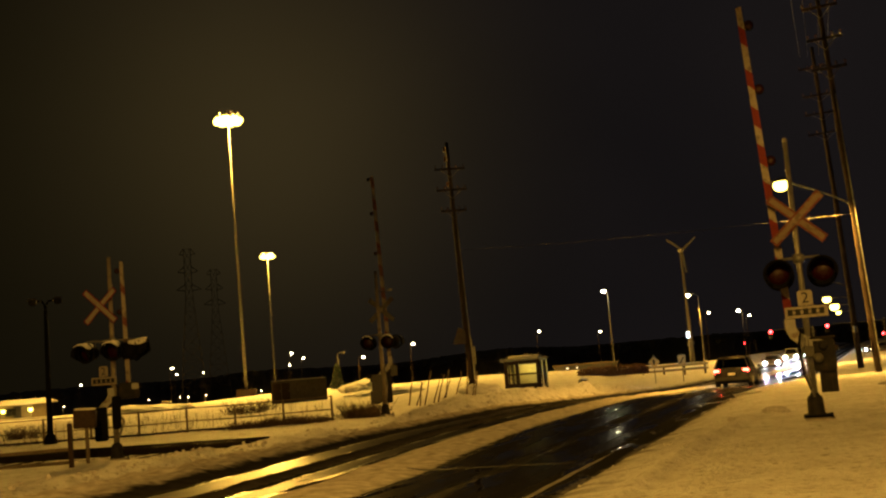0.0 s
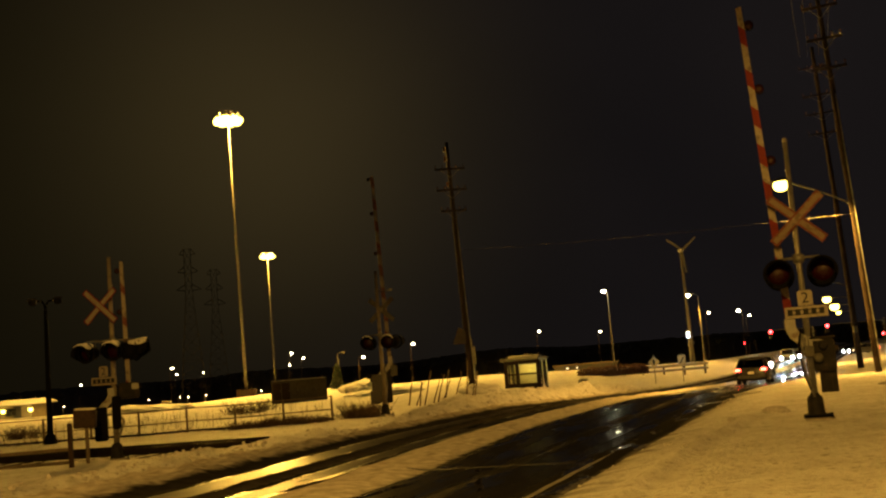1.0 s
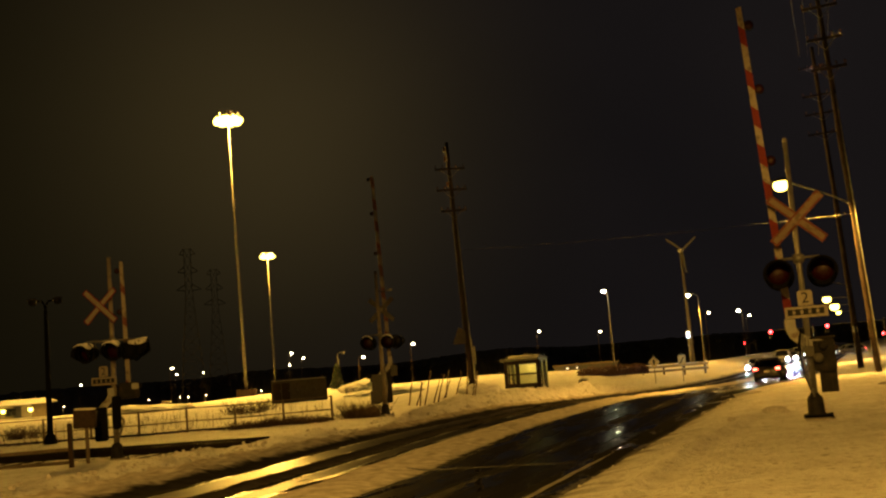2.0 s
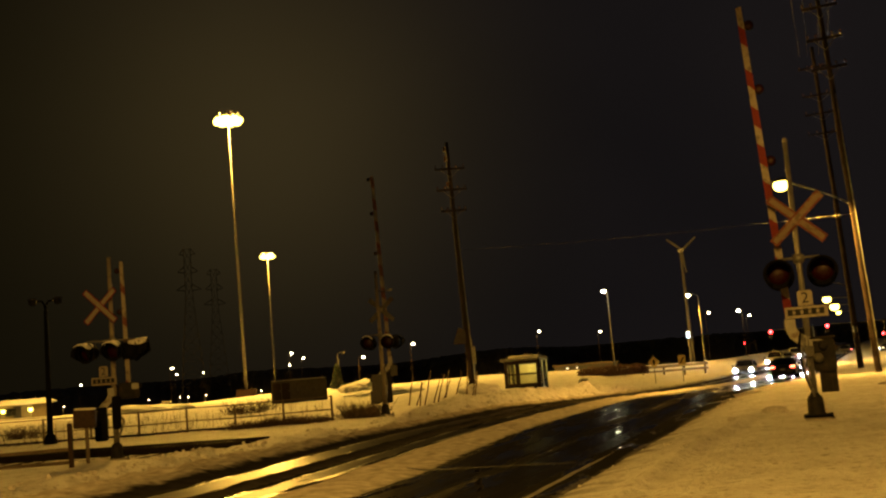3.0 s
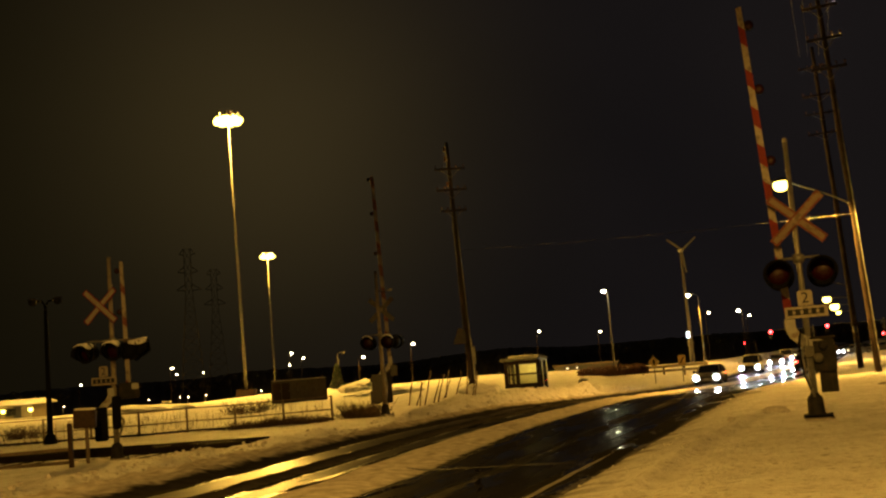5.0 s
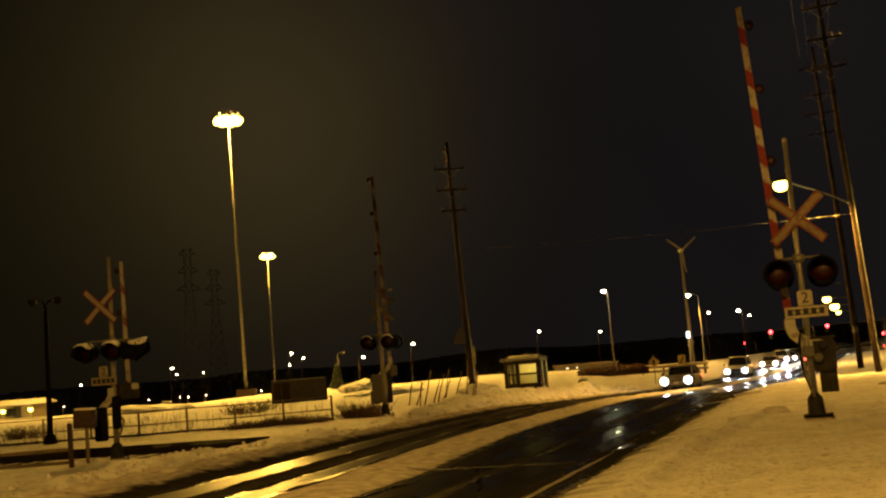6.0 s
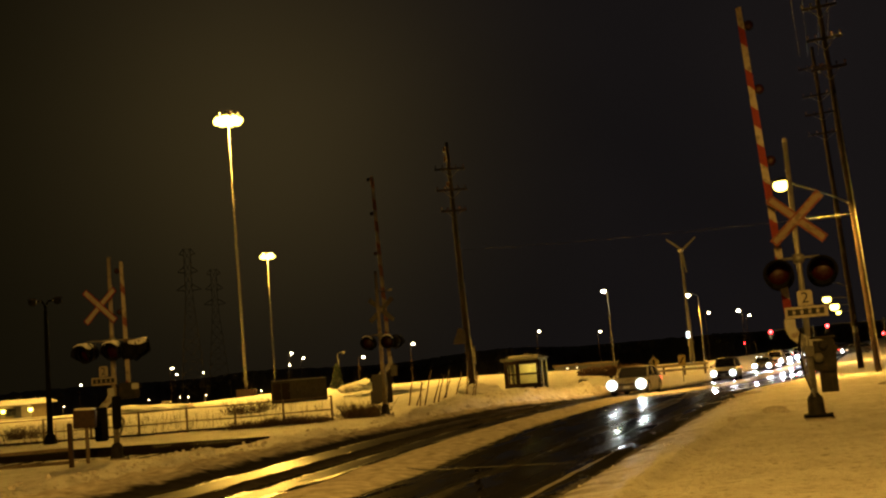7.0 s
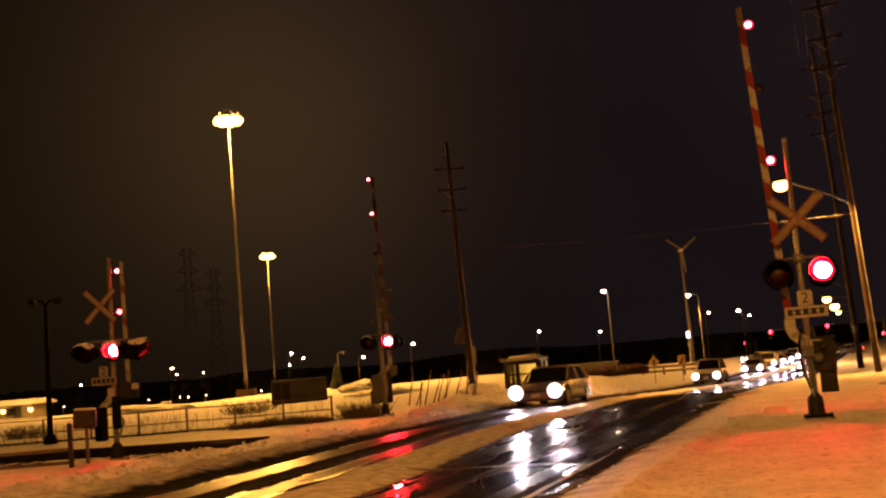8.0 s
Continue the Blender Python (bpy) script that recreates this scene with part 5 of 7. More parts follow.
def traffic_signal(x, y, z, reach):
    g = ground_z(x, y)
    t = thing("traffic_signal", pose(x, y, g), "traffic signal on a mast arm showing red", "traffic signal", "traffic signals")
    bm = bmesh.new()
    rod(bm, (reach, 0, 0), (reach, 0, z - g + 0.5), 0.12, 0.09, 10)
    rod(bm, (reach, 0, z - g + 0.15), (0, 0, z - g + 0.2), 0.07, 0.05, 8)
    part("mast_arm", bm, MAST_STEEL, t)
    bm = bmesh.new()
    box(bm, (0.5, 0.25, 1.2), (0, -0.1, z - g - 0.33), 0.03)
    case = part("signal_case", bm, TRIM_BLACK, t, "three-lamp signal case")
    bm = bmesh.new()
    lathe(bm, [(0.24, 0), (0.22, 0.05), (0.02, 0.09)], Matrix.Translation((0, -0.23, z - g)) @ Matrix.Rotation(radians(90), 4, "X"), 16)
    part("red_lens", bm, RED_SIGNAL, case, "lit red lens")
    for i in (1, 2):
        bm = bmesh.new()
        lathe(bm, [(0.16, 0), (0.14, 0.04), (0.02, 0.06)], Matrix.Translation((0, -0.23, z - g - 0.36 * i)) @ Matrix.Rotation(radians(90), 4, "X"), 16)
        part("dark_lens", bm, TRIM_BLACK, case, "unlit lens")


traffic_signal(44.4, 150.0, 3.05, 6.0)
traffic_signal(52.3, 150.0, 3.27, 8.0)
traffic_signal(81.4, 300.0, 2.05, 3.0)
traffic_signal(79.9, 200.0, 1.66, 3.0)


def road_sign(x, y, kind):
    g = ground_z(x, y)
    t = thing("road_sign", pose(x, y, g, 0, 0, -12), "yellow diamond warning sign on a post" if kind == "diamond" else "small square yellow sign on a post", "road sign", "road signs")
    bm = bmesh.new()
    rod(bm, (0, 0.04, -0.1), (0, 0.04, 2.3), 0.035, n=6)
    part("post", bm, GALV, t)
    bm = bmesh.new()
    r = 0.46
    plate(bm, [(0, 1.2), (r, 1.2 + r), (0, 1.2 + 2 * r), (-r, 1.2 + r)] if kind == "diamond" else [(-0.3, 1.35), (0.3, 1.35), (0.3, 2.15), (-0.3, 2.15)], 0.012)
    p = part("sign_plate", bm, YELLOW_SHEET, t)
    bm = bmesh.new()
    if kind == "diamond":
        plate(bm, [(0, 1.45), (0.07, 1.5), (0.07, 1.75), (0.14, 1.75), (0, 1.9), (-0.14, 1.75), (-0.07, 1.75), (-0.07, 1.5)], 0.004, pose(0, -0.009, 0))
    else:
        plate(bm, [(-0.2, 1.5), (-0.1, 1.5), (0.2, 2.0), (0.1, 2.0)], 0.004, pose(0, -0.009, 0))
    part("sign_mark", bm, SIGN_BLACK, p)


road_sign(15.8, 85.0, "diamond")
road_sign(18.0, 85.0, "square")


# ---- wires ----
def wire(name_label, p, q, sag, r=0.009, skin=WIRE):
    ob = part("wire", pipe(bmesh.new(), sagging(p, q, sag), r, 5), skin, None, "")
    tagged(ob, name_label, "wire", "overhead wires")


# lamp light on this wire is partly put into its paler colour
wire("overhead service wire lit from below", (17.75, 46.2, 6.78), (1.0, 65.4, 8.7), 0.15, 0.0085, SIGN_WHITE)
for dx in (-1.0, -0.4, 0.4, 1.0):
    wire("dark overhead line between wooden poles", (17.2 + dx, 46.2, 19.1), (28.6 + dx, 78.0, 22.4), 0.6)
    wire("dark overhead line between wooden poles", (17.2 + dx, 46.2, 19.1), (5.0 + dx, 5.0, 18.0), 0.8)


# ---- roadside furniture ----
def bus_shelter():
    x, y = 5.45, 80.3
    t = thing("bus_shelter", pose(x, y, -0.53, 0, 0, -28), "lit bus shelter with dark frame and snow on its hipped roof", "bus shelter")
    w, d, h = 2.6, 1.6, 2.24
    for sx in (-1, -0.28, 1):
        bm = bmesh.new()
        box(bm, (0.28, 0.16, h), (sx * w / 2, -d / 2, h / 2), 0.01)
        part("post", bm, RUST, t, "broad dark brown post")
    for sx, sy in ((1, 1), (-1, 1), (1, 0)):
        bm = bmesh.new()
        box(bm, (0.07, 0.07, h), (sx * w / 2, sy * d / 2, h / 2), 0.01)
        part("post", bm, ALU, t, "thin pale aluminium post")
    for z, hh in ((0.32, 0.5), (h - 0.14, 0.28), (1.25, 0.13)):
        bm = bmesh.new()
        box(bm, (w, 0.08, hh), (0, -d / 2, z), 0.01)
        part("front_rail", bm, RUST, t)
    for z in (0.1, h - 0.06):
        bm = bmesh.new()
        box(bm, (0.07, d, 0.09), (w / 2, 0, z), 0.01)
        box(bm, (0.07, d, 0.09), (-w / 2, 0, z), 0.01)
        box(bm, (w, 0.07, 0.09), (0, d / 2, z), 0.01)
        part("side_rail", bm, TAN_STEEL, t)
    for cx, ww, z0, z1 in ((-0.73, 0.68, 0.5, 1.2), (-0.73, 0.68, 1.3, 1.9), (0.42, 1.3, 0.5, 1.9)):
        bm = bmesh.new()
        box(bm, (ww, 0.012, z1 - z0), (cx, -d / 2, (z0 + z1) / 2))
        part("front_pane", bm, GLASS, t, "clear shelter pane").visible_shadow = False
    for sy in (-0.5, 0.5):
        for sx in (-1, 1):
            bm = bmesh.new()
            box(bm, (0.012, d / 2 - 0.08, h - 0.3), (sx * w / 2, sy * d / 2, h / 2))
            part("side_pane", bm, GLASS, t, "clear shelter pane").visible_shadow = False
    bm = bmesh.new()
    box(bm, (w - 0.1, 0.015, h - 0.3), (0, d / 2, h / 2))
    part("back_panel", bm, WALL_SIDING, t, "pale back panel")
    bm = bmesh.new()
    box(bm, (w - 0.5, 0.35, 0.05), (0, d / 2 - 0.25, 0.5), 0.01)
    part("bench", bm, WOOD_GREY, t)
    bm = bmesh.new()
    a = [bm.verts.new((sx * (w / 2 + 0.15), sy * (d / 2 + 0.15), h)) for sx, sy in ((-1, -1), (1, -1), (1, 1), (-1, 1))]
    b = [bm.verts.new((sx * (w / 2 + 0.15), sy * (d / 2 + 0.15), h + 0.14)) for sx, sy in ((-1, -1), (1, -1), (1, 1), (-1, 1))]
    c = [bm.verts.new((sx * w * 0.28, sy * 0.2, h + 0.40)) for sx, sy in ((-1, -1), (1, -1), (1, 1), (-1, 1))]
    bm.faces.new(a), bm.faces.new(c)
    for lo, hi in ((a, b), (b, c)):
        for i in range(4):
            bm.faces.new((lo[i], lo[(i + 1) % 4], hi[(i + 1) % 4], hi[i]))
    roof = part("roof", bm, GREY_PAINT, t, "low hipped roof")
    bm = bmesh.new()
    for sx, sy, s in ((0.0, 0.0, 1.0), (-0.75, -0.3, 0.5), (0.6, 0.2, 0.6)):
        lathe(bm, [(1.05 * s, 0), (1.0 * s, 0.06), (0.7 * s, 0.12), (0.05, 0.15)], Matrix.Translation((sx, sy, h + 0.26)) @ Matrix.Diagonal((1, 0.62, 1, 1)), 16)
    part("snow_cap", bm, ROOF_SNOW, roof, "lump of snow on the roof", True)
    bm = bmesh.new()
    box(bm, (0.4, 0.3, 0.3), (-w / 2 - 0.2, -d / 2, h + 0.12), 0.04)
    part("stop_flag", bm, GREY_PAINT, t)
    for yy in (-0.42, 0.30):
        bm = bmesh.new()
        rod(bm, (w / 2 - 0.14, yy, h - 0.58), (w / 2 - 0.14, yy, h - 0.2), 0.10, 0.13, 12)
        part("light_fitting", bm, TUBE_LIGHT, t, "lit yellowish light fitting")
    return -0.46


SHELTER_FLOOR = bus_shelter()
point_lamp("shelter_glow", (5.3, 80.1, SHELTER_FLOOR + 1.95), 75, (1.0, 0.80, 0.18), 0.08)


def utility_cabinet():
    x, y = -11.3, 79.0
    g = ground_z(x, y)
    t = thing("utility_cabinet", pose(x, y, g - 0.05, 0, 0, 8), "dark green metal utility cabinet with a snowy top", "utility cabinet")
    bm = bmesh.new()
    box(bm, (4.0, 1.5, 1.52), (0, 0, 0.83), 0.03)
    body = part("body", bm, CABINET_GREEN, t)
    for i in range(6):
        bm = bmesh.new()
        box(bm, (0.58, 0.05, 1.34), (-1.6 + i * 0.64, -0.77, 0.83), 0.012)
        door = part("door", bm, RUST if i < 2 else CABINET_GREEN, t, "rusty brown door" if i < 2 else "")
        bm = bmesh.new()
        box(bm, (0.03, 0.04, 0.16), (-1.38 + i * 0.64, -0.79, 0.95), 0.005)
        part("handle", bm, GALV, door)
    bm = bmesh.new()
    box(bm, (4.15, 1.65, 0.07), (0, 0, 1.62), 0.02)
    part("lid", bm, CABINET_GREEN, t)
    bm = bmesh.new()
    box(bm, (4.0, 1.4, 0.09), (0, 0, 1.69), 0.04)
    part("snow_cap", bm, ROOF_SNOW, t, "thin layer of snow")


utility_cabinet()


def pipe_fence():
    t = thing("pipe_fence", pose(0, 0, 0), "low two-rail weathered fence standing in snow", "fence")
    xs = [-4.45 - 1.76 * i for i in range(14)]
    at = [Vector((x, 39.0 + 0.035 * (-4.45 - x), 0)) for x in xs]
    for p in at:
        p.z = ground_z(p.x, p.y)
        bm = bmesh.new()
        rod(bm, (0, 0, -0.15), (0, 0, 0.9), 0.04, n=8)
        post = part("post", bm, WOOD_GREY, t, "", True)
        post.location = p
    # the lowest rail is added for the dark strip of earth along the fence
    for z, r, skin in ((0.86, 0.023, WOOD_GREY), (0.40, 0.02, WOOD_GREY), (0.06, 0.035, WOOD_POLE)):
        for a, b in zip(at, at[1:]):
            bm = bmesh.new()
            rod(bm, a + Vector((0, 0, z)), b + Vector((0, 0, z)), r, n=7)
            part("rail", bm, skin, t)


pipe_fence()


def post_and_box():
    g = ground_z(-8.9, 25.6)
    t = thing("fence_post", pose(-9.05, 25.4, g - 0.05, 0, -1), "stout weathered wooden post in the snow", "post")
    bm = bmesh.new()
    box(bm, (0.10, 0.10, 1.12), (0, 0, 0.5), 0.012)
    part("post", bm, RUST, t)
    bm = bmesh.new()
    box(bm, (0.09, 0.09, 0.05), (0, 0, 1.08), 0.02)
    part("snow_cap", bm, ROOF_SNOW, t)
    b = thing("relay_box", pose(-9.02, 26.4, g - 0.19, 0, 2, 10), "rusty metal box on a wooden post, topped with snow", "relay box")
    bm = bmesh.new()
    rod(bm, (0.02, 0, -0.1), (-0.03, 0, 1.15), 0.045, n=8)
    part("post", bm, WOOD_GREY, b)
    bm = bmesh.new()
    box(bm, (0.52, 0.34, 0.44), (-0.06, 0, 1.25), 0.02)
    case = part("case", bm, RUST, b)
    bm = bmesh.new()
    box(bm, (0.44, 0.02, 0.36), (-0.06, -0.175, 1.25), 0.006)
    part("door", bm, RUST, case)
    bm = bmesh.new()
    box(bm, (0.5, 0.32, 0.05), (-0.06, 0, 1.49), 0.022)
    part("snow_cap", bm, ROOF_SNOW, b)


post_and_box()


def low_fence():
    t = thing("rail_fence", pose(0, 0, 0), "low wooden rail fence beside the tracks", "fence")
    at = [(-9.1 - 2.1 * i, 25.5 + 0.12 * i) for i in range(1, 6)]
    for x, y in at:
        bm = bmesh.new()
        box(bm, (0.1, 0.1, 0.9), (0, 0, 0.3), 0.01)
        p = part("post", bm, WOOD_GREY, t)
        p.location = (x, y, ground_z(x, y) - 0.05)
    pts = [(-9.1, 25.45)] + at
    for z in (0.12, 0.42):
        for (xa, ya), (xb, yb) in zip(pts, pts[1:]):
            bm = bmesh.new()
            rod(bm, (xa, ya, ground_z(xa, ya) + z), (xb, yb, ground_z(xb, yb) + z), 0.04, n=6)
            part("rail", bm, WOOD_GREY, t)


low_fence()


def board_fence():
    t = thing("board_fence", pose(0, 0, 0), "low brown board fence with snow along its top", "fence")
    a, b = Vector((-44.0, 87.0, 0.44)), Vector((-37.3, 100.0, 0.13))
    k = 7
    at = [a.lerp(b, i / k) for i in range(k + 1)]
    for p in at:
        bm = bmesh.new()
        box(bm, (0.11, 0.11, 1.0), (0, 0, -0.5), 0.01)
        part("post", bm, WOOD_GREY, t).location = p
    for p, q in zip(at, at[1:]):
        d = q - p
        m = Matrix.Translation((p + q) / 2) @ Matrix.Rotation(math.atan2(d.y, d.x), 4, "Z") @ Matrix.Rotation(-math.atan2(d.z, d.xy.length), 4, "Y")
        for j in range(4):
            bm = bmesh.new()
            box(bm, (d.length, 0.03, 0.155), (0, -0.07, -0.10 - 0.17 * j), 0.006, m)
            part("board", bm, WOOD_GREY, t)
        bm = bmesh.new()
        box(bm, (d.length * 0.99, 0.16, 0.08), (0, -0.02, 0.03), 0.035, m)
        part("snow_cap", bm, ROOF_SNOW, t, "ridge of snow on the boards")


board_fence()


def stakes():
    rng = random.Random(11)
    for x, y, h, lean in ((-2.3, 53, 1.5, 8), (-1.55, 54, 1.9, 10), (-0.95, 54.5, 1.7, 12), (-0.55, 56, 1.95, 6), (-0.1, 56, 1.85, 14), (0.55, 52, 2.2, 1), (0.75, 52.5, 1.7, 9), (-1.2, 57, 1.5, 14), (-0.75, 55, 1.6, 20), (-2.0, 55, 1.3, 15), (0.95, 53.5, 1.6, 5), (0.35, 54.5, 1.4, 16), (-1.75, 52.5, 1.3, 4)):
        t = thing("snow_stake", pose(x, y, ground_z(x, y) - 0.1, rng.uniform(-6, 6), lean + 4, rng.uniform(-8, 8)), "thin bare wooden stake leaning in the snow", "stake", "snow stakes")
        bm = bmesh.new()
        pts = [Vector((0, 0, 0))]
        for i in range(5):
            pts.append(Vector((rng.uniform(-0.02, 0.02), rng.uniform(-0.02, 0.02), h * (i + 1) / 5)))
        for i, (a, b) in enumerate(zip(pts, pts[1:])):
            rod(bm, a, b, 0.042 - 0.004 * i, 0.038 - 0.004 * i, 6)
        part("stick", bm, WOOD_GREY, t)
        for i in range(3):
            bm = bmesh.new()
            k = rng.uniform(0.5, 0.95) * h
            a = rng.uniform(0, 6.28)
            rod(bm, (0, 0, k), (0.14 * math.cos(a), 0.14 * math.sin(a), k + 0.22), 0.01, 0.004, 4)
            part("side_twig", bm, TWIG, t)


stakes()


def shrub(x, y, size, tall, count, seed, label="bare brown shrub poking through the snow"):
    rng = random.Random(seed)
    t = thing("shrub", pose(x, y, ground_z(x, y) - 0.03), label, "shrub", "bare shrubs")
    bm = bmesh.new()
    for i in range(count):
        a, r = rng.uniform(0, 6.28), size * math.sqrt(rng.random())
        p = Vector((r * math.cos(a), 0.6 * r * math.sin(a), 0))
        lean = 0.25 + 0.45 * tall
        q = p + Vector((rng.uniform(-lean, lean), rng.uniform(-lean, lean), tall * rng.uniform(0.25, 1.0)))
        rod(bm, p, q, 0.012, 0.005, 4, False)
        for k in range(4):
            s = p.lerp(q, rng.uniform(0.3, 0.8))
            rod(bm, s, s + Vector((rng.uniform(-0.2, 0.2), rng.uniform(-0.2, 0.2), rng.uniform(0.05, 0.3) * tall)), 0.007, 0.003, 3, False)
    part("undergrowth", bm, TWIG, t)


for i, (x, y, size, tall, count) in enumerate(((-7.2, 38.0, 0.9, 0.35, 90), (-6.2, 38.2, 0.8, 0.4, 90), (-5.2, 38.1, 0.7, 0.35, 70), (-3.6, 39.2, 0.6, 0.6, 90), (-3.1, 40.3, 0.5, 0.7, 60), (-11.5, 60.0, 1.4, 0.9, 110), (-14.5, 25.2, 1.2, 0.4, 70), (-18.0, 45.0, 0.9, 0.7, 60))):
    shrub(x, y, size, tall, round(count * 1.5), 20 + i)


def small_conifer(x, y, h):
    rng = random.Random(3)
    t = thing("conifer", pose(x, y, ground_z(x, y)), "small young conifer dusted with snow", "tree")
    bm = bmesh.new()
    rod(bm, (0, 0, 0), (0, 0, h * 0.95), 0.06, 0.015, 6)
    part("trunk", bm, TWIG, t)
    bm = bmesh.new()
    for i in range(260):
        k = rng.random() ** 1.3
        r = (1 - k) * h * 0.27 * rng.uniform(0.35, 1.1)
        a = rng.uniform(0, 6.28)
        c = Vector((r * math.cos(a), r * math.sin(a), h * (0.1 + 0.9 * k)))
        rod(bm, c, c + Vector((0.22 * math.cos(a), 0.22 * math.sin(a), -0.08)), 0.07, 0.01, 5)
    part("crown", bm, NEEDLES, t, "ragged crown of snowy needles")


small_conifer(-10.72, 100.0, 2.5)


def snow_pile(x, y, sx, sy, sz, seed):
    rng = random.Random(seed)
    bm = bmesh.new()
    bmesh.ops.create_icosphere(bm, subdivisions=5, radius=1.0)
    for v in bm.verts:
        k = 1 + 0.25 * noise.noise(v.co * 1.6 + Vector((seed, 0, 0))) + 0.14 * noise.noise(v.co * 4.5 + Vector((0, seed, 0))) + 0.06 * noise.noise(v.co * 11)
        v.co = Vector((v.co.x * sx * k, v.co.y * sy * k, max(-0.25, v.co.z) * sz * k))
    ob = part("snow_mound", bm, ROOF_SNOW, None, "", True)
    ob.matrix_basis = pose(x, y, ground_z(x, y) + 0.02, 0, 0, rng.uniform(-20, 20))
    tagged(ob, "ploughed heap of lumpy old snow", "snow mound", "snow mounds")


for i, (x, y, sx, sy, sz) in enumerate(((-7.7, 92, 1.9, 1.4, 0.9), (1.5, 63.6, 1.3, 0.9, 0.55), (3.2, 76, 2.2, 1.2, 0.22), (8.6, 77, 2.6, 1.2, 0.16), (-24, 84, 4.0, 2.0, 0.6), (-5.5, 84, 3.0, 1.5, 0.5))):
    snow_pile(x, y, sx, sy, sz, 31 + i)


def ice_lump(x, y, sx, sy, sz, turn, seed):
    bm = bmesh.new()
    bmesh.ops.create_icosphere(bm, subdivisions=3, radius=1.0)
    for v in bm.verts:
        k = 1 + 0.35 * noise.noise(v.co * 2.1 + Vector((seed, 0, 0))) + 0.15 * noise.noise(v.co * 6.0)
        v.co = Vector((v.co.x * sx * k, v.co.y * sy * k, v.co.z * sz * k))
    ob = part("ice_lump", bm, CLOD, None)
    ob.matrix_basis = pose(x, y, ground_z(x, y), 0, 0, turn)
    tagged(ob, "gritty lump of frozen slush on the snow", "ice lump", "ice lumps")


for i, (x, y, sx, sy, sz, turn) in enumerate(((6.5, 22.3, 0.34, 0.12, 0.14, -50), (8.9, 32.6, 0.55, 0.12, 0.06, 5), (5.2, 20.6, 0.12, 0.08, 0.05, 20), (12.6, 31.0, 0.5, 0.12, 0.05, 0), (11.0, 26.5, 0.16, 0.1, 0.05, 30), (3.3, 17.2, 0.10, 0.07, 0.04, 70))):
    ice_lump(x, y, sx, sy, sz, turn, 3 + i)


def litter_bin(x, y):
    t = thing("litter_bin", pose(x, y, ground_z(x, y) - 0.1, 0, 14, 20), "dark litter bin half buried in snow", "litter bin")
    bm = bmesh.new()
    box(bm, (0.62, 0.5, 0.75), (0, 0, 0.5), 0.05)
    part("bin", bm, TRIM_BLACK, t)
    bm = bmesh.new()
    box(bm, (0.58, 0.48, 0.12), (0, 0, 0.92), 0.05)
    part("snow_cap", bm, ROOF_SNOW, t)


litter_bin(8.97, 76.5)


def hedge(x, y, length, tall, seed):
    rng = random.Random(seed)
    t = thing("hedge", pose(x, y, ground_z(x, y), 0, 0, -6), "long clipped brown winter hedge dusted with snow", "hedge")
    bm = bmesh.new()
    for i in range(1500):
        x0 = rng.uniform(-length / 2, length / 2)
        top = tall * (0.75 + 0.25 * step01(-length / 2, -length * 0.35, x0)) * (1 - 0.2 * step01(length * 0.3, length / 2, x0))
        p = Vector((x0, rng.uniform(-0.5, 0.5), rng.uniform(0.05, top * rng.uniform(0.7, 1.05))))
        d = Vector((rng.uniform(-1, 1), rng.uniform(-1, 1), rng.uniform(-0.2, 1))).normalized() * rng.uniform(0.12, 0.3)
        rod(bm, p, p + d, 0.06, 0.015, 4)
    part("hedge_body", bm, HEDGE_BROWN, t)
    bm = bmesh.new()
    box(bm, (length * 0.45, 0.5, tall * 0.5), (length * 0.2, 0, tall * 0.26), 0.1)
    box(bm, (length * 0.5, 0.5, tall * 0.46), (-length * 0.22, 0, tall * 0.24), 0.08)
    part("core", bm, HEDGE_BROWN, t)


hedge(14.75, 100.0, 6.4, 0.62 - ground_z(14.75, 100.0), 8)


def guard_rail():
    t = thing("guard_rail", pose(21.2, 104.0, ground_z(21.2, 104.0), 0, 0, 2), "weathered wooden guard rail beside a snowy path", "guard rail")
    for i in range(4):
        bm = bmesh.new()
        box(bm, (0.16, 0.16, 1.1), (-3.0 + 2.0 * i, 0, 0.45), 0.01)
        part("post", bm, WOOD_GREY, t)
    for z, h in ((0.42, 0.18), (0.86, 0.22)):
        bm = bmesh.new()
        box(bm, (6.6, 0.09, h), (0, -0.12, z), 0.015)
        rail = part("rail", bm, WALL_SIDING, t)
        bm = bmesh.new()
        box(bm, (6.4, 0.13, 0.07), (0, -0.12, z + h / 2 + 0.03), 0.03)
        part("snow_cap", bm, ROOF_SNOW, rail)


guard_rail()


def low_shed():
    x, y = 18.4, 150.0
    t = thing("low_shed", pose(x, y, ground_z(x, y), 0, 0, -3), "long low dark shed with two lit windows", "shed")
    top = 0.62 - ground_z(x, y)
    bm = bmesh.new()
    box(bm, (8.6, 3.0, top), (0, 0, top / 2), 0.03)
    wall = part("wall", bm, MAST_STEEL, t)
    bm = bmesh.new()
    box(bm, (9.0, 3.4, 0.22), (0, 0, top + 0.11), 0.05)
    part("roof", bm, WOOD_GREY, t, "flat dark roof")
    for dx, w, skin in ((-2.6, 0.30, DIM_WINDOW), (-1.3, 0.2, DIM_WINDOW)):
        bm = bmesh.new()
        box(bm, (w, 0.06, 0.24), (dx, -1.52, top - 0.3), 0.01)
        part("window", bm, skin, wall, "small lit window")


low_shed()


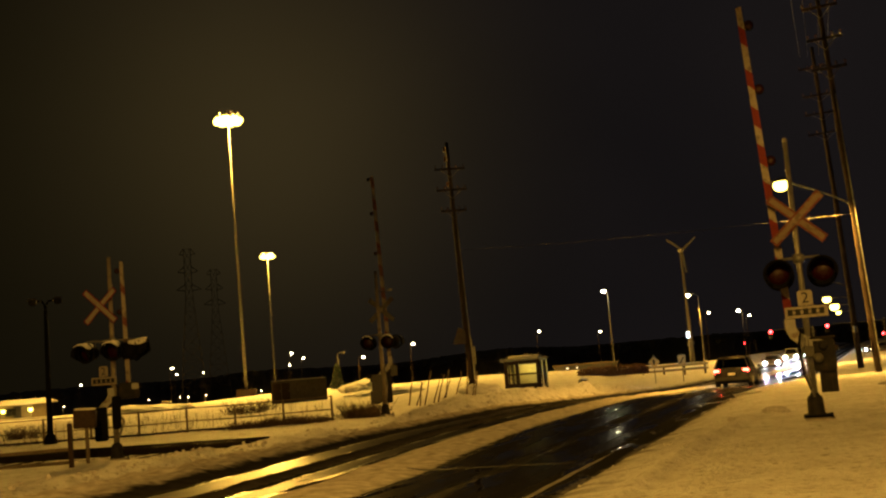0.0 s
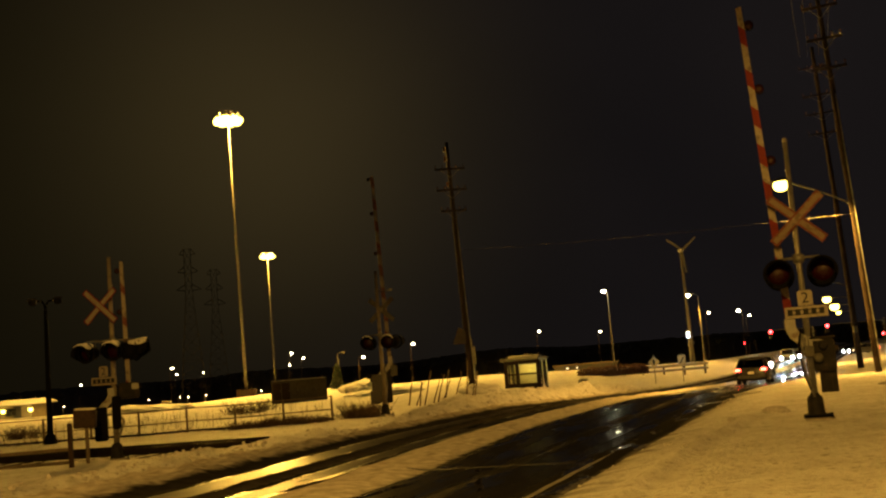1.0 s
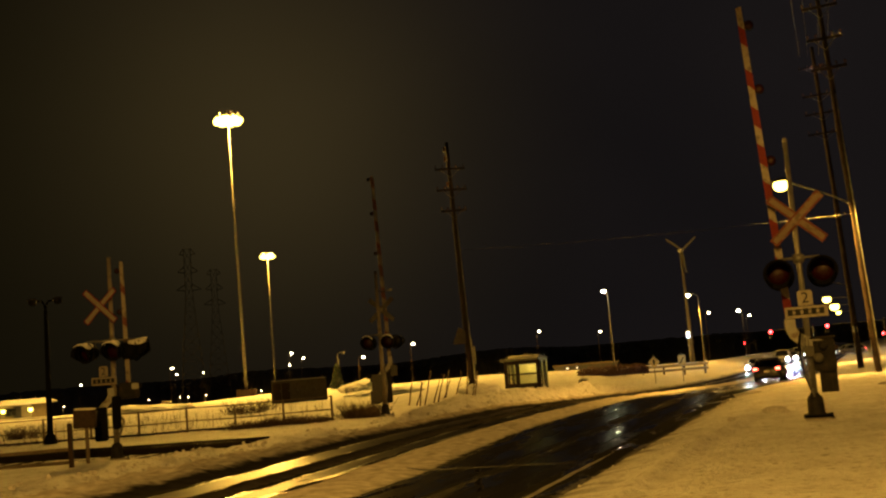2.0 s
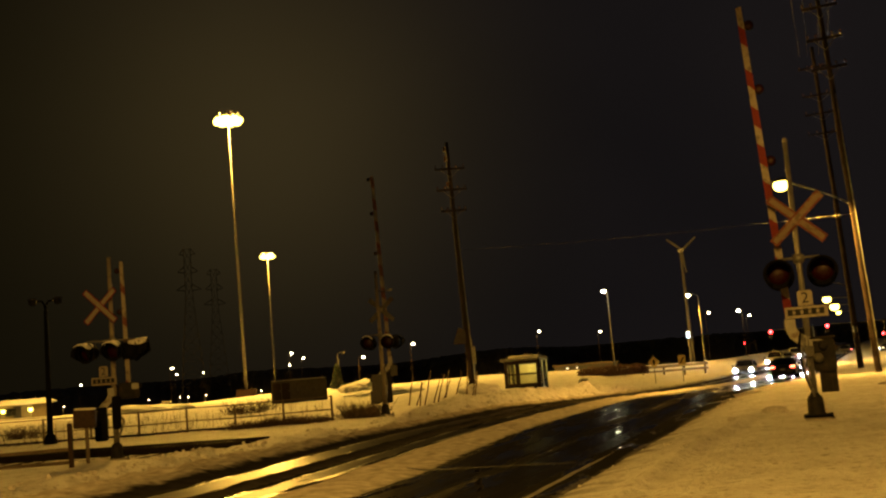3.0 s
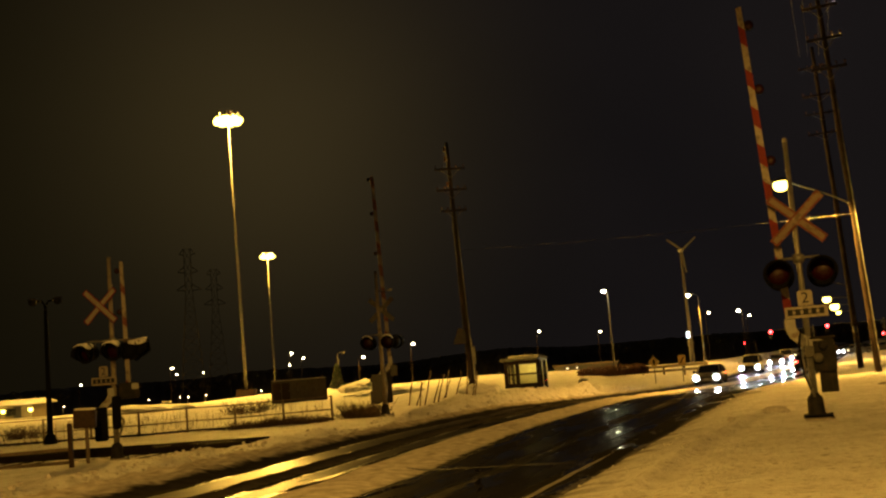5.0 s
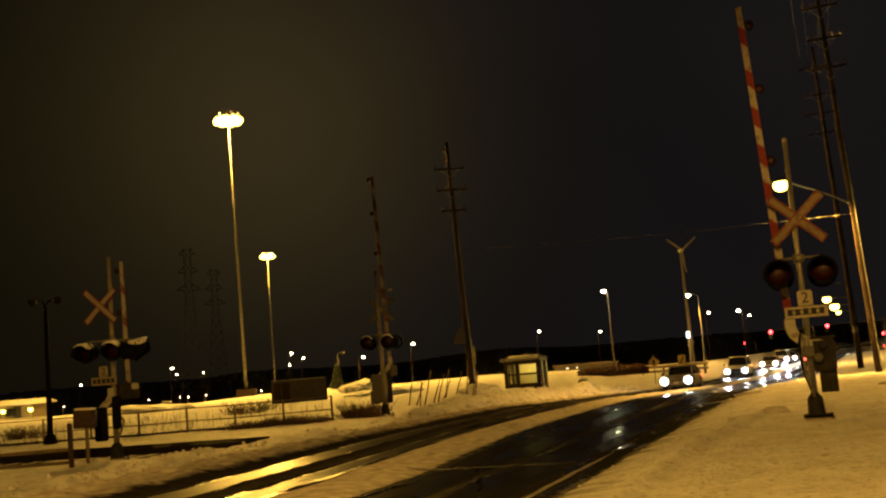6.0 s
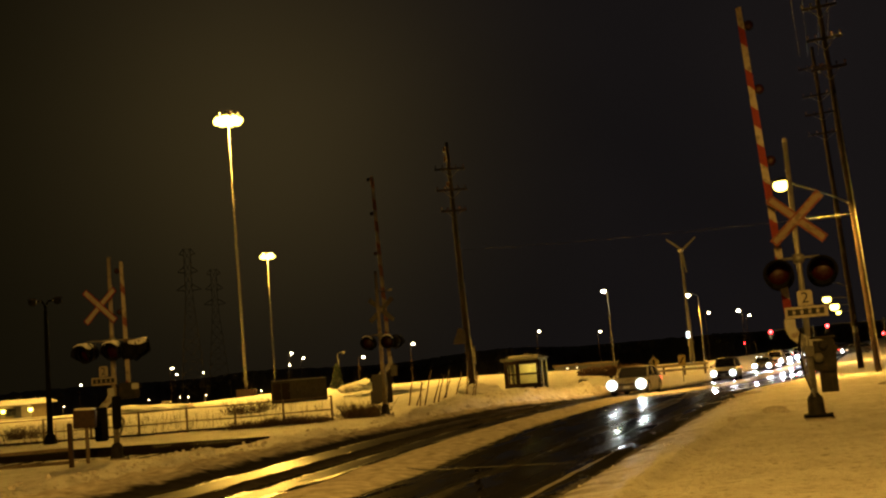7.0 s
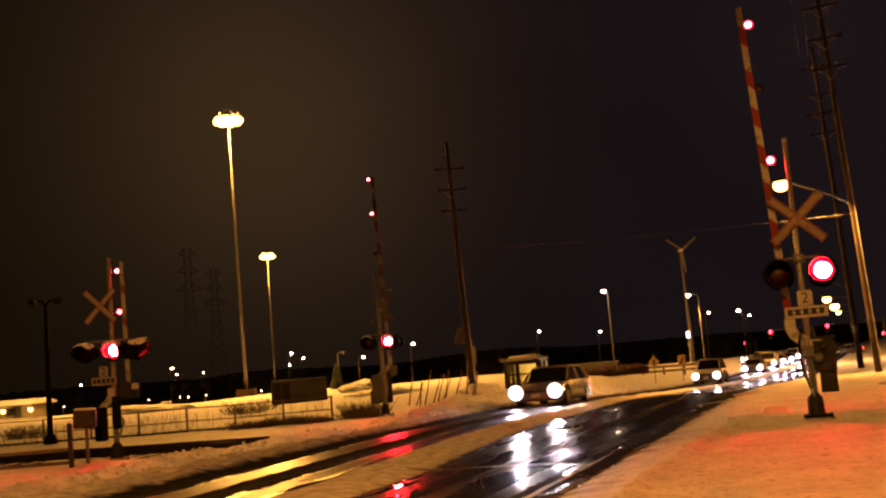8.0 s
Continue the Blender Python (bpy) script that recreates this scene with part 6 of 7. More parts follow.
# ---- buildings and the far distance ----
def low_house():
    x, y = -59.9, 140.0
    g = ground_z(x, y)
    t = thing("low_house", pose(x, y, g, 0, 0, 3), "low pale building with a thick snow-covered roof", "building")
    w, d, h = 14.0, 8.0, 2.1
    bm = bmesh.new()
    box(bm, (w, d, h), (-2.0, d / 2, h / 2))
    part("wall", bm, HOUSE_WALL, t)
    for i in range(5):
        bm = bmesh.new()
        box(bm, (1.5, 0.12, 1.0), (-8.0 + i * 2.6, -0.03, 1.25), 0.02)
        win = part("window", bm, TRIM_BLACK, t, "dark window")
        bm = bmesh.new()
        box(bm, (1.3, 0.04, 0.8), (-8.0 + i * 2.6, -0.1, 1.25))
        part("pane", bm, CAR_GLASS, win)
    bm = bmesh.new()
    box(bm, (1.0, 0.1, 1.95), (3.2, -0.04, 0.98), 0.02)
    part("door", bm, TRIM_BLACK, t, "dark door")
    bm = bmesh.new()
    prof = [(-0.8, 0.0), (d + 0.8, 0.0), (d + 0.8, 0.25), (d / 2, 0.75), (-0.8, 0.3)]
    a = [bm.verts.new((-w / 2 - 2.8, yy, h + zz)) for yy, zz in prof]
    b = [bm.verts.new((w / 2 - 1.2, yy, h + zz)) for yy, zz in prof]
    bm.faces.new(a), bm.faces.new(b)
    for i in range(5):
        bm.faces.new((a[i], a[(i + 1) % 5], b[(i + 1) % 5], b[i]))
    bmesh.ops.bevel(bm, geom=list(bm.edges), offset=0.12, segments=2, affect="EDGES")
    part("roof", bm, ROOF_SNOW, t, "roof under thick snow", True)
    for xx in (5.0, 1.5):
        bm = bmesh.new()
        lathe(bm, [(0.22, 0.15), (0.28, 0.0), (0.22, -0.2), (0.05, -0.26)], Matrix.Translation((xx, -0.35, 0.75 - g)), 12)
        part("wall_lamp", bm, SODIUM_LAMP, t, "lit wall lamp")


low_house()
point_lamp("wall_lamp_glow", (-54.9, 138.4, 0.75), 60, (1.0, 0.68, 0.2), 0.15)


def parked_block(x, y, w, h, label, name, cat, material):
    t = thing(name, pose(x, y, ground_z(x, y), 0, 0, 4), label, cat)
    bm = bmesh.new()
    box(bm, (w, 1.4, h), (0, 0, h / 2), 0.1)
    part("body", bm, material, t)
    bm = bmesh.new()
    box(bm, (w * 0.96, 1.3, 0.16), (0, 0, h + 0.06), 0.07)
    part("snow_cap", bm, ROOF_SNOW, t)


parked_block(-25.3, 95.0, 0.85, 0.55, "dark storage box with snow on its lid", "storage_box", "storage box", CABINET_GREEN)


def lattice_tower(x, y, h, seed):
    t = thing("lattice_tower", pose(x, y, -1.0, 0, 0, 12), "distant steel lattice transmission tower", "transmission tower", "lattice towers")
    def leg(k, s):
        half = (2.6 * (1 - k / 0.7) + 0.9) if k < 0.7 else 0.9
        return Vector((s[0] * half, s[1] * half, h * k))
    corners = ((-1, -1), (1, -1), (1, 1), (-1, 1))
    bm = bmesh.new()
    levels = [i / 12 for i in range(13)]
    for a, b in zip(levels, levels[1:]):
        for i in range(4):
            c, d = corners[i], corners[(i + 1) % 4]
            rod(bm, leg(a, c), leg(b, c), 0.07, n=4, caps=False)
            rod(bm, leg(a, c), leg(b, d), 0.028, n=4, caps=False)
            rod(bm, leg(a, d), leg(b, c), 0.028, n=4, caps=False)
            rod(bm, leg(b, c), leg(b, d), 0.028, n=4, caps=False)
    part("tower_body", bm, DARK_METAL, t)
    for k, reach in ((0.72, 3.4), (0.84, 2.8), (0.96, 2.2)):
        bm = bmesh.new()
        for s in (-1, 1):
            for y0 in (-0.9, 0.9):
                rod(bm, (s * 0.9, y0, h * k), (s * reach, 0, h * k + 0.3), 0.07, n=4, caps=False)
                rod(bm, (s * 0.9, y0, h * k + 1.8), (s * reach, 0, h * k + 0.3), 0.07, n=4, caps=False)
        part("tower_arm", bm, DARK_METAL, t)


lattice_tower(-72.0, 300.0, 42.0, 1)
lattice_tower(-73.5, 340.0, 40.0, 2)


def far_woods():
    """A belt of dark trees along the horizon, in uneven clumps."""
    rng = random.Random(77)
    bm = bmesh.new()
    def clump(x, y, h, base=-2.5):
        for k in range(5):
            r = min(h, 7.0) * rng.uniform(0.16, 0.27)
            made = bmesh.ops.create_icosphere(bm, subdivisions=1, radius=r, matrix=pose(x + rng.uniform(-4, 4), y + rng.uniform(-3, 3), base + (h - base - 2.5 - r) * rng.uniform(0.15, 1.0), rng.uniform(0, 90), rng.uniform(0, 90)))["verts"]
            for v in made:
                v.co += Vector((rng.uniform(-1, 1), rng.uniform(-1, 1), rng.uniform(-1, 1))) * r * 0.22
    def top(x):
        return 7.6 + 1.5 * noise.noise((x * 0.012, 0, 0)) + 1.0 * step01(-200, 60, x)
    cols = 900
    rows = []
    for i in range(cols + 1):
        x = -380 + 760 * i / cols
        y = 560 + 60 * math.sin(i * 0.05)
        ragged = 0.5 * noise.noise((x * 0.35, 3, 0)) + 0.35 * noise.noise((x * 1.1, 7, 0))
        h = top(x) + ragged
        rows.append([bm.verts.new((x, y - 9 + 2 * noise.noise((x * 0.3, 9, 0)), -10.0)), bm.verts.new((x, y - 5 + 3 * noise.noise((x * 0.4, 5, 0)), h * 0.45)), bm.verts.new((x, y, h)), bm.verts.new((x, y + 12, h * 0.6)), bm.verts.new((x, y + 14, -10.0))])
    for p, q in zip(rows, rows[1:]):
        for j in range(4):
            bm.faces.new((p[j], q[j], q[j + 1], p[j + 1]))
    for i in range(240):
        x = rng.uniform(-330, 330)
        clump(x, 556 + 60 * math.sin((x + 380) / 760 * cols * 0.05), top(x) + 2.6 + rng.uniform(-0.4, 0.5), 3.0)
    ob = part("far_woods", bm, WOODS, None, "")
    tagged(ob, "dark belt of trees along the horizon", "woods", kind="stuff")


far_woods()


def dry_grass():
    rng = random.Random(41)
    bm = bmesh.new()
    for i in range(620):
        x, y = rng.uniform(-20, -4.2), rng.uniform(40.2, 58)
        if noise.noise((x * 0.5, y * 0.3, 0)) < -0.05:
            continue
        z = ground_z(x, y)
        h = rng.uniform(0.15, 0.55)
        rod(bm, (x, y, z - 0.02), (x + rng.uniform(-0.1, 0.1), y + rng.uniform(-0.1, 0.1), z + h), 0.009, 0.004, 3, False)
    for i in range(420):
        x = -20 + 15.6 * rng.random()
        y = 39.1 + 0.035 * (-4.45 - x) + rng.uniform(-0.12, 0.12)
        z = ground_z(x, y)
        rod(bm, (x, y, z - 0.02), (x + rng.uniform(-0.2, 0.2), y + rng.uniform(-0.1, 0.1), z + rng.uniform(0.05, 0.22)), 0.012, 0.005, 3, False)
    tagged(part("dry_grass", bm, TWIG, None), "sparse dry grass stalks in the snow field", "grass", kind="stuff")


dry_grass()


def snow_clods():
    rng = random.Random(43)
    bm = bmesh.new()
    for i in range(1500):
        y = 13 + 60 * rng.random() ** 1.5
        side = rng.random()
        u = (ROAD_WIDTH + 0.25 + 1.7 * rng.random() ** 1.4) if side < 0.9 else (-0.30 - 1.1 * rng.random() ** 2)
        x = edge_x(y) - 1.07 * u
        r = (0.010 + 0.035 * rng.random() ** 3) * (0.6 if side >= 0.9 else 1.4)
        made = bmesh.ops.create_icosphere(bm, subdivisions=1, radius=r, matrix=pose(x, y, ground_z(x, y) + r * 0.3, rng.uniform(0, 90), rng.uniform(0, 90)))["verts"]
        for v in made:
            v.co += Vector((rng.uniform(-1, 1), rng.uniform(-1, 1), rng.uniform(-1, 1))) * r * 0.3
    tagged(part("snow_clods", bm, CLOD, None), "ploughed clods of gritty snow along the road", "snow", kind="stuff")


snow_clods()


def stop_line():
    bm = bmesh.new()
    k = 24
    rows = []
    for i in range(k + 1):
        u = 0.35 + 2.6 * i / k
        y0 = 15.9 + 0.30 * (u - 0.35)
        rows.append([bm.verts.new((edge_x(y) - 1.07 * u, y, road_z(edge_x(y) - 1.07 * u, y) + 0.004)) for y in (y0, y0 + 0.09, y0 + 0.18)])
    for a, b in zip(rows, rows[1:]):
        for j in range(2):
            bm.faces.new((a[j], a[j + 1], b[j + 1], b[j]))
    tagged(part("stop_line", bm, WORN_PAINT, None, "", True), "worn pale stop line on the wet asphalt", "road marking", kind="structure")


stop_line()


def edge_line():
    bm = bmesh.new()
    rows = []
    for i in range(70):
        y = 8.5 + 8.6 * i / 69
        w = 0.036 * (1 - step01(15.2, 17.1, y)) + 0.006
        wob = 0.012 * lumps(3.0, y, 1.7, 4.0)
        rows.append([bm.verts.new((edge_x(y) - 1.07 * u, y, road_z(edge_x(y) - 1.07 * u, y) + 0.004)) for u in (0.04 + wob - w, 0.04 + wob, 0.04 + wob + w)])
    for a, b in zip(rows, rows[1:]):
        for j in range(2):
            bm.faces.new((a[j], a[j + 1], b[j + 1], b[j]))
    tagged(part("edge_line", bm, EDGE_PAINT, None, "", True), "salt-stained white edge line along the wet asphalt", "road marking", kind="structure")


edge_line()


# ---- vehicles ----
def loft(bm, rings):
    loops = [[bm.verts.new(p) for p in ring] for ring in rings]
    k = len(loops[0])
    for a, b in zip(loops, loops[1:]):
        for i in range(k):
            bm.faces.new((a[i], a[(i + 1) % k], b[(i + 1) % k], b[i]))
    bm.faces.new(loops[0]), bm.faces.new(loops[-1])


def car(kind, paint, label, head=HEAD_LIT, tail=TAIL_LIT):
    """A car with its front towards +y, standing on z = 0."""
    suv = kind == "suv"
    length, half, belt, roof_h, wheel_r = (4.7, 0.93, 1.08, 1.74, 0.37) if suv else (4.25, 0.86, 0.93, 1.46, 0.31)
    if kind == "hatch":
        belt, roof_h = 0.88, 1.40
    if kind == "sedan":
        length, half, belt, roof_h, wheel_r = 4.5, 0.90, 0.86, 1.35, 0.31
    clear = 0.26 if suv else 0.16
    t = thing("car", Matrix(), label, "car", "cars on the road")
    # the lower body: (share of length from the rear, width share, top)
    spine = ((0.0, 0.84, belt - 0.10), (0.02, 0.93, belt - 0.03), (0.10, 0.98, belt), (0.32, 1.0, belt), (0.60, 1.0, belt - 0.01), (0.70, 0.99, belt - 0.05), (0.86, 0.96, belt - 0.15), (0.96, 0.90, belt - 0.25), (1.0, 0.78, belt - 0.36))
    rings = []
    for s, w, top in spine:
        y, hw = (s - 0.5) * length, half * w
        low = clear + (0.10 if s in (0.0, 1.0) else 0.0)
        rings.append([(-hw * 0.9, y, low), (hw * 0.9, y, low), (hw * 0.99, y, low + 0.12), (hw, y, (low + top) / 2), (hw * 0.97, y, top - 0.06), (hw * 0.88, y, top), (0, y, top + 0.025), (-hw * 0.88, y, top), (-hw * 0.97, y, top - 0.06), (-hw, y, (low + top) / 2), (-hw * 0.99, y, low + 0.12)])
    bm = bmesh.new()
    loft(bm, rings)
    part("body", bm, paint, t, "", True)
    # the glazed cabin and its roof
    cab = ((0.03, belt - 0.02, 0.80, 0.62), (0.10, roof_h - 0.10, 0.80, 0.64), (0.20, roof_h - 0.02, 0.82, 0.66), (0.40, roof_h, 0.82, 0.67), (0.56, roof_h - 0.04, 0.81, 0.65), (0.73, belt - 0.02, 0.78, 0.60))
    rings, tops = [], []
    for s, top, wb, wt in cab:
        y, b, tp = (s - 0.5) * length, half * (wb + 0.08), half * (wt + 0.08)
        low = belt - 0.04
        rings.append([(-b, y, low), (b, y, low), (tp, y, max(top - 0.03, low + 0.005)), (0, y, max(top, low + 0.01)), (-tp, y, max(top - 0.03, low + 0.005))])
        tops.append([(-tp, y, top - 0.035), (tp, y, top - 0.035), (tp * 0.95, y, top + 0.015), (0, y, top + 0.03), (-tp * 0.95, y, top + 0.015)])
    bm = bmesh.new()
    loft(bm, rings)
    part("glazed_cabin", bm, TINTED_GLASS if kind == "hatch" else CAR_GLASS, t, "dark car glazing")
    bm = bmesh.new()
    loft(bm, tops[1:5])
    part("roof", bm, paint, t, "", True)
    for s in (-1, 1):
        for i in ((0, 1), (4, 5)):
            a, b = rings[i[0]], rings[i[1]]
            j = 2 if s > 0 else 4
            bm = bmesh.new()
            lo, hi = (a, b) if i[0] == 0 else (b, a)
            rod(bm, Vector(lo[1 if s > 0 else 0]) + Vector((0, 0, 0.03)), Vector(hi[j]), 0.045, 0.035, 6)
            part("pillar", bm, paint, t)
        bm = bmesh.new()
        y = (0.40 - 0.5) * length
        rod(bm, (s * half * 0.91, y, belt), (s * half * 0.755, y, roof_h - 0.03), 0.035, n=6)
        part("pillar", bm, paint, t)
        bm = bmesh.new()
        box(bm, (0.17, 0.10, 0.13), (s * (half + 0.11), 0.19 * length, belt + 0.04), 0.03)
        part("mirror", bm, TRIM_BLACK, t, "door mirror")
    wheels = []
    for y in (-0.30 * length, 0.315 * length):
        for s in (-1, 1):
            bm = bmesh.new()
            turn = Matrix.Rotation(radians(90), 4, "Y")
            lathe(bm, [(wheel_r * 0.64, -0.10), (wheel_r * 0.92, -0.11), (wheel_r, -0.085), (wheel_r, 0.085), (wheel_r * 0.92, 0.11), (wheel_r * 0.64, 0.10)], turn, 20)
            tyre = part("wheel", bm, TYRE, t, "road wheel")
            tyre.location = (s * (half - 0.11), y, wheel_r)
            bm = bmesh.new()
            lathe(bm, [(wheel_r * 0.63, -0.112), (wheel_r * 0.55, -0.09), (wheel_r * 0.15, -0.10), (0.02, -0.10)], Matrix.Rotation(radians(-90 * s), 4, "Y"), 16)
            for k in range(5):
                a = 2 * math.pi * k / 5
                box(bm, (0.03, 0.05, wheel_r * 0.5), (s * 0.11, 0, 0), 0.005, Matrix.Rotation(a, 4, "X") @ Matrix.Translation((0, 0, wheel_r * 0.33)))
            part("rim", bm, RIM, tyre, "metal wheel rim")
            wheels.append(tyre)
            bm = bmesh.new()
            r = wheel_r + 0.06
            pipe(bm, [(s * (half - 0.02), y + r * math.cos(a), wheel_r + r * math.sin(a)) for a in (math.pi * i / 10 for i in range(11))], 0.03, 6)
            part("wheel_arch", bm, TRIM_BLACK, t, "black wheel arch trim")
    front, rear = 0.5 * length, -0.5 * length
    for s in (-1, 1):
        bm = bmesh.new()
        # a deep tube narrows the beam; the wide glowing ring and rim imitate glare
        turn = Matrix.Translation((s * half * 0.76, front + 0.06, belt - (0.47 if suv else 0.36))) @ pose(0, 0, 0, -3, 0, 12) @ Matrix.Rotation(radians(-90), 4, "X")
        lathe(bm, [(0.12, -0.16), (0.22, -0.12), (0.265, 0.0), (0.265, 0.11), (0.25, 0.12), (0.10, 0.12), (0.092, 0.11), (0.092, -0.09)], turn, 18)
        lamp = part("headlight", bm, TRIM_BLACK, t, "dark headlight housing", True)
        bm = bmesh.new()
        lathe(bm, [(0.205, 0.131), (0.19, 0.135), (0.105, 0.125)], turn, 18)
        for f in [f for f in bm.faces if len(f.verts) > 4]:
            bm.faces.remove(f)
        part("lamp_ring", bm, GLARE_RING, lamp, "glowing white ring that imitates glare")
        bm = bmesh.new()
        lathe(bm, [(0.255, 0.122), (0.23, 0.127), (0.206, 0.131)], turn, 18)
        for f in [f for f in bm.faces if len(f.verts) > 4]:
            bm.faces.remove(f)
        part("glare_rim", bm, GLARE_RIM, lamp, "weakly glowing rim that imitates glare")
        bm = bmesh.new()
        lathe(bm, [(0.09, -0.085), (0.06, -0.08), (0.01, -0.078)], turn, 16)
        part("projector_lens", bm, head, lamp, "bright projector lens")
        bm = bmesh.new()
        lathe(bm, [(0.07, -0.04), (0.07, 0.0), (0.02, 0.02)], Matrix.Translation((s * half * 0.66, front - 0.03, clear + 0.2)) @ Matrix.Rotation(radians(-90), 4, "X"), 12)
        part("fog_light", bm, TRIM_BLACK, t, "unlit fog light")
        bm = bmesh.new()
        box(bm, (0.30, 0.10, 0.15), (s * half * 0.76, rear + 0.03, belt - 0.14), 0.03)
        part("taillight", bm, tail, t, "lit red taillight")
        bm = bmesh.new()
        box(bm, (0.05, 0.14, 0.06), (s * half * 0.93, front - 0.45, belt - 0.34), 0.015)
        part("side_marker", bm, MARKER_LIT, t, "lit amber side marker")
    bm = bmesh.new()
    box(bm, (half * 0.95, 0.05, 0.20), (0, front - 0.01, belt - 0.42), 0.02)
    part("grille", bm, TRIM_BLACK, t, "black grille")
    for y in (front + 0.01, rear - 0.01):
        bm = bmesh.new()
        box(bm, (half * 1.72, 0.14, 0.20), (0, y, clear + 0.20), 0.05)
        part("bumper", bm, TRIM_BLACK if y < 0 or suv else paint, t, "bumper")
    bm = bmesh.new()
    box(bm, (0.32, 0.012, 0.12), (0, rear - 0.03, belt - 0.30), 0.004)
    part("rear_plate", bm, WHITE_SHEET, t, "plain pale plate")
    bm = bmesh.new()
    box(bm, (0.32, 0.012, 0.12), (0, front + 0.085, clear + 0.20), 0.004)
    part("front_plate", bm, WHITE_SHEET, t, "plain pale plate")
    return t, wheels, wheel_r


def lane_pose(y, lane, away):
    """On the road at depth y, lane metres to the left of its right edge, heading away from or towards the camera."""
    def spot(yy):
        return Vector((edge_x(yy) - 1.07 * lane, yy, road_fall(yy) + 0.015))
    p, ahead = spot(y), (spot(y + 1) - spot(y - 1)).normalized()
    if not away:
        ahead = -ahead
    side = ahead.cross(Vector((0, 0, 1))).normalized()
    up = side.cross(ahead)
    return Matrix.Translation(p) @ Matrix((side, ahead, up)).transposed().to_4x4()


CARS = []


def drive(made, lane, away, stops, spin=True):
    CARS.append((made, lane, away, stops, spin))


# depths of the middle of each car, by seconds
hatch = car("hatch", CAR_DARK, "dark hatchback driving away with red taillights lit")
drive(hatch, 1.75, True, ((0, 52.0), (0.5, 55.6), (1.0, 59.8), (1.7, 65.0), (3.0, 79.5), (4.5, 96.0), (6.0, 116.0), (8.0, 146.0)))
lead = car("sedan", CAR_SILVER, "grey car approaching with bright white headlights lit")
drive(lead, 6.38, False, ((0, 123.0), (1.5, 111.0), (3.0, 97.0), (3.5, 91.7), (4.5, 81.5), (6.0, 65.0), (6.5, 59.0), (7.0, 52.5), (7.5, 45.8), (8.0, 38.7)))
follow = car("suv", CAR_WHITE, "pale sport utility vehicle approaching with white headlights lit", HIGH_BEAM)
drive(follow, 6.25, False, ((0, 150.0), (1.5, 140.0), (3.0, 125.0), (3.5, 118.0), (4.5, 106.0), (6.0, 91.2), (6.5, 87.0), (7.0, 83.6), (7.5, 79.6), (8.0, 75.3)))


def another(made, label):
    src, wheels, r = made
    c = copy_thing(src, Matrix())
    order = [o for o in c.children if o.name.startswith("wheel") and not o.name.startswith("wheel_arch")]
    tagged(c, label)
    return c, order, r


third = car("sedan", CAR_SILVER, "car in the queue with headlights lit", HIGH_BEAM)
drive(third, 6.25, False, ((0, 166.0), (3.0, 142.0), (4.5, 131.0), (6.0, 119.0), (6.5, 115.5), (8.0, 103.0)))
behind = ((follow, 16, 14), (third, 32, 26), (third, 47, 39), (follow, 62, 51), (third, 78, 64), (third, 94, 77))
for made, gap_first, gap_last in behind:
    drive(another(made, "distant car in the queue with headlights lit"), 6.25, False, ((0, 166.0 + gap_first), (3.0, 142.0 + gap_first * 0.97), (6.0, 119.0 + (gap_first + gap_last) / 2), (8.0, 103.0 + gap_last)))


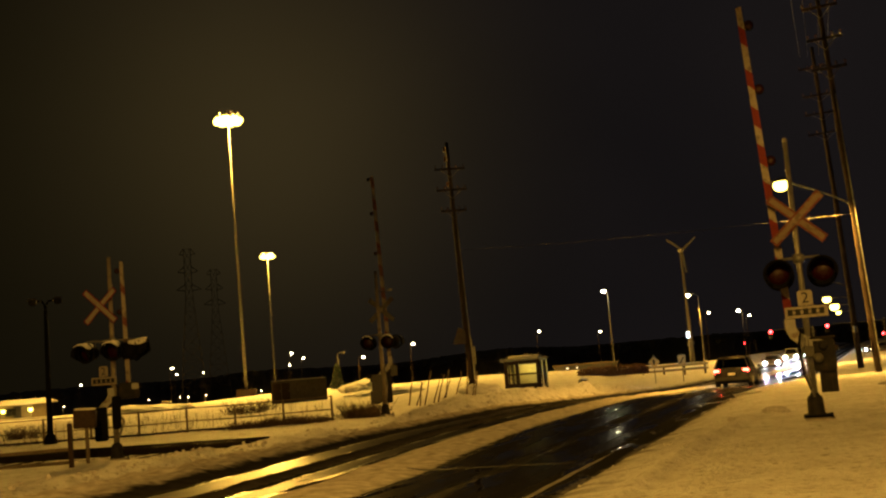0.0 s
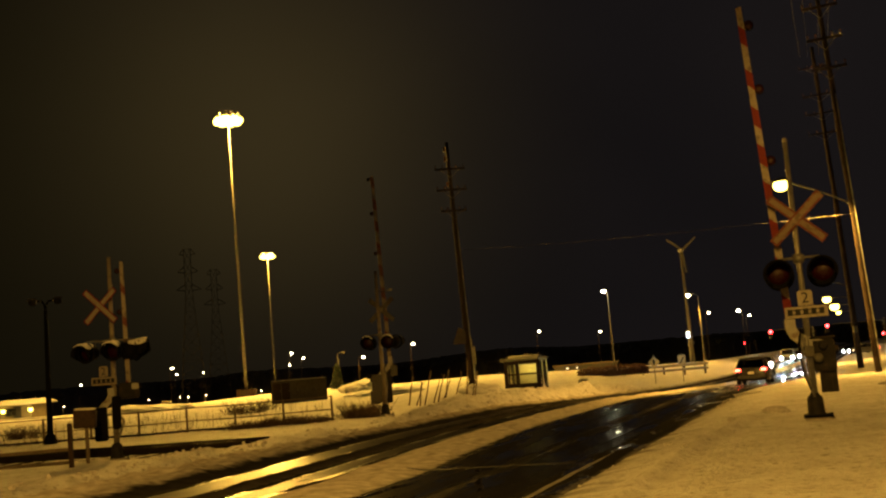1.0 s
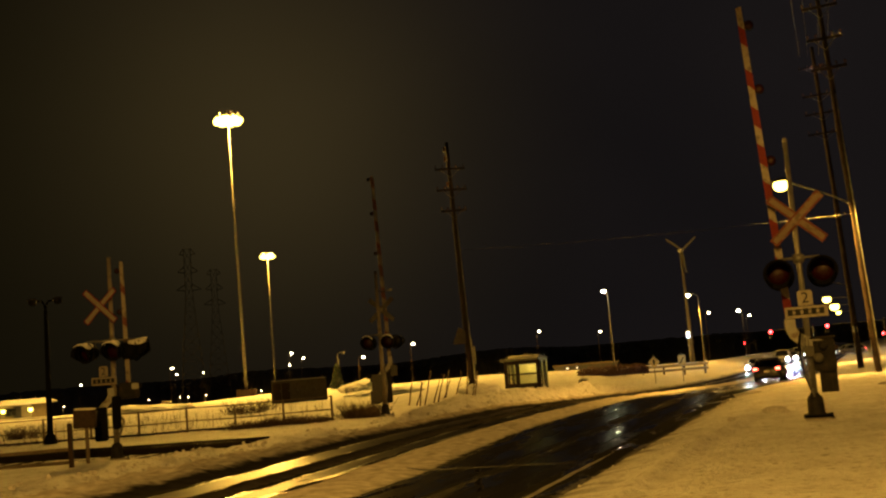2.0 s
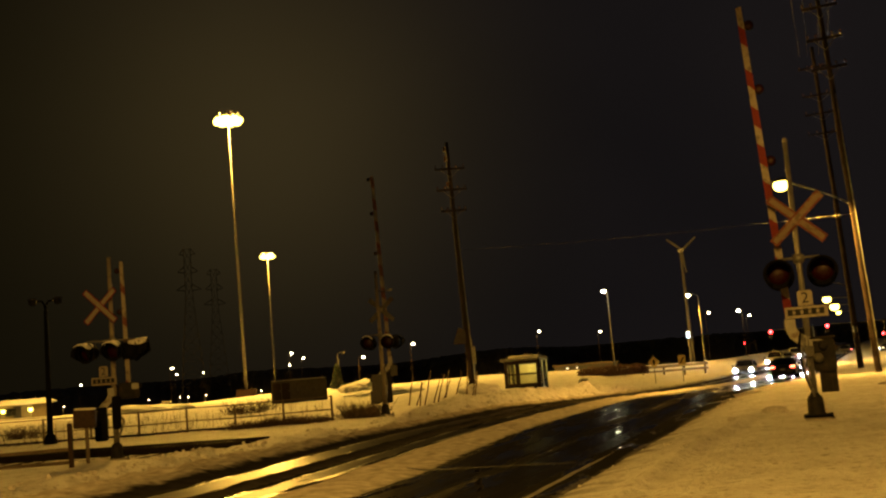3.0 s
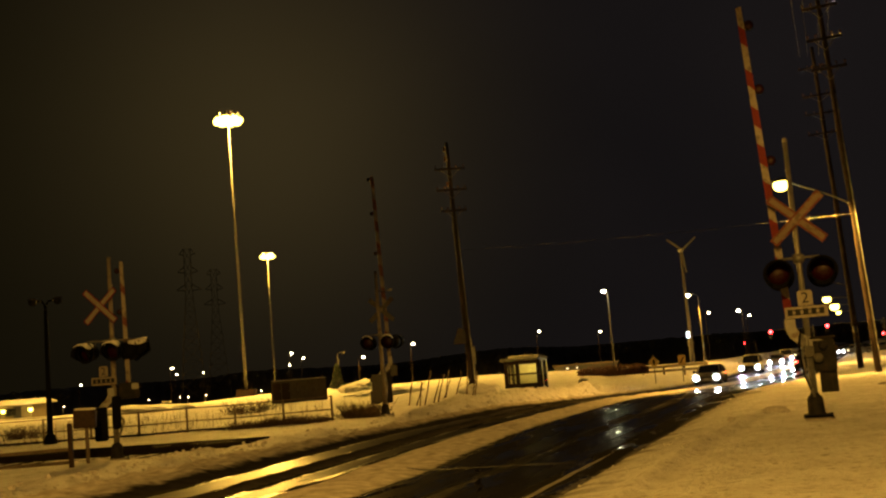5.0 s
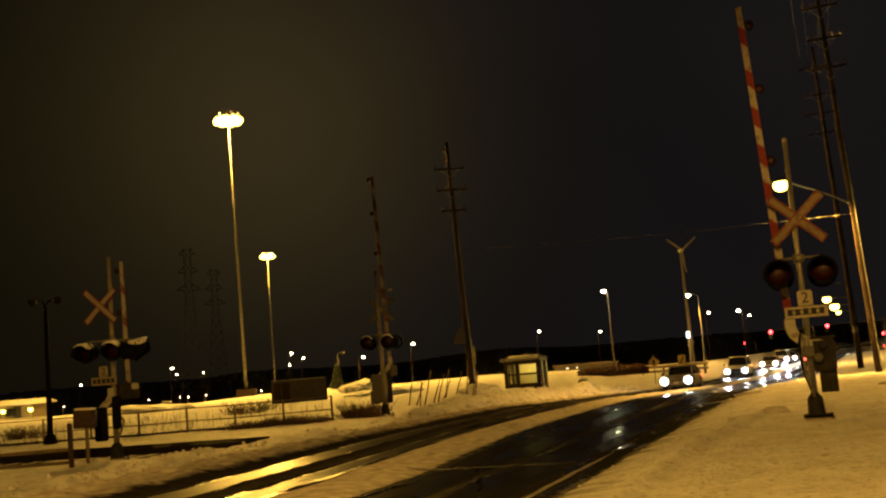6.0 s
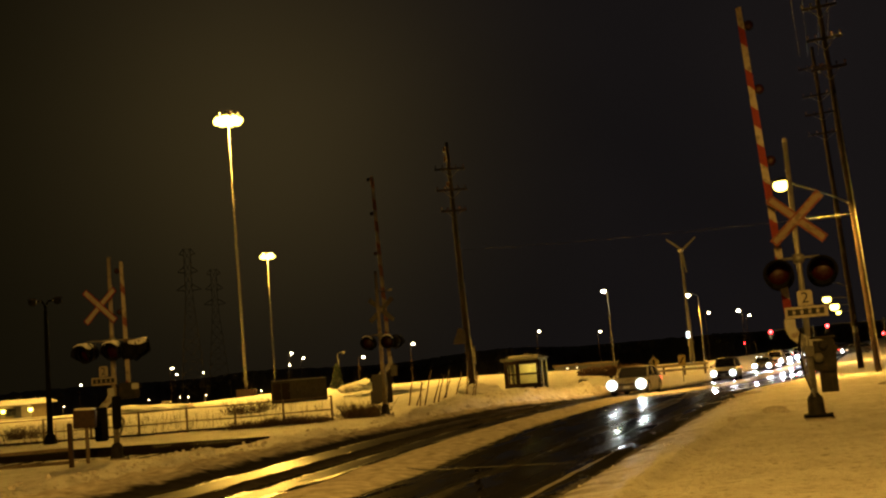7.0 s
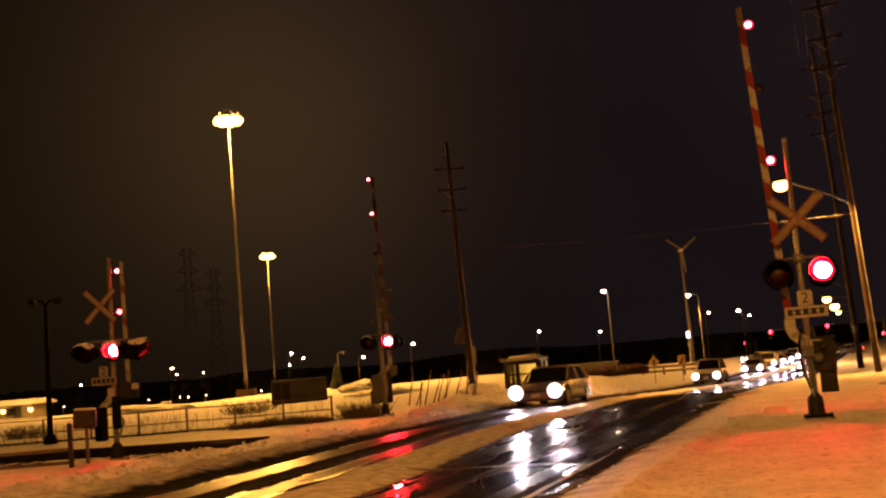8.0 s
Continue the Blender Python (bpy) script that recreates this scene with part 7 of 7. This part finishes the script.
# cars on the far side street: seconds and where their headlights are
SIDE_STREET = []
for label, depth, stops in (("pale car crossing on the far side street", 150.0, ((0, 57.0), (1.0, 54.6), (1.5, 53.7), (8.0, 40.5))),
                            ("grey car crossing later on the far side street", 153.0, ((0, 67.0), (3.5, 58.7), (4.0, 57.4), (4.5, 56.2), (8.0, 47.5))),
                            ("last pale car on the far side street", 156.0, ((0, 69.5), (6.0, 57.6), (6.5, 56.5), (7.0, 55.9), (8.0, 54.6)))):
    SIDE_STREET.append((another(lead, label), depth, stops))


def glide(stops, t):
    """A smooth curve through (seconds, value) stops."""
    k = len(stops)
    def slope(i):
        if i == 0:
            return (stops[1][1] - stops[0][1]) / (stops[1][0] - stops[0][0])
        if i == k - 1:
            return (stops[-1][1] - stops[-2][1]) / (stops[-1][0] - stops[-2][0])
        return (stops[i + 1][1] - stops[i - 1][1]) / (stops[i + 1][0] - stops[i - 1][0])
    for i in range(k - 1):
        (t0, v0), (t1, v1) = stops[i], stops[i + 1]
        if t <= t1 or i == k - 2:
            h = t1 - t0
            s = (t - t0) / h
            return (2 * s**3 - 3 * s**2 + 1) * v0 + (s**3 - 2 * s**2 + s) * h * slope(i) + (-2 * s**3 + 3 * s**2) * v1 + (s**3 - s**2) * h * slope(i + 1)


# ---- what moves ----
def motions():
    for (body, wheels, radius), lane, away, stops, spin in CARS:
        times = [i / 10 for i in range(81)]
        walk(body, [(t, lane_pose(glide(stops, t), lane, away)) for t in times])
        start = glide(stops, 0)
        for w in wheels:
            at = w.location.copy()
            rows = []
            for i in range(241):
                t = i / 30
                turned = abs(glide(stops, t) - start) * 1.073 / radius
                rows.append((t, Matrix.Translation(at) @ Matrix.Rotation(-turned, 4, "X")))
            walk(w, rows)
    z = ground_z(58.0, 150.0)
    for (body, wheels, radius), depth, stops in SIDE_STREET:
        walk(body, [(i / 2, pose(glide(stops, i / 2) + 2.2, depth, z, 0, 0, 100)) for i in range(17)])
    for lens, spans, at in BEACONS:
        rows = [(0.0, 0.0)]
        for on, off in spans:
            rows += [(on + i / 30, 60.0 * i) for i in range(4)]
            if off < 8.0:
                rows += [(off + i / 30, 180.0 + 60.0 * i) for i in range(4)]
        if rows[-1][0] < 8.0:
            rows.append((8.0, rows[-1][1]))
        walk(lens, [(t, Matrix.Translation(at) @ Matrix.Rotation(radians(a), 4, "Z")) for t, a in rows])


motions()
